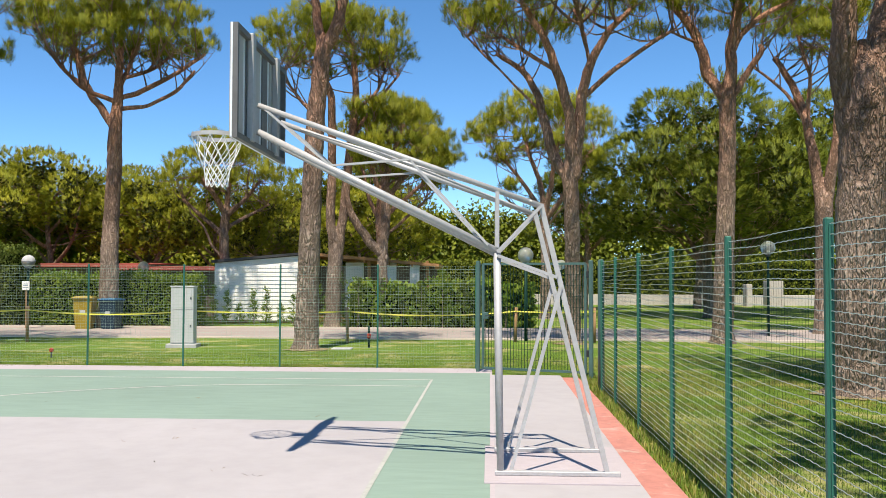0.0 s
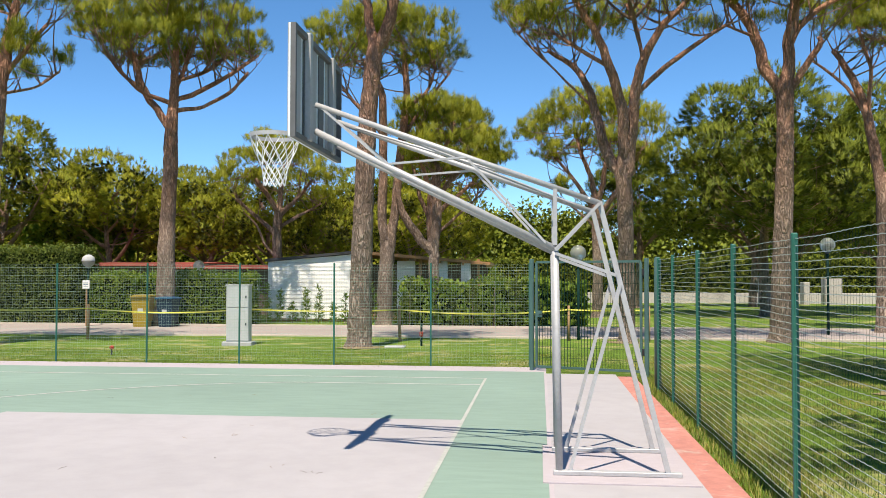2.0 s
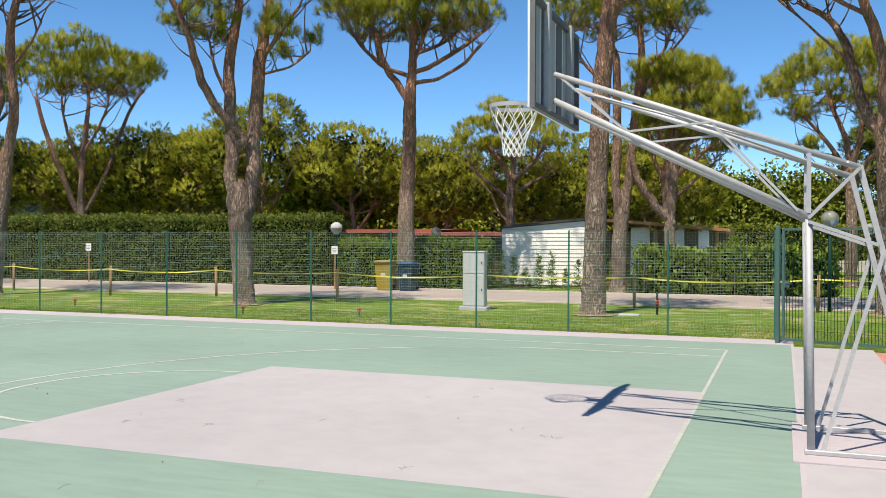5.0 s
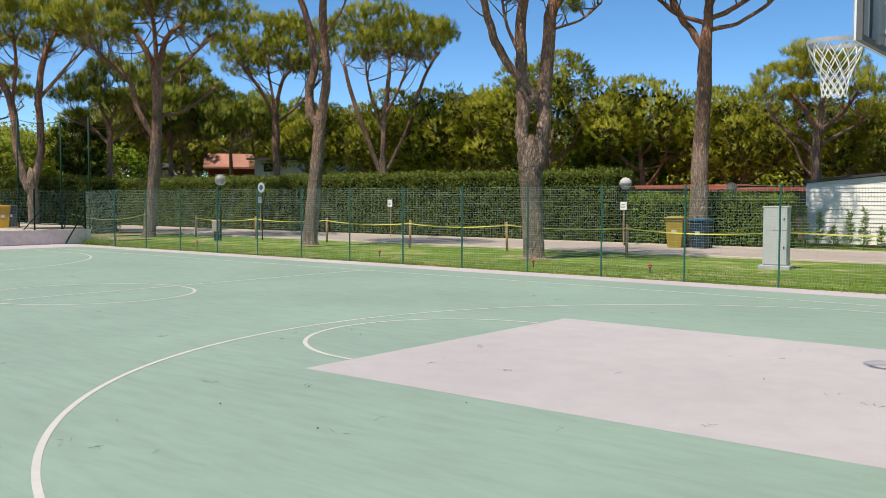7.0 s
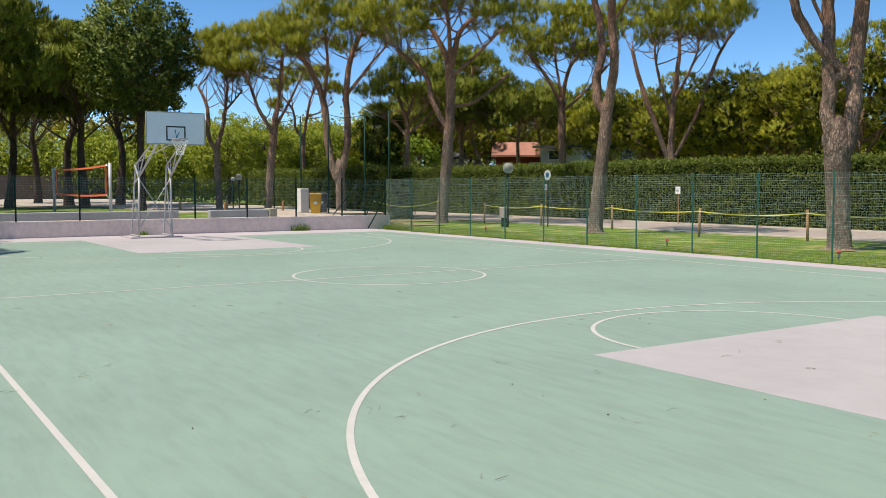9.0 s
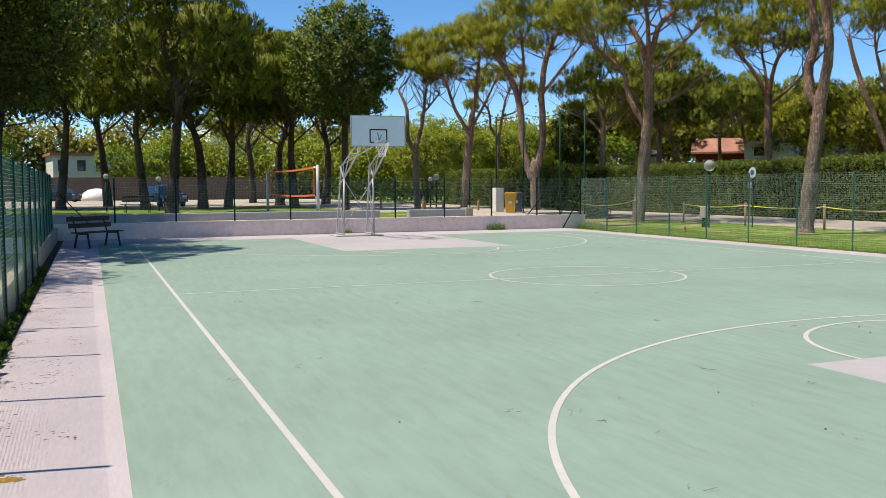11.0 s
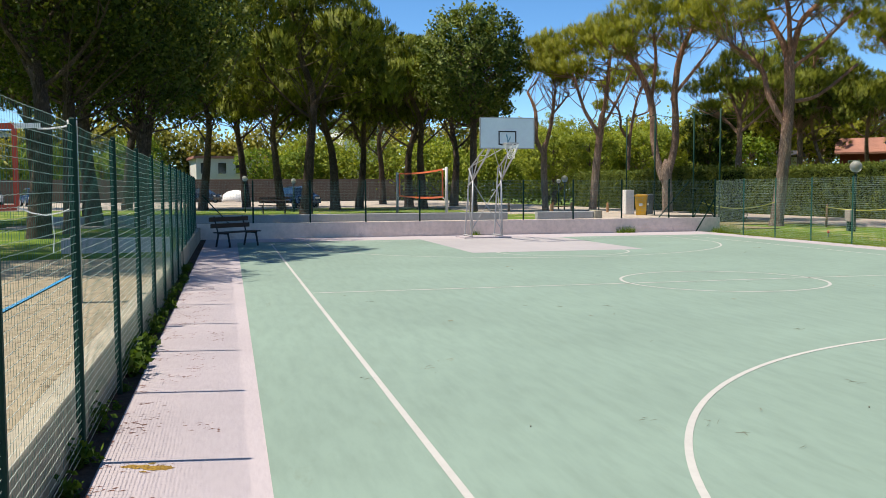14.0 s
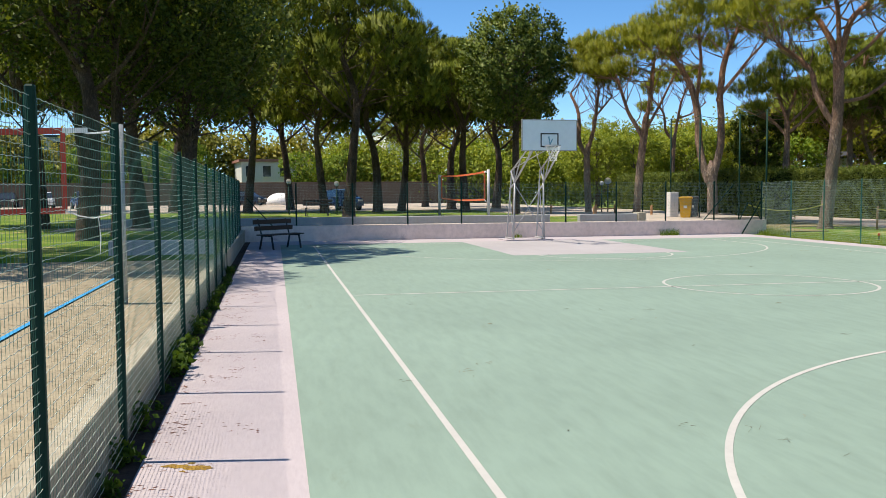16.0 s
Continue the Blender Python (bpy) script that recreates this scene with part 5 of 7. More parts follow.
pine(-41.53, 17.0, 0.00, 61,
     trunk=[(0, 0, 0.24), (0.02, 2.4, 0.21), (0.10, 4.2, 0.19), (0.05, 5.4, 0.17)],
     limbs=[[(0.08, 4.4, 0.11), (-0.7, 5.3, 0.09), (-1.6, 6.1, 0.06)], [(0.05, 5.3, 0.13), (-0.3, 6.3, 0.10), (-0.7, 7.2, 0.06)], [(0.06, 5.3, 0.13), (0.4, 6.4, 0.10), (0.6, 7.5, 0.06)],
            [(0.10, 4.5, 0.11), (0.9, 5.2, 0.08), (1.8, 6.1, 0.05)], [(0.06, 4.9, 0.09), (1.1, 6.0, 0.07), (1.5, 6.9, 0.05)]],
     puffs=[(-1.9, 6.6, 0.9, 0.6), (-1.0, 7.4, 1.1, 0.8), (0.2, 7.9, 1.3, 0.8), (1.3, 7.4, 1.1, 0.8), (2.1, 6.7, 0.9, 0.6), (-0.5, 6.7, 0.9, 0.5), (0.9, 6.6, 0.9, 0.5), (-1.6, 5.8, 0.6, 0.35)], needle=NEEDLE2)
pine(-48.69, 25.6, 0.00, 55,
     trunk=[(0, 0, 0.28), (0.03, 3.4, 0.24), (0.0, 5.4, 0.22), (0.08, 7.0, 0.19)],
     limbs=[[(0.0, 5.2, 0.13), (-0.9, 6.3, 0.10), (-1.9, 7.4, 0.06)], [(0.06, 6.8, 0.14), (-0.4, 8.0, 0.11), (-0.9, 9.2, 0.07)], [(0.08, 7.0, 0.14), (0.5, 8.3, 0.11), (0.9, 9.6, 0.07)],
            [(0.03, 5.6, 0.13), (1.2, 6.6, 0.10), (2.6, 7.5, 0.06)], [(0.05, 6.2, 0.10), (1.4, 7.8, 0.08), (2.2, 8.9, 0.05)], [(0.0, 4.6, 0.08), (1.0, 5.2, 0.06), (2.2, 5.5, 0.04)]],
     puffs=[(-2.1, 8.1, 1.1, 0.7), (-1.1, 9.4, 1.4, 0.9), (0.4, 10.0, 1.6, 1.0), (1.9, 9.4, 1.4, 0.9), (2.9, 8.3, 1.1, 0.7), (-0.4, 8.4, 1.2, 0.5), (1.4, 8.1, 1.1, 0.5), (2.4, 6.0, 0.7, 0.35)], needle=NEEDLE2)
pine(-4.0, 33.0, 0.00, 6,
     trunk=[(0, 0, 0.24), (0.05, 2.4, 0.21), (-0.1, 4.2, 0.20), (-0.05, 5.6, 0.18)],
     limbs=[[(-0.1, 4.4, 0.11), (-0.6, 5.5, 0.09), (-0.9, 6.8, 0.06)], [(-0.05, 5.5, 0.13), (-0.5, 7.0, 0.10), (-1.0, 8.2, 0.06)], [(-0.05, 5.6, 0.13), (0.2, 7.2, 0.10), (0.3, 8.8, 0.06)],
            [(-0.05, 5.0, 0.13), (0.9, 6.4, 0.10), (1.8, 7.9, 0.06)], [(-0.08, 4.4, 0.12), (1.2, 5.6, 0.09), (2.6, 6.8, 0.05)], [(0.0, 3.6, 0.09), (1.1, 4.6, 0.07), (2.2, 5.6, 0.04)]],
     puffs=[(-1.2, 8.6, 1.0, 0.7), (0.2, 9.3, 1.2, 0.8), (1.4, 8.9, 1.2, 0.8), (2.4, 8.1, 1.0, 0.7), (3.0, 7.1, 0.9, 0.6), (2.5, 6.0, 0.8, 0.5), (0.4, 7.4, 1.0, 0.6), (-0.8, 6.9, 0.8, 0.5), (1.4, 6.7, 0.8, 0.5)], needle=NEEDLEB)
pine(-11.1, 32.0, 0.00, 14,
     trunk=[(0, 0, 0.25), (0.05, 2.2, 0.22), (0.0, 3.8, 0.21), (0.1, 4.8, 0.19)],
     limbs=[[(-0.02, 3.7, 0.12), (-0.9, 4.5, 0.09), (-1.9, 5.4, 0.06)], [(0.08, 4.7, 0.13), (-0.5, 5.6, 0.10), (-1.2, 6.5, 0.07)], [(0.1, 4.8, 0.13), (0.2, 5.9, 0.10), (0.3, 6.9, 0.07)],
            [(0.1, 4.6, 0.13), (0.9, 5.3, 0.09), (1.6, 6.2, 0.06)], [(0.02, 4.0, 0.10), (1.0, 4.6, 0.08), (2.0, 5.2, 0.05)], [(0.0, 2.6, 0.07), (-0.5, 3.2, 0.06), (-0.9, 4.1, 0.05), (-1.5, 4.7, 0.03)]],
     puffs=[(-2.3, 6.1, 0.9, 0.7), (-1.4, 7.0, 1.1, 0.8), (-0.2, 7.4, 1.2, 0.8), (1.0, 7.1, 1.1, 0.8), (2.0, 6.3, 0.9, 0.7), (-0.8, 6.2, 0.8, 0.5), (0.6, 6.2, 0.8, 0.5), (2.3, 5.5, 0.6, 0.4)], needle=NEEDLEB)
MID = [auto_pine(23, 11.0, 7.8, 5.6, 0.24, NEEDLE3, 16, False, (0.26, 0.034))]
scatter_all(MID, [
    (-48.6, 24.9, 0.0, 249, 0.9),
    (-47.8, 26.7, 0.0, 332, 0.85),
    (-52.7, 33.5, 0.0, 55, 0.95),
    (-57.7, 29.9, 0.0, 138, 0.95),
    (-56.6, 39.8, 0.0, 304, 1.0),
    (-51.3, 41.1, 0.0, 27, 0.9),
    (6.6, -3.6, 0, 40, 0.95), (10.5, -2.0, 0, 130, 1.0), (13.5, 3.0, 0, 220, 1.0), (11.6, 0.4, 0, 10, 0.9)])
poplar = leaf_tree(31, 10.5, 5.6, 4.4, 0.2, LEAFD, "leafy poplar with dark glossy green leaves", 50, 420, 0.15)
scatter_all([poplar], [(-47.6, 4.5, 0.43, 30, 1.08)])
maple = leaf_tree(32, 10.2, 8.5, 4.1, 0.22, LEAFS, "broad leafy tree with green foliage darkened for shade", 66, 330, 0.125, 0.1)
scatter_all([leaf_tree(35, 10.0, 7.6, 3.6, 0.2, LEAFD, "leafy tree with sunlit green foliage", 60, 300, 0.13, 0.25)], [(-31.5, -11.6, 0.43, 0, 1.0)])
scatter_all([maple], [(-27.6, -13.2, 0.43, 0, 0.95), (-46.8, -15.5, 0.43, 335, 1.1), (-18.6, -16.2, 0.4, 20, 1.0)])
LOW = [leaf_tree(33, 6.0, 5.4, 1.6, 0.12, LEAFB, "young leafy tree with bright green leaves", 26, 130, 0.2), leaf_tree(34, 5.0, 4.6, 1.3, 0.1, LEAFB, "young leafy tree with bright green leaves", 26, 110, 0.2)]
low = []
for y in (-40, -34, -29, -23, -18.5, -5.0, -0.5, 2.4, 15.0, 19.5, 24, 30, 36):
    low.append((-104 + rng.uniform(-3, 1.5), y + rng.uniform(-0.6, 0.6), 0.4, rng.uniform(0, 360), rng.uniform(1.0, 1.4)))
SUNNY = [leaf_tree(37, 8.0, 7.4, 1.2, 0.18, LEAFY, "broad leafy tree with sunlit yellow-green leaves", 52, 260, 0.17), leaf_tree(38, 7.0, 6.6, 1.0, 0.16, LEAFY, "broad leafy tree with sunlit yellow-green leaves", 52, 230, 0.17)]
scatter_all(SUNNY, [(-78.5, 20.7, 0.4, 0, 1.0), (-73.5, 22.0, 0.4, 70, 1.0), (-79.0, 26.2, 0.3, 140, 0.95), (-74.5, 27.6, 0.2, 210, 1.05), (-80.0, 31.2, 0.2, 280, 0.98), (-75.0, 33.0, 0.1, 30, 0.98), (-80.5, 37.2, 0.1, 100, 0.8), (-70.5, 17.6, 0.4, 160, 0.95)])
scatter_all([leaf_tree(36, 6.3, 3.2, 2.2, 0.17, LEAFS, "narrow dark evergreen tree behind the hedge", 70, 170, 0.12)], [(-44.2, 17.0, 0.0, 0, 1.0)])
low += [(-22.9, 36.5, 0, 40, 1.32), (-55.0, 25.5, 0, 200, 0.9)]
scatter_all(LOW, low)


# ---------------------------------------------------------------- hedges
def hedge(name, label, x0, x1, y0, y1, h, dens=190, size=0.082, wav=0.12, material=None):
    t = thing(name, label, "hedge")
    r = np.random.default_rng(int(abs(x0 * 13 + y0 * 7)) + 5)
    # Near-black core sheet; its colour stands for the shade between the leaves.
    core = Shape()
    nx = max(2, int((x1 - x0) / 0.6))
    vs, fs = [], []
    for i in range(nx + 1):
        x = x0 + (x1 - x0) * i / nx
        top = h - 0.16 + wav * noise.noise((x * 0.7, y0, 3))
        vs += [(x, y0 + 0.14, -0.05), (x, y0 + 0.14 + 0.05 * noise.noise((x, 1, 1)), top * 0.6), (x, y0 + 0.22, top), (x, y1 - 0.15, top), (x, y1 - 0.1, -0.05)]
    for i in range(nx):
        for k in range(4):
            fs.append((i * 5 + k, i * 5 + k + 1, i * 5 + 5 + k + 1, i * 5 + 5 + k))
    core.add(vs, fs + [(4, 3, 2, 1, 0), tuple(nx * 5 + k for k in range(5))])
    part("shade_core", core, CORE, t, "near-black core with the hedge's inner shade in its colour")
    n = int((x1 - x0) * h * dens)
    X = r.uniform(x0, x1, n)
    Z = r.uniform(0.02, 1.0, n) * h
    bulge = np.array([0.16 * noise.noise((a * 0.9, b * 0.9, 2)) for a, b in zip(X, Z)])
    Y = y0 + r.uniform(-0.06, 0.16, n) + bulge
    n2 = int((x1 - x0) * (y1 - y0) * dens * 0.7)
    X2 = r.uniform(x0, x1, n2)
    Z2 = h + np.array([wav * noise.noise((a * 0.7, y0, 3)) for a in X2]) + r.uniform(-0.16, 0.10, n2)
    Y2 = r.uniform(y0, y1, n2)
    C = np.concatenate([np.stack([X, Y, Z], 1), np.stack([X2, Y2, Z2], 1)])
    face = np.concatenate([np.tile((0.0, -1.0, 0.35), (n, 1)), np.tile((0.0, -0.3, 1.0), (n2, 1))])
    for x, d in ((x0, -1.0), (x1, 1.0)):
        m = int((y1 - y0) * h * dens)
        ends = np.stack([x + d * r.uniform(-0.05, 0.12, m), r.uniform(y0, y1, m), r.uniform(0.02, 1.0, m) * h], 1)
        C, face = np.concatenate([C, ends]), np.concatenate([face, np.tile((d, -0.2, 0.35), (m, 1))])
    part("foliage", leaves("foliage", C, material or HEDGEL, 4, size, 0.07, r, 0.0, face, 0.6), None, t, "small matt green leaves")
    return t


hedge("hedge", "tall clipped green hedge along the lane", -60, -16.0, 23.2, 24.6, 2.8)
hedge("hedge", "lower clipped green hedge by the bins", -15.7, -9.6, 23.6, 24.6, 1.82, material=LEAFB)
hedge("hedge", "loose young laurel hedge in front of the cabins", -4.0, 2.4, 24.0, 25.0, 1.55, 60, 0.17, 0.35, LEAFB)
hedge("hedge", "tall dark hedge behind the waste bins", -58, -39, 14.5, 16.0, 2.62)


def far_woods(name, label, length, h, at, turn, seed, material, per=8, size=0.62):
    """A distant belt of trees: clumped leaf masses of uneven height."""
    r = np.random.default_rng(seed)
    C, N = [], []
    x = -length / 2
    while x < length / 2:
        hh, ww = h * r.uniform(0.65, 1.15), r.uniform(2.2, 4.0)
        n = int(19 * hh * ww / 4)
        u = r.normal(0, 1, (n, 3))
        u /= np.linalg.norm(u, axis=1)[:, None]
        C.append(np.array([x, 0, hh * 0.5]) + u * np.array([ww, ww * 0.6, hh * 0.5]) * r.uniform(0.75, 1, (n, 1)))
        N.append(u + np.array([0, 0, 0.6]))
        x += ww * r.uniform(0.7, 1.0)
    ob = solid(name, leaves(name, np.concatenate(C), material, per, size, 0.7, r, 0.0, np.concatenate(N), 0.5), None, label, "trees", kind="stuff")
    ob.matrix_world = pose(*at, 0, 0, turn)


# Added backing: blocks the bright sky gaps under the round crowns.
hedge("hedge", "added backing hedge that closes sky gaps behind the round pines", -66, -7.5, 50, 52, 5.5, 56, 0.21, 0.9, NEEDLEB)
hedge("hedge", "dark overgrown hedge behind the far wall", -28, 46, 61, 63, 3.1, 80, 0.15, 0.6, NEEDLE2)
far_woods("far_woods", "distant belt of leafy green trees", 50, 8, (8, 80, 0), 0, 51, NEEDLE2, 44, 0.36)
far_woods("far_woods", "distant belt of leafy green trees", 58, 10, (-118, -24, 0.3), 90, 52, OLIVE, 16, 0.45)
far_woods("far_woods", "distant belt of leafy green trees", 44, 10, (-118, 37, 0.3), 90, 55, OLIVE, 16, 0.45)
far_woods("far_woods", "belt of green trees behind the tall hedge", 80, 8.0, (-88, 32, 0.3), 62, 53, LEAFY, 26, 0.29)
far_woods("far_woods", "distant belt of leafy green trees", 90, 9, (-70, -62, 0), 0, 54, NEEDLE2)


# ---------------------------------------------------------------- lawn and lane furniture
def cabinet():
    c = thing("utility_cabinet", "tall grey metal utility cabinet on a concrete foot", "cabinet", at=(-6.8, 14.25, 0), turn=6)
    part("foot", Shape().box((-0.38, -0.27, -0.1), (0.38, 0.27, 0.07), 0.015), GREYC, c, "pale concrete foot")
    part("body", Shape().box((-0.29, -0.17, 0.07), (0.29, 0.19, 1.50), 0.008), CABG, c)
    part("lid", Shape().box((-0.31, -0.20, 1.50), (0.31, 0.21, 1.53), 0.008), CABG, c)
    for z0, z1 in ((0.10, 0.93), (0.945, 1.49)):
        d = part("door", Shape().box((-0.28, -0.19, z0), (0.28, -0.172, z1), 0.005), CABG, c)
        part("lock", Shape().box((0.20, -0.20, (z0 + z1) / 2 - 0.03), (0.235, -0.19, (z0 + z1) / 2 + 0.03)), DARKP, d)


cabinet()


def wheelie_bin(x, y, z, turn, body, lid, label, k=1.0, size=1.0):
    b = thing("wheelie_bin", label, "bin", "bins", at=(x, y, z), turn=turn)
    b.scale = (size, size, size)
    s = Shape()
    n = 4
    prof = [(0.24, 0.0), (0.25, 0.08), (0.31, 0.98), (0.33, 1.0), (0.33, 1.04)]
    vs, fs = [], []
    for q, h in prof:
        vs += [(-q, -q, h * k), (q, -q, h * k), (q, q * 1.1, h * k), (-q, q * 1.1, h * k)]
    for i in range(len(prof) - 1):
        fs += [(i * 4 + j, i * 4 + (j + 1) % 4, i * 4 + 4 + (j + 1) % 4, i * 4 + 4 + j) for j in range(4)]
    s.add(vs, fs + [(3, 2, 1, 0)])
    part("body", s, body, b)
    l = Shape().box((-0.35, -0.37, 1.04 * k), (0.35, 0.40, 1.08 * k), 0.012).box((-0.28, -0.28, 1.08 * k), (0.28, 0.3, 1.11 * k), 0.012)
    part("lid", l, lid, b)
    part("handle", Shape().tube([(-0.3, 0.44, 1.02 * k), (0.3, 0.44, 1.02 * k)], 0.018, 8), lid, b)
    for sx in (-0.25, 0.25):
        part("wheel", Shape().tube([(sx - 0.03, 0.27, 0.1), (sx + 0.03, 0.27, 0.1)], 0.1, 14), RUBBER, b)
    part("sticker", Shape().box((-0.09, -0.292, 0.50 * k), (0.09, -0.284, 0.64 * k)), CABG, b, "pale worn sticker")


wheelie_bin(-12.92, 22.0, 0, 8, YELD, YELD, "yellow plastic wheelie bin darkened for shade, beside the hedge")
wheelie_bin(-12.02, 22.05, 0, -4, BINBLUE, BLUEP, "dark blue plastic wheelie bin, darkened further for shade, in front of a pine", 1.0, 0.94)
wheelie_bin(-36.9, 9.4, 0.465, 60, YELP, YELP, "yellow plastic wheelie bin by the far hedge", 1.0, 0.84)
wheelie_bin(-38.1, 10.3, 0.465, 60, DARKP, DARKP, "dark plastic wheelie bin by the far hedge", 1.0, 0.84)
solid("meter_box", Shape().box((-38.6, 9.25, 0.46), (-38.2, 9.67, 1.6), 0.02), PLASTER, "white plastered meter box", "box")

STAKES = [(3.9, 17.0), (1.7, 17.0), (-2.9, 16.2), (-7.2, 16.0), (-11.8, 16.0), (-16.4, 16.4), (-20.0, 15.6), (-25.4, 16.8), (-29.4, 16.5), (-33.3, 16.3)]


def stakes():
    for i, (x, y) in enumerate(STAKES):
        lean = 0.03 * math.sin(i * 2.3)
        solid("stake", Shape().tube([(x, y, -0.1), (x + lean, y, 0.95)], [0.045, 0.042], 9), WOODP, "round wooden stake that carries yellow tape", "stake", "stakes", smooth=True)
    spans = list(zip(STAKES, STAKES[1:])) + [((-34.3, 11.0), (-34.7, 14.85))]
    for i, ((x0, y0), (x1, y1)) in enumerate(spans):
        s = Shape()
        vs = []
        n = 24
        sag, top = (0.03 + 0.09 * abs(math.sin(i * 1.7)), 0.84) if i < 9 else (0.27, 1.05)
        for k in range(n + 1):
            t = k / n
            z = top - sag * 4 * t * (1 - t)
            tw = 0.5 * math.sin(t * 9 + i)
            p = Vector((x0 + (x1 - x0) * t, y0 + (y1 - y0) * t - 0.05, z))
            vs += [p + Vector((0, 0.012 * math.sin(tw), 0.019 * math.cos(tw))), p - Vector((0, 0.012 * math.sin(tw), 0.019 * math.cos(tw)))]
        s.add(vs, [(2 * k, 2 * k + 1, 2 * k + 3, 2 * k + 2) for k in range(n)])
        solid("barrier_tape", s, TAPE, "sagging yellow barrier tape between stakes", "tape", "barrier tapes")


stakes()


def globe_lamp(x, y, z, h, r=0.225, label="garden lamp with a clear glass globe on a green post", cap=False):
    l = thing("globe_lamp", label, "lamp", "globe lamps", at=(x, y, z))
    part("post", Shape().tube([(0, 0, -0.1), (0, 0, h - r)], 0.04, 10), FENCEG, l, "", True)
    part("collar", Shape().lathe([(0.03, 0), (0.07, 0.02), (0.075, 0.06), (0.04, 0.08)], 12, (0, 0, h - r - 0.05)), DARKP, l, "", True)
    g = Shape().lathe([(max(0.004, (r + (0.004 if i % 2 else -0.004)) * math.sin(math.pi * i / 24)), -r * math.cos(math.pi * i / 24)) for i in range(25)], 20, (0, 0, h))
    part("globe", g, GLOBE, l, "clear ribbed globe", True)
    if cap:
        part("cap", Shape().lathe([(r * 1.02, -0.02), (r * 1.04, 0.02), (r * 0.9, r * 0.55), (r * 0.5, r * 0.92), (0.01, r * 1.04)], 20, (0, 0, h)), GREYC, l, "grey metal cap", True)
    part("lamp_socket", Shape().lathe([(0.02, 0), (0.03, 0.05), (0.045, 0.1), (0.02, 0.14)], 10, (0, 0, h - r + 0.02)), CABG, l, "", True)


for a in ((2.0, 17.4, 0, 2.42), (-29.3, 14.6, 0, 2.45), (-15.05, 22.2, 0, 2.3, 0.225, "garden lamp with a grey cap on a green post", True), (-13.0, 27.4, 0, 2.2), (4.1, 31.5, 0, 2.4), (9.7, 20.4, 0, 2.75), (-47.8, 9.9, 0.43, 1.80, 0.19), (-49.5, 10.18, 0.43, 1.69, 0.13), (-51.3, -7.8, 0.43, 1.9, 0.15), (-51.2, -5.1, 0.43, 1.75, 0.15)):
    globe_lamp(*a)


def sign_post(x, y, z0, w, h, round_=False):
    s = thing("sign", "round blue and white sign on a green post" if round_ else "small white notice on a wooden stake", "sign", "signs", at=(x, y, 0))
    part("post", Shape().tube([(0, 0, -0.1), (0, 0, z0 + h * 0.6)], 0.028, 8), FENCEG if round_ else WOODP, s)
    if round_:
        part("plate", Shape().tube([(0, -0.035, z0 + h / 2), (0, -0.05, z0 + h / 2)], w / 2, 20), CABG, s, "round pale plate")
        part("disc", Shape().tube([(0, -0.051, z0 + h / 2), (0, -0.055, z0 + h / 2)], w * 0.26, 20), BLUEP, s)
    else:
        pl = part("plate", Shape().box((-w / 2, -0.05, z0), (w / 2, -0.035, z0 + h), 0.004), CLAD, s)
        for i in range(3):
            part("text_bar", Shape().box((-w * 0.35, -0.053, z0 + h * (0.25 + 0.2 * i)), (w * 0.3, -0.05, z0 + h * (0.31 + 0.2 * i))), BLUEP, pl)


sign_post(-15.0, 22.0, 1.32, 0.26, 0.3)
sign_post(-27.3, 22.7, 1.36, 0.28, 0.32)
sign_post(-36.5, 22.7, 1.5, 0.28, 0.32)
sign_post(-28.5, 16.1, 1.95, 0.42, 0.42, True)


def hydrant(x, y):
    h = thing("standpipe", "green garden standpipe with a red valve", "standpipe", at=(x, y, 0))
    part("pipe", Shape().tube([(0, 0, -0.05), (0, 0, 0.52)], 0.03, 10), FENCEG, h, "", True)
    part("valve", Shape().lathe([(0.02, 0), (0.05, 0.03), (0.05, 0.12), (0.02, 0.15)], 10, (0, 0, 0.2)), REDBAND, h, "", True)
    part("tap", Shape().tube([(0, 0, 0.45), (0, -0.12, 0.45), (0, -0.14, 0.40)], 0.015, 8), FENCEG, h)


hydrant(-2.1, 14.6)
solid("cover_plate", Shape().box((-2.95, 13.9, -0.06), (-2.45, 14.3, 0.0), 0.01), GREYC, "pale concrete cover plate in the lawn", "cover")
for x, y in ((-8.6, 10.95), (-11.6, 10.6), (-17.2, 11.0), (-26.5, 11.4)):
    f = thing("sprinkler", "small red sprinkler head in the lawn", "sprinkler", "sprinklers", at=(x, y, 0))
    part("stem", Shape().tube([(0, 0, -0.06), (0, 0, 0.1)], 0.018, 8), DARKP, f)
    part("head", Shape().lathe([(0.02, 0), (0.045, 0.01), (0.05, 0.06), (0.015, 0.09)], 10, (0, 0, 0.1)), REDBAND, f)
box9 = thing("control_box", "small beige control box on a green pedestal", "box", at=(-29.7, 14.7, 0))
part("pedestal", Shape().box((-0.1, -0.08, -0.1), (0.1, 0.08, 0.35), 0.01), FENCEG, box9)
part("body", Shape().box((-0.17, -0.12, 0.35), (0.17, 0.12, 0.8), 0.015), ROAD, box9)


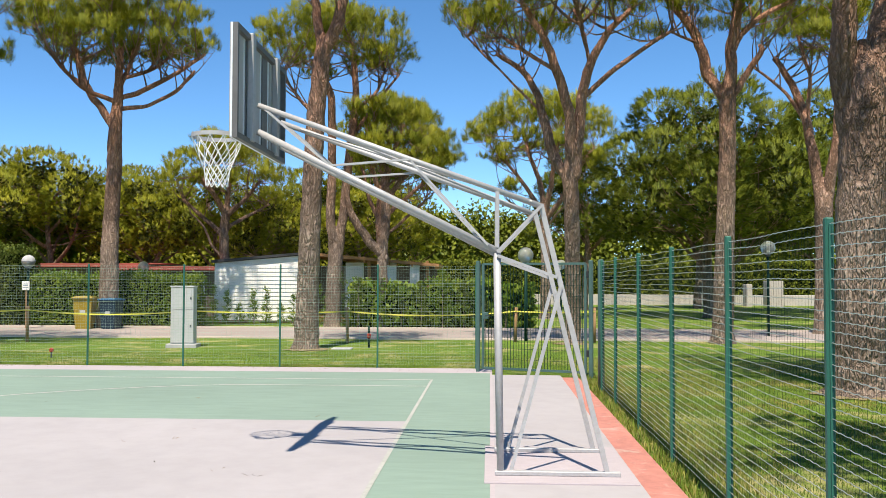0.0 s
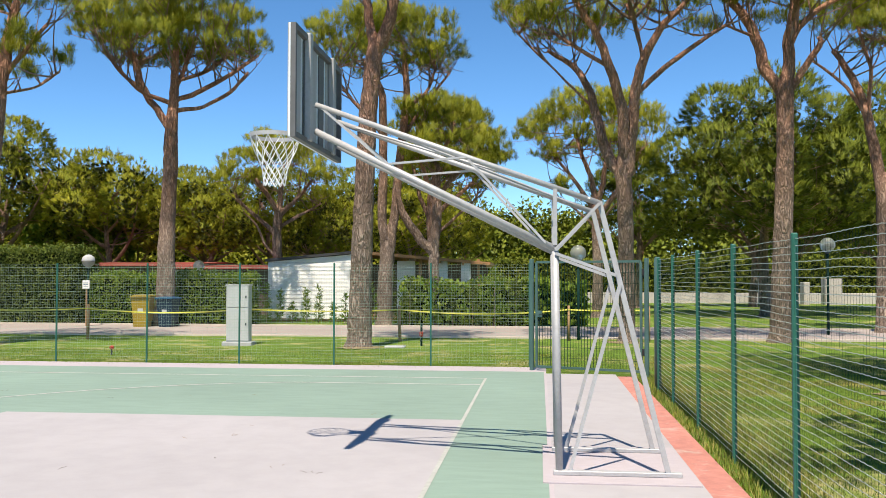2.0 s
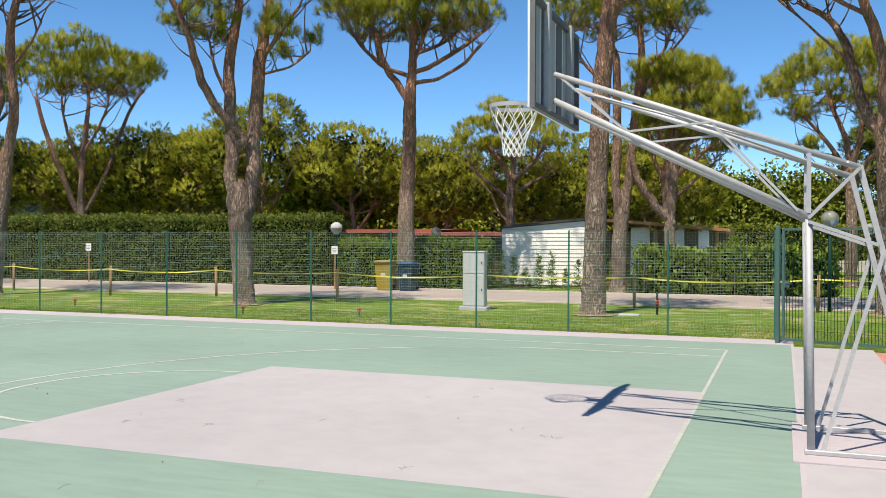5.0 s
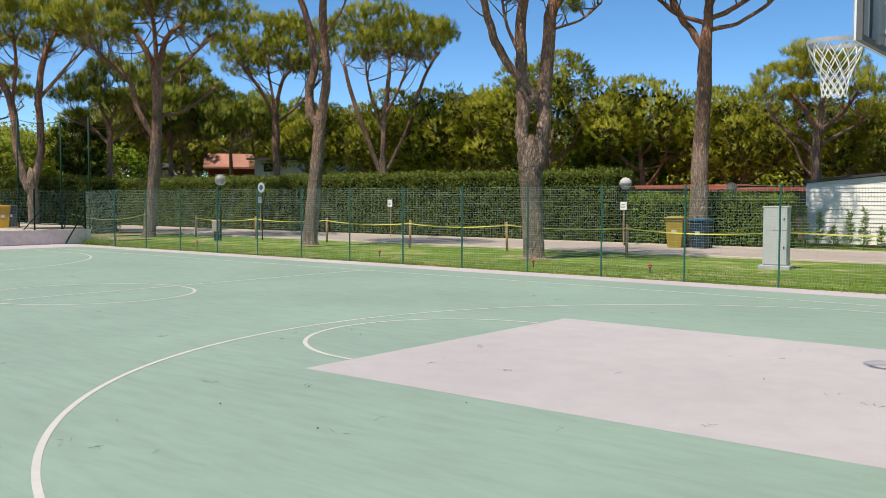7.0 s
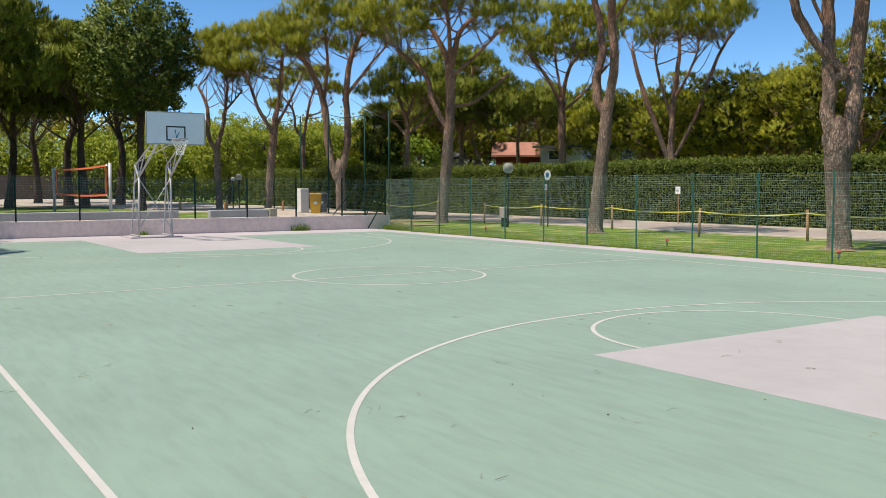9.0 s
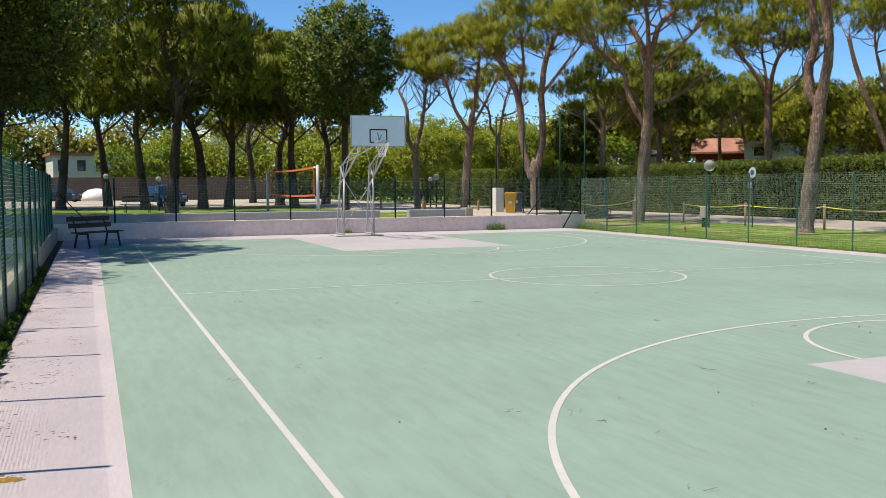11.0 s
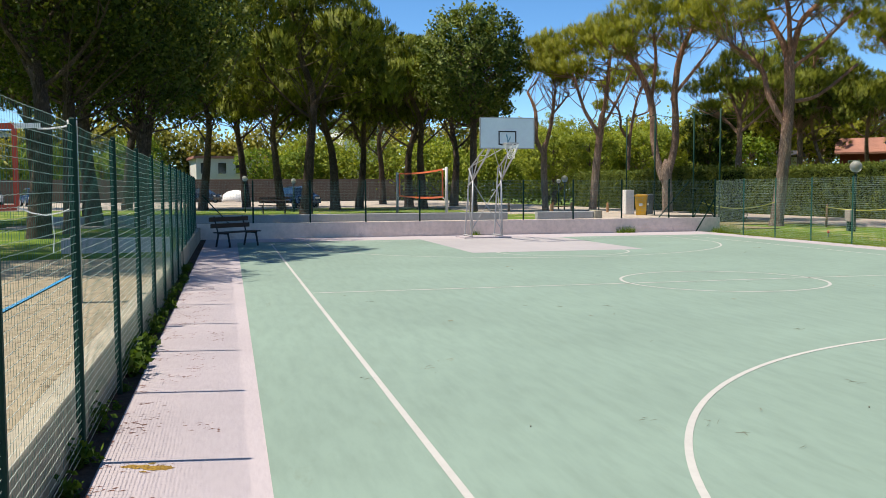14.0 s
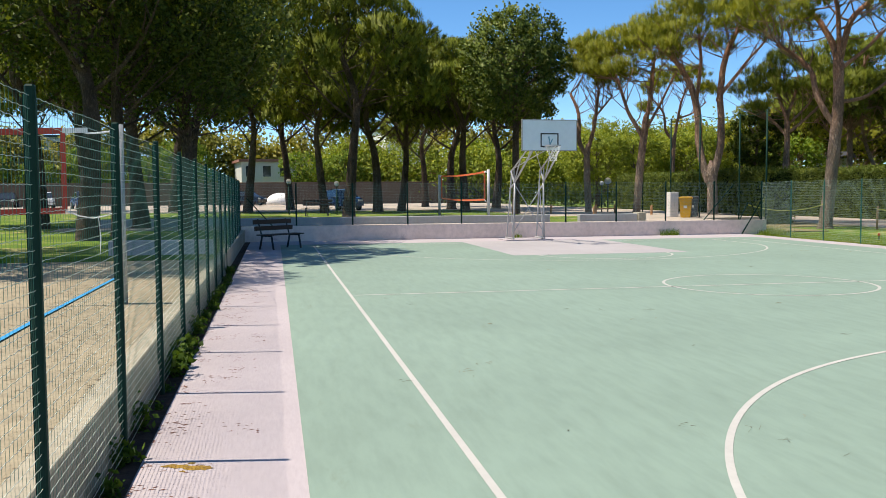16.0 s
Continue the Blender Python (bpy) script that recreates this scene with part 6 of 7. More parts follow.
# ---------------------------------------------------------------- cabins
def white_cabin():
    c = thing("mobile_cabin", "white clad holiday cabin with a dark roof edge and timber porch", "cabin", at=(-9.95, 27.0, 0))
    L = 3.45
    part("wall", Shape().box((0, 0.03, 0.25), (L, 5.0, 2.3)), CLAD, c)
    n = 14
    for i in range(n):
        z = 0.09 + i * 0.16
        w = part("plank", Shape().add([(0, -0.012, z), (L, -0.012, z), (L, 0.006, z + 0.155), (0, 0.006, z + 0.155), (0, 0.03, z), (L, 0.03, z), (L, 0.03, z + 0.155), (0, 0.03, z + 0.155)],
                 [(0, 1, 2, 3), (0, 4, 5, 1), (3, 2, 6, 7), (0, 3, 7, 4), (1, 5, 6, 2)]), CLAD, c)
    part("gable", Shape().add([(0, 0, 2.33), (L, 0, 2.33), (L, 0, 2.66), (0, 0, 2.36), (0, 0.04, 2.33), (L, 0.04, 2.33), (L, 0.04, 2.66), (0, 0.04, 2.36)], [(0, 1, 2, 3), (7, 6, 5, 4), (3, 2, 6, 7), (0, 3, 7, 4), (1, 5, 6, 2)]), CLAD, c)
    part("roof", Shape().add([(-0.1, -0.12, 2.37), (L + 0.05, -0.12, 2.69), (L + 0.05, 5.1, 2.69), (-0.1, 5.1, 2.37), (-0.1, -0.12, 2.47), (L + 0.05, -0.12, 2.79), (L + 0.05, 5.1, 2.79), (-0.1, 5.1, 2.47)], [(3, 2, 1, 0), (4, 5, 6, 7), (0, 1, 5, 4), (1, 2, 6, 5), (2, 3, 7, 6), (3, 0, 4, 7)]), ROOFD, c, "dark roof edge")
    part("skirt", Shape().box((0.1, 0.1, -0.1), (L - 0.1, 4.9, 0.25)), TIMBER, c, "timber skirting under the cabin")
    # porch to the right
    part("porch_roof", Shape().add([(L + 0.06, 0.3, 2.70), (L + 5.4, 1.6, 2.25), (L + 5.4, 5, 2.25), (L + 0.06, 5, 2.70), (L + 0.06, 0.3, 2.82), (L + 5.4, 1.6, 2.37), (L + 5.4, 5, 2.37), (L + 0.06, 5, 2.82)], [(3, 2, 1, 0), (4, 5, 6, 7), (0, 1, 5, 4), (1, 2, 6, 5), (2, 3, 7, 6), (3, 0, 4, 7)]), TIMBER, c, "timber porch roof")
    for i in range(6):
        x = L + 0.5 + i * 0.95
        part("rafter", Shape().bar((x, 0.4 + 0.24 * i, 2.62 - 0.08 * i), (x, 4.9, 2.62 - 0.08 * i), 0.06, 0.12), TIMBER, c)
    for x, y in ((L + 0.25, 0.7), (L + 2.55, 1.3), (L + 4.9, 1.8)):
        part("porch_post", Shape().box((x - 0.06, y - 0.06, 0), (x + 0.06, y + 0.06, 2.5)), TIMBER, c)
    part("back_wall", Shape().box((L + 0.02, 3.4, 0.2), (L + 5.2, 3.6, 2.3)), BROWNW, c, "dark shaded back wall")
    for x, w in ((L + 1.55, 0.75), (L + 3.2, 0.45), (L + 4.2, 0.4)):
        part("screen_panel", Shape().box((x, 1.5, 0.5), (x + w, 1.54, 2.42), 0.005), CLAD, c, "white privacy screen")
    part("deck", Shape().box((L + 0.02, 0.8, 0.0), (L + 5.2, 3.4, 0.24)), TIMBER, c)


white_cabin()


def low_cabin(x, y, w, d, h, turn, roofm, wallm, label, rise=0.45, sill=0.45, head=0.86):
    c = thing("cabin", label, "cabin", "cabins", at=(x, y, 0), turn=turn)
    part("wall", Shape().box((0, 0, 0), (w, d, h)), wallm, c)
    part("roof", Shape().add([(-0.4, -0.5, h), (w + 0.4, -0.5, h - 0.02), (w + 0.4, d / 2, h + rise), (-0.4, d / 2, h + rise), (-0.4, d + 0.4, h), (w + 0.4, d + 0.4, h)], [(0, 1, 2, 3), (3, 2, 5, 4), (0, 3, 4), (1, 5, 2)]), roofm, c)
    part("fascia", Shape().box((-0.42, -0.54, h - 0.14), (w + 0.42, -0.50, h + 0.02)), roofm, c)
    n = max(2, int(w / 2))
    for i in range(n):
        x0 = w * (i + 0.25) / n
        wd = part("window", Shape().box((x0, -0.03, h * sill), (x0 + 0.9, 0.02, h * head)), CLAD, c, "white framed window")
        part("pane", Shape().box((x0 + 0.07, -0.036, h * sill + 0.07), (x0 + 0.83, -0.03, h * head - 0.07)), DGLASS, wd)


low_cabin(-20.0, 32.5, 5.2, 4, 2.4, -3, REDROOF, BROWNW, "low dark cabin with a red-brown roof", 0.08)
low_cabin(-15.2, 31.8, 4.0, 4, 2.25, -4, REDROOF, BROWNW, "low dark cabin with a red-brown roof", 0.08)
low_cabin(-63.2, 39.4, 4.6, 4, 4.45, 51, TILE, REDW, "red timber house with a terracotta roof", 1.25)
low_cabin(-50.0, 33.5, 7.0, 4, 4.6, 35, ROOFD, PLASTER, "white plastered holiday house", 0.15, 0.78, 0.94)
low_cabin(-44.5, 31.6, 5.0, 4, 4.4, 42, ROOFD, PLASTER, "white plastered holiday house", 0.15, 0.78, 0.94)
low_cabin(-62.6, 31.6, 2.6, 3, 4.1, 45, ROOFD, PLASTER, "pale house with green shutters behind the hedge")


# young conifers in front of the cabin
def shrub(x, y, h, w, seed, material, label):
    t = thing("shrub", label, "shrub", "shrubs", at=(x, y, 0))
    r = np.random.default_rng(seed)
    part("stem", Shape().tube([(0, 0, -0.05), (0.02, 0, h * 0.9)], [0.02, 0.006], 6), BARK, t)
    n = int(38 * h)
    z = r.uniform(0.05, 1, n)
    a = r.uniform(0, 6.28, n)
    q = w * (1.02 - z) ** 0.7 * r.uniform(0.3, 1, n)
    P = np.stack([q * np.cos(a), q * np.sin(a), z * h], 1)
    D = np.stack([np.cos(a), np.sin(a), 0.6 + 0 * a], 1)
    part("foliage", needles("foliage", P, D, material, 10, 0.14, 0.03, 0.5, r), None, t)


for i in range(7):
    shrub(-9.6 + i * 0.52, 25.7 + 0.2 * math.sin(i * 3), 1.15 + 0.4 * math.sin(i * 1.9 + 1), 0.2, 300 + i, LEAFB, "young thin conifer in front of the cabin")
for i in range(10):
    shrub(-5.2 + i * 0.75, 23.75 + 0.25 * math.sin(i * 2.1), 1.5 + 0.55 * math.sin(i * 1.3), 0.42, 320 + i, LEAFB if i % 3 == 0 else HEDGEL, "young loose evergreen shrub beside the lane")


# ---------------------------------------------------------------- bench, beach nets, tall net posts
def bench(x, y, z, turn):
    b = thing("bench", "dark stained slatted wooden bench on metal legs", "bench", "benches", at=(x, y, z), turn=turn)
    for k in range(3):
        yy = 0.0 + k * 0.15
        part("seat_slat", Shape().box((-0.8, yy - 0.06, 0.42), (0.8, yy + 0.06, 0.455), 0.006), DWOOD, b)
    for k in range(2):
        z0 = 0.56 + k * 0.19
        part("back_slat", Shape().box((-0.8, 0.42 + 0.06 * k, z0), (0.8, 0.45 + 0.06 * k, z0 + 0.13), 0.006), DWOOD, b)
    for sx in (-0.58, 0.58):
        part("leg", Shape().bar((sx, -0.04, 0.42), (sx, -0.12, 0), 0.04), BLACK, b)
        part("leg", Shape().bar((sx, 0.34, 0.42), (sx, 0.45, 0), 0.04), BLACK, b)
        part("seat_bracket", Shape().bar((sx, -0.06, 0.40), (sx, 0.38, 0.40), 0.035), BLACK, b)
        part("back_bracket", Shape().bar((sx, 0.36, 0.40), (sx, 0.52, 0.9), 0.03), BLACK, b)


bench(-26.85, -8.33, 0, 135)
bench(-47.9, -6.4, 0.43, 80)


def beach_net(p, q, z0, z1, band, label, posts=(True, True), zg=0.3):
    n = thing("beach_net", label, "volleyball net", "nets")
    p, q = Vector((*p, 0)), Vector((*q, 0))
    d = (q - p).normalized()
    for on, at in zip(posts, (p - d * 0.65, q + d * 0.65)):
        if on:
            part("post", Shape().tube([(at.x, at.y, zg - 0.1), (at.x, at.y, z1 + 0.08)], 0.06, 14), STEEL, n, "", True)
    up = Vector((0, 0, 1))

    def ribbon(a, b, h):
        s = Shape()
        m = 12
        vs = []
        for i in range(m + 1):
            t = i / m
            c = a.lerp(b, t) - up * 0.06 * 4 * t * (1 - t)
            vs += [c - up * h / 2, c + up * h / 2]
        return s.add(vs, [(2 * i, 2 * i + 2, 2 * i + 3, 2 * i + 1) for i in range(m)])
    for z in (z0, z1):
        part("band", ribbon(p + up * z, q + up * z, 0.075), band, n)
    for e in (p, q):
        part("band", Shape().bar(e + up * z0, e + up * z1, 0.012, 0.06), band, n)
    for e, at in ((p, p - d * 0.65), (q, q + d * 0.65)):
        part("rope", Shape().bar(e + up * z1, e.lerp(at, 0.45) + up * (z1 + 0.01), 0.02, 0.06), ROPE, n, "flat white lashing")
        part("rope", Shape().tube([e.lerp(at, t) + up * (z1 + 0.02 - 0.05 * math.sin(math.pi * t)) for t in (0.4, 0.6, 0.8, 1.0)], 0.012, 6), ROPE, n)
        part("rope", Shape().tube([e.lerp(at, t) + up * (z0 - 0.1 * math.sin(math.pi * t)) for t in (0.0, 0.25, 0.5, 0.75, 1.0)], 0.009, 6), ROPE, n)
        part("rope", Shape().tube([e.lerp(at, 0.6) + up * (z0 - 0.09), e.lerp(at, 0.63) + up * (z0 - 0.35), e.lerp(at, 0.61) + up * (z0 - 0.55)], 0.006, 5), ROPE, n, "loose hanging rope end")
    cords = Shape()
    L = (q - p).length
    for i in range(1, int(L / 0.1)):
        a = p + d * (i * 0.1)
        cords.tube([a + up * z0, a + up * z1], 0.0015, 3, cap=False)
    for j in range(1, 10):
        z = z0 + (z1 - z0) * j / 10
        cords.tube([p + up * z, q + up * z], 0.0015, 3, cap=False)
    part("netting", cords, DARKP, n, "thin dark netting")


beach_net((-11.06, -11.13), (-11.06, -19.5), 1.48, 2.45, REDBAND, "beach volleyball net with red bands on silver posts")
beach_net((-34.85, -0.27), (-44.0, -0.33), 1.36, 2.47, ORANGE, "beach volleyball net with orange bands on silver posts", zg=0.45)
tape = Shape().strip([(4, -11.15), (-2, -11.16), (-6, -11.13), (-10, -11.17), (-14.7, -11.15)], 0.06, 0.325)
solid("court_tape", tape, BLUET, "blue boundary tape lying on the sand", "tape")


def tall_posts():
    P = [(-31.2, 9.97, 0.0, 4.75), (-33.4, 10.05, 0.4, 4.75), (-36.8, 10.0, 0.43, 5.0), (-40.0, 10.1, 0.43, 5.1), (-45.7, 11.1, 0.43, 5.3)]
    for x, y, z, h in P:
        solid("net_post", Shape().tube([(x, y, z - 0.1), (x, y, h)], 0.034, 10), FENCEG, "tall dark green steel net post", "post", "net posts", smooth=True)
    for (x0, y0, _, h0), (x1, y1, _, h1) in zip(P, P[1:]):
        pts = [(x0 + (x1 - x0) * t, y0 + (y1 - y0) * t, h0 - 0.03 + (h1 - h0) * t - 0.25 * 4 * t * (1 - t) * 0.5) for t in [i / 10 for i in range(11)]]
        solid("net_cable", Shape().tube(pts, 0.012, 5), FENCEG, "slack green cable between net posts", "cable", "net cables")
    solid("stay", Shape().bar((-34.3, 11.05, 1.15), (-34.4, 11.9, 0.0), 0.035), FENCEG, "slanting steel stay that carries yellow tape", "stay")
    solid("stay", Shape().bar((-34.3, 10.95, 1.15), (-34.2, 10.3, 0.0), 0.035), FENCEG, "slanting steel stay that carries yellow tape", "stay")
    solid("stay", Shape().bar((-31.2, 9.93, 1.5), (-31.05, 8.9, 0.0), 0.035), FENCEG, "slanting steel stay of the corner post", "stay")
    solid("stay", Shape().bar((-31.2, -9.55, 1.5), (-31.25, -8.3, 0.1), 0.035), FENCEG, "slanting steel stay of the corner post", "stay")
    solid("stay", Shape().bar((-33.4, 9.8, 1.9), (-33.6, 8.6, 0.45), 0.035), FENCEG, "slanting steel stay of a net post", "stay")


tall_posts()


def path_posts():
    P = [(-39.6, 6.1), (-44.6, 8.0), (-45.3, 9.36), (-42.3, 10.13), (-46.6, 6.2)]
    for i, (x, y) in enumerate(P):
        lean = 0.02 * math.sin(i * 2.3)
        solid("wooden_post", Shape().tube([(x, y, 0.40), (x + lean, y, 0.86), (x + lean, y + lean, 0.95)], [0.065, 0.06, 0.045], 9, wobble=0.08, seed=i), TIMBER, "short round timber post beside the gravel path", "post", "timber posts")
    a, b = P[1], P[2]
    solid("wooden_rail", Shape().tube([(a[0], a[1], 0.72), (b[0], b[1], 0.74)], 0.035, 8), TIMBER, "round timber rail between two short posts", "rail")


path_posts()
solid("sandy_path", Shape().box((-60, 12.6, -0.3), (-36.4, 14.35, 0.012)).box((-60, 16.05, -0.3), (-39.5, 17.7, 0.012)).box((-36.4, 10.3, -0.3), (-32.3, 13.4, 0.012)).box((-39.0, 14.35, -0.3), (-36.4, 17.7, 0.012)), SANDY, "pale trodden sandy path beside the lawn", "path", kind="structure")


# ---------------------------------------------------------------- park: wall, cars, houses
solid("boundary_wall", Shape().box((-98.4, -70, 0.2), (-98, 16, 2.85), 0.02), BROWNW, "long brown boundary wall of the parking yard", "wall", kind="structure")


def car(x, y, z, turn, paint, label):
    c = thing("car", label, "car", "cars", at=(x, y, z), turn=turn)
    side = [(-2.0, 0.32), (-2.05, 0.62), (-1.9, 0.86), (-1.0, 0.95), (1.1, 0.95), (1.85, 0.84), (2.02, 0.60), (2.0, 0.32)]
    s = Shape()
    vs = [(a, w * (0.93 if h > 0.8 else 1.0), h) for w in (-0.85, 0.85) for a, h in side]
    n = len(side)
    s.add(vs, [tuple(range(n)), tuple(range(2 * n - 1, n - 1, -1))] + [(i, i + n, (i + 1) % n + n, (i + 1) % n) for i in range(n)])
    part("body", s, paint, c)
    top = [(-1.55, 0.94), (-1.1, 1.38), (-0.2, 1.46), (0.55, 1.40), (1.25, 0.94)]
    g = Shape()
    vs = [(a, w * (0.80 if h < 1 else 0.64), h) for w in (-1, 1) for a, h in top]
    n = len(top)
    g.add(vs, [tuple(range(n)), tuple(range(2 * n - 1, n - 1, -1))] + [(i, i + n, (i + 1) % n + n, (i + 1) % n) for i in range(n)])
    part("window_band", g, DGLASS, c, "dark car windows")
    part("roof_panel", Shape().add([(a, w, h + 0.012) for w in (-0.63, 0.63) for a, h in top[1:4]], [(0, 1, 4, 3), (1, 2, 5, 4)]), paint, c)
    for a in (-1.25, 1.28):
        for w in (-0.78, 0.78):
            wh = part("wheel", Shape().tube([(a, w - 0.1, 0.31), (a, w + 0.1, 0.31)], 0.31, 20), RUBBER, c)
            part("rim", Shape().tube([(a, w - 0.11, 0.31), (a, w + 0.11, 0.31)], 0.19, 14), STEEL, wh)
    for w in (-0.6, 0.6):
        part("headlight", Shape().box((1.93, w - 0.16, 0.62), (2.03, w + 0.16, 0.76), 0.02), CARWHITE, c, "pale headlight")


car(-63.5, -4.0, 0.45, 20, CARBLUE, "dark blue parked car in the shade")
car(-92, -11.5, 0.45, 60, CARBLACK, "black parked car by the wall")
car(-78, -24, 0.45, 20, CARBLUE, "dark blue parked car among the trees")
car(-88, -29.5, 0.45, 10, CARWHITE, "white parked car among the trees")
car(-93, -34, 0.45, 10, CARBLACK, "black parked car among the trees")
tarp = Shape().lathe([(1.5, 0), (1.5, 0.4), (1.3, 0.8), (0.85, 1.1), (0.25, 1.25)], 14, (-95.5, -8.0, 0.45))
solid("covered_boat", tarp, CLAD, "rounded white cover over a parked trailer", "cover", smooth=True)


def block(x, y, z, w, d, h, storeys, cols, wall, label, turn=0, roof=ROOFD):
    b = thing("apartment_building", label, "building", "buildings", at=(x, y, z), turn=turn)
    part("wall", Shape().box((0, -w / 2, 0), (-d, w / 2, h)), wall, b)
    part("roof", Shape().box((0.3, -w / 2 - 0.3, h), (-d - 0.3, w / 2 + 0.3, h + 0.3)), roof, b)
    for i in range(storeys):
        for j in range(cols):
            y0 = -w / 2 + w * (j + 0.25) / cols
            z0 = h * (i + 0.3) / storeys
            wd = part("window", Shape().box((-0.02, y0, z0), (0.05, y0 + w / cols * 0.45, z0 + h / storeys * 0.5)), DGLASS, b)
            part("sill", Shape().box((0.0, y0 - 0.1, z0 - 0.1), (0.15, y0 + w / cols * 0.45 + 0.1, z0)), PLASTER, wd)


block(-109, -7.4, 0.4, 10, 8, 5.0, 2, 5, PLASTER, "white plastered house behind the boundary wall", 8, TILE)
block(-158, 16, 0.4, 10, 12, 12.5, 4, 4, PLASTER, "pale far apartment block with balconies", 6)
block(-104, 8.8, 0.4, 3.4, 4, 4.2, 1, 1, TIMBER, "ochre hut behind the boundary wall", 4)
block(-128, -40, 0.4, 16, 10, 9, 3, 5, PLASTER, "pale far house among the trees", 18)
solid("far_low_wall", Shape().box((-2, 58, -0.1), (60, 58.3, 0.72), 0.02), FARWALL, "long low white wall behind the trees", "wall", kind="structure")
for x, w, h in ((15.9, 0.6, 1.75), (20.1, 1.1, 1.75), (18.7, 0.4, 1.5)):
    solid("kiosk", Shape().box((x, 55, -0.1), (x + w, 56, h), 0.03), FARWALL, "small white kiosk near the far wall", "kiosk", "kiosks")


# ---------------------------------------------------------------- weeds, litter, grass
def weeds():
    r = np.random.default_rng(77)
    for i in range(26):
        x = -4.6 - i * 0.62 + r.uniform(-0.2, 0.2)
        k = r.uniform(0.32, 0.75) * (2.1 if -9.6 < x < -7.4 else 1.0)
        t = thing("weed", "leafy green weed at the foot of the plinth", "weed", "weeds", at=(x, -9.53 + r.uniform(-0.03, 0.04), -0.02))
        C = r.normal(0, 0.06, (9, 3)) * np.array([1.6, 0.7, 1.0]) * k + np.array([0, 0, 0.10 * k])
        part("foliage", leaves("foliage", C, WEED, 16, 0.066 * k, 0.05 * k, r), None, t)


weeds()


def litter():
    r = np.random.default_rng(5)
    spots = [(-5.92, -3.52), (-3.78, -3.95), (-4.68, -4.03), (-7.32, -1.35), (-4.34, -5.07), (-5.28, -5.77), (-7.19, -6.91), (-11.48, -4.64), (-3.29, -5.54), (-7.45, -6.9)]
    spots += [(r.uniform(-22, -1), r.uniform(-7.5, 6.5)) for _ in range(60)]
    spots += [(r.uniform(-5.2, -0.4), r.uniform(-2.2, 2.2)) for _ in range(9)]
    for x, y in spots:
        s = Shape()
        for _ in range(int(r.integers(1, 4))):
            a, l = r.normal(1.9, 0.8), r.uniform(0.04, 0.11)
            p = Vector((x + r.normal(0, 0.04), y + r.normal(0, 0.04), 0.006))
            q = p + Vector((math.cos(a) * l, math.sin(a) * l, r.uniform(0, 0.012)))
            m = (p + q) / 2 + Vector((r.normal(0, 0.012), r.normal(0, 0.012), 0.004))
            s.tube([p, m, q], [0.0011, 0.0015, 0.0007], 4)
        solid("pine_litter", s, TWIG if r.uniform() < 0.5 else DRYTWIG, "small dry pine twig lying on the court", "twig", "pine litter")
    for i in range(8):
        x, y, q = r.uniform(-9, -1.5), r.uniform(-7.5, 0), r.uniform(0.005, 0.009)
        solid("pine_seed", Shape().lathe([(0.001, 0), (q * 0.8, q * 0.3), (q, q * 0.8), (q * 0.6, q * 1.4), (0.001, q * 1.6)], 8, (x, y, 0.0005)), TWIG, "small dark seed lying on the court", "seed", "pine seeds", smooth=True)


litter()


def grass(name, label, x0, x1, y0, y1, n, h, w, seed, lean=0.35, z=-0.03, material=None, patchy=0.0):
    r = np.random.default_rng(seed)
    P = np.stack([r.uniform(x0, x1, n), r.uniform(y0, y1, n), np.full(n, z)], 1)
    if patchy:
        P = P[[noise.noise((a * 0.8, b * 0.8, seed)) > patchy for a, b, _ in P]]
        n = len(P)
    a = r.uniform(0, 6.28, n)
    D = np.stack([np.cos(a) * lean, np.sin(a) * lean, np.ones(n)], 1) + r.normal(0, 0.15, (n, 3))
    H = h * r.uniform(0.5, 1.3, (n, 1))
    S = np.stack([-np.sin(a), np.cos(a), 0 * a], 1) * w
    V = np.stack([P - S, P + S, P + D * H], 1)
    solid(name, fast_mesh(name, V.reshape(-1, 3), np.arange(n * 3).reshape(-1, 3), material or GRASSB), None, label, "grass", kind="stuff")


grass("long_grass", "long uncut grass along the wire fence", 2.56, 3.1, -7.5, 7.6, 6500, 0.09, 0.005, 1)
grass("long_grass", "long dry grass along the wire fence", 2.56, 3.2, -7.5, 7.6, 6500, 0.08, 0.005, 8, 0.5, -0.03, GRASSD)
grass("lawn_grass", "short mown grass blades", 3.0, 9.0, -3.0, 9.0, 55000, 0.036, 0.004, 2)
grass("lawn_grass", "short mown grass blades beside the court", -31.0, 2.6, 8.75, 12.5, 50000, 0.036, 0.005, 3)
grass("dry_grass", "straw-coloured dry grass in patches", 2.7, 9.0, -3.0, 12.0, 80000, 0.034, 0.005, 6, 0.6, -0.028, GRASSD, 0.03)
grass("dry_grass", "straw-coloured dry grass in patches", -20.0, 2.6, 8.8, 13.0, 40000, 0.03, 0.005, 7, 0.6, -0.028, GRASSD, 0.30)
grass("wall_weeds", "weeds at the foot of the end wall", -31.1, -30.9, 5.6, 6.3, 160, 0.24, 0.012, 14, 0.6, -0.01, LEAFB)
grass("wall_weeds", "weeds at the foot of the end wall", -31.1, -30.95, -0.1, 0.2, 60, 0.16, 0.012, 15, 0.6, -0.01, LEAFB)
grass("path_weeds", "tall weeds at the edge of the sandy path", -33.2, -31.0, 10.1, 11.6, 900, 0.26, 0.008, 16, 0.4, -0.02, None, 0.05)
grass("path_grass", "tufts of grass by the end wall", -31.0, -30.0, 9.5, 10.2, 600, 0.2, 0.008, 4)


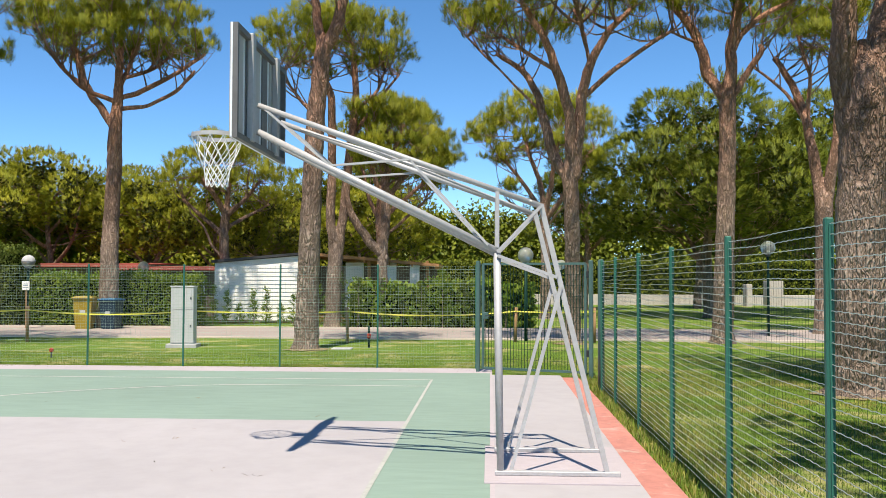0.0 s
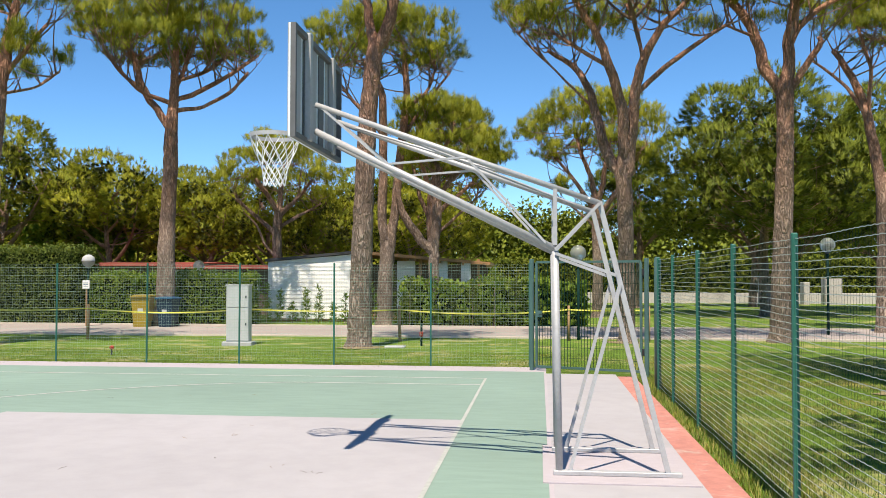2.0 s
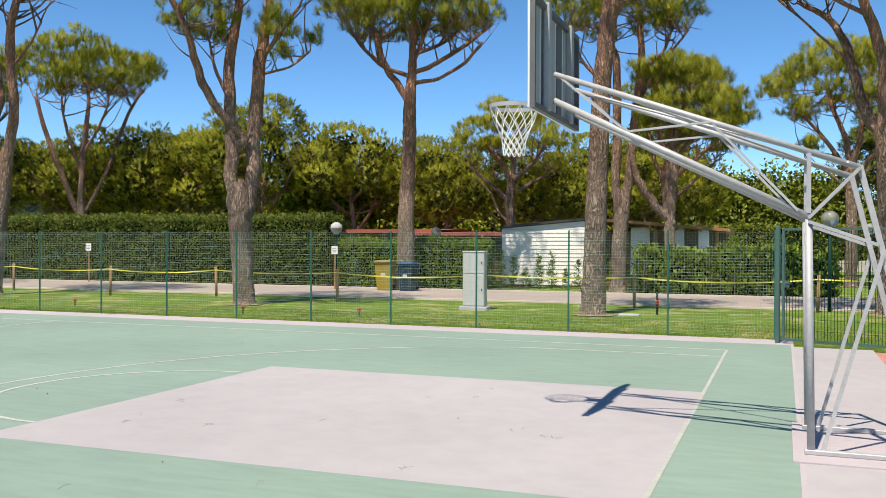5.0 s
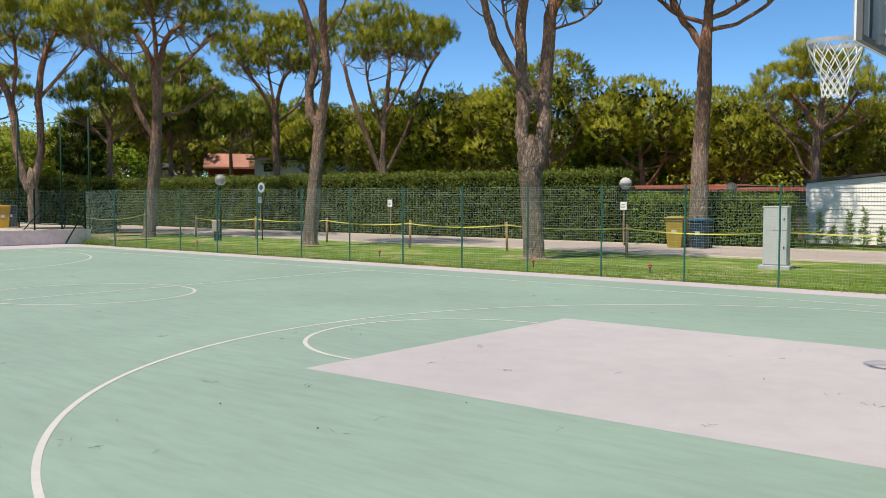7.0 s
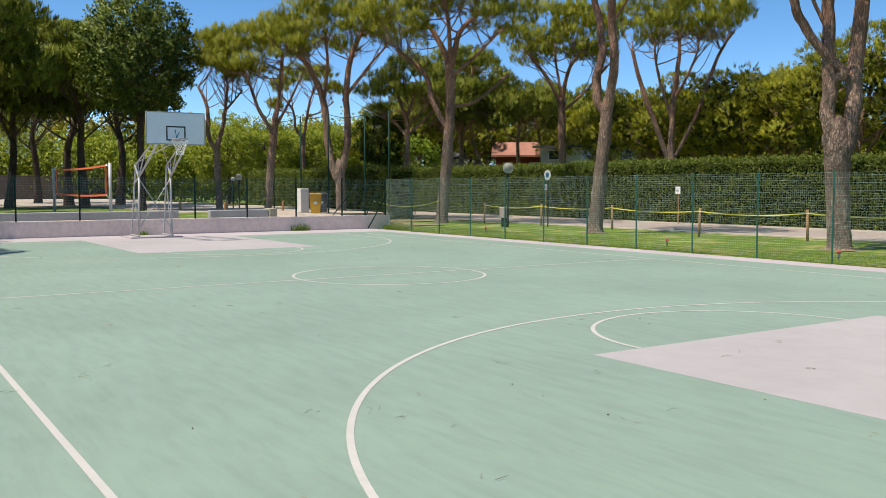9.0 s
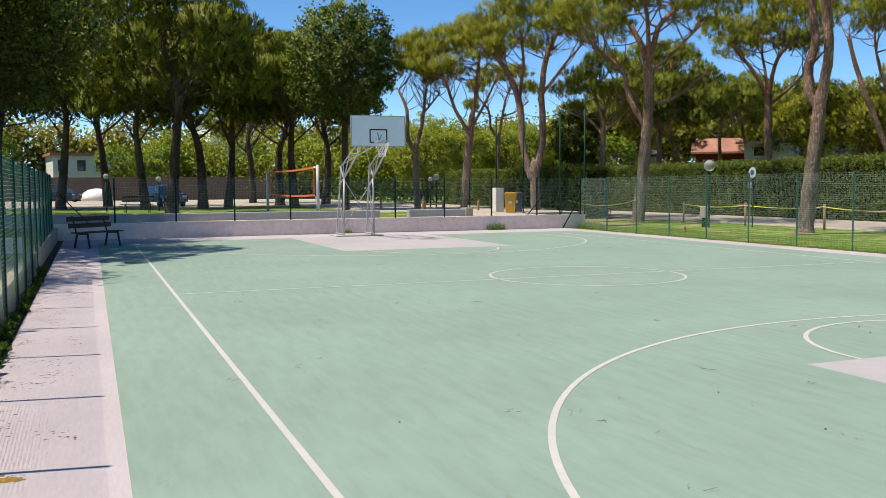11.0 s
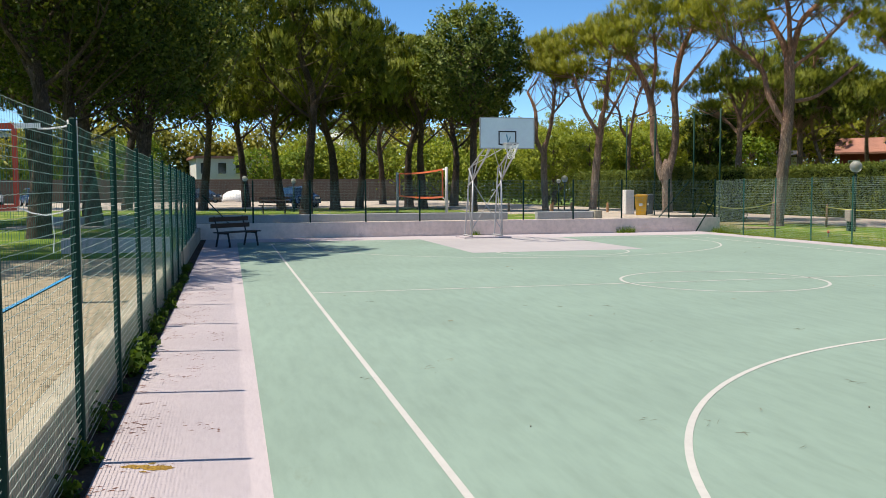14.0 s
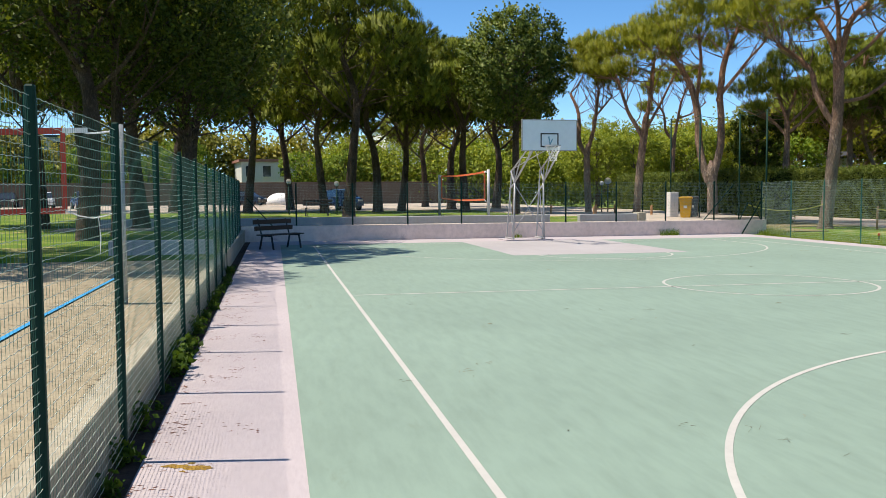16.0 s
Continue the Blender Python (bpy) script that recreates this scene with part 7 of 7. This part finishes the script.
def stain():
    s = Shape()
    r = np.random.default_rng(61)
    for cx, cy, q in ((-5.03, -9.27, 0.035), (-5.0, -9.2, 0.045), (-4.97, -9.12, 0.05), (-4.94, -9.05, 0.04), (-5.06, -9.14, 0.02), (-4.9, -9.18, 0.016)):
        ring = [(cx + q * r.uniform(0.6, 1.3) * math.cos(a), cy + q * 1.3 * r.uniform(0.6, 1.3) * math.sin(a), -0.0045 + 0.0006 * q * 20) for a in [2 * math.pi * i / 14 for i in range(14)]]
        s.add(ring, [tuple(range(14))])
    solid("stain", s, STAIN, "old yellow stain on the pink slab", "stain", kind="structure")


stain()


def crumbs(name, label, x0, x1, y0, y1, n, seed, z, material=None, size=0.6, even=1.8, spread=0.09):
    """Blown-in dirt, bark flakes and dry needles lying in drifts."""
    r = np.random.default_rng(seed)
    s = Shape()
    for _ in range(n // 9):
        cx, cy = r.uniform(x0, x1), y0 + (y1 - y0) * r.uniform(0, 1) ** even
        for _ in range(9):
            x, y = cx + r.normal(0, spread), min(max(cy + r.normal(0, spread * 1.3), y0), y1)
            a, l, w = r.normal(1.57, 0.5), r.uniform(0.008, 0.035) * size, r.uniform(0.003, 0.008) * size
            c, d = math.cos(a), math.sin(a)
            s.add([(x - c * l, y - d * l, z), (x + d * w, y - c * w, z + 0.0006), (x + c * l, y + d * l, z), (x - d * w, y + c * w, z + 0.002 * size)], [(0, 1, 2), (0, 2, 3)])
    solid(name, s, material or DIRT, label, "debris", kind="stuff")


crumbs("dirt_crumbs", "dry needles and bark crumbs on the pink slab", -16, 0.6, -9.44, -8.75, 1000, 71, -0.0045, None, 0.85, 1.8, 0.06)
crumbs("sand_clods", "dark clods and trodden bits on the sand", -18.4, 3.5, -19, -9.9, 8400, 73, 0.311, CLOD, 1.25, 1.0, 0.35)
crumbs("dirt_crumbs", "dry needles and crumbs along the court edge", -28, 2.2, 7.9, 8.7, 500, 72, -0.0035)


def bare_patch(x, y, r0, seed):
    """Dry trodden soil round the foot of a pine."""
    r = np.random.default_rng(seed)
    s = Shape()
    n = 28
    ring = [(x + r0 * k * math.cos(2 * math.pi * i / n), y + r0 * k * 0.9 * math.sin(2 * math.pi * i / n)) for i, k in enumerate(r.uniform(0.75, 1.2, n))]
    s.add([(x, y, 0.045)] + [(a, b, -0.012) for a, b in ring], [(0, 1 + i, 1 + (i + 1) % n) for i in range(n)])
    solid("bare_soil", s, SANDY, "dry bare soil round a tree foot", "soil", "bare soil patches", "structure", True)


for k, (x, y) in enumerate(((-3.55, 13.7), (-13.44, 13.4), (-23.74, 14.3), (6.52, 5.6), (3.23, 16.3))):
    bare_patch(x, y, 0.55 if k != 3 else 0.66, 400 + k)
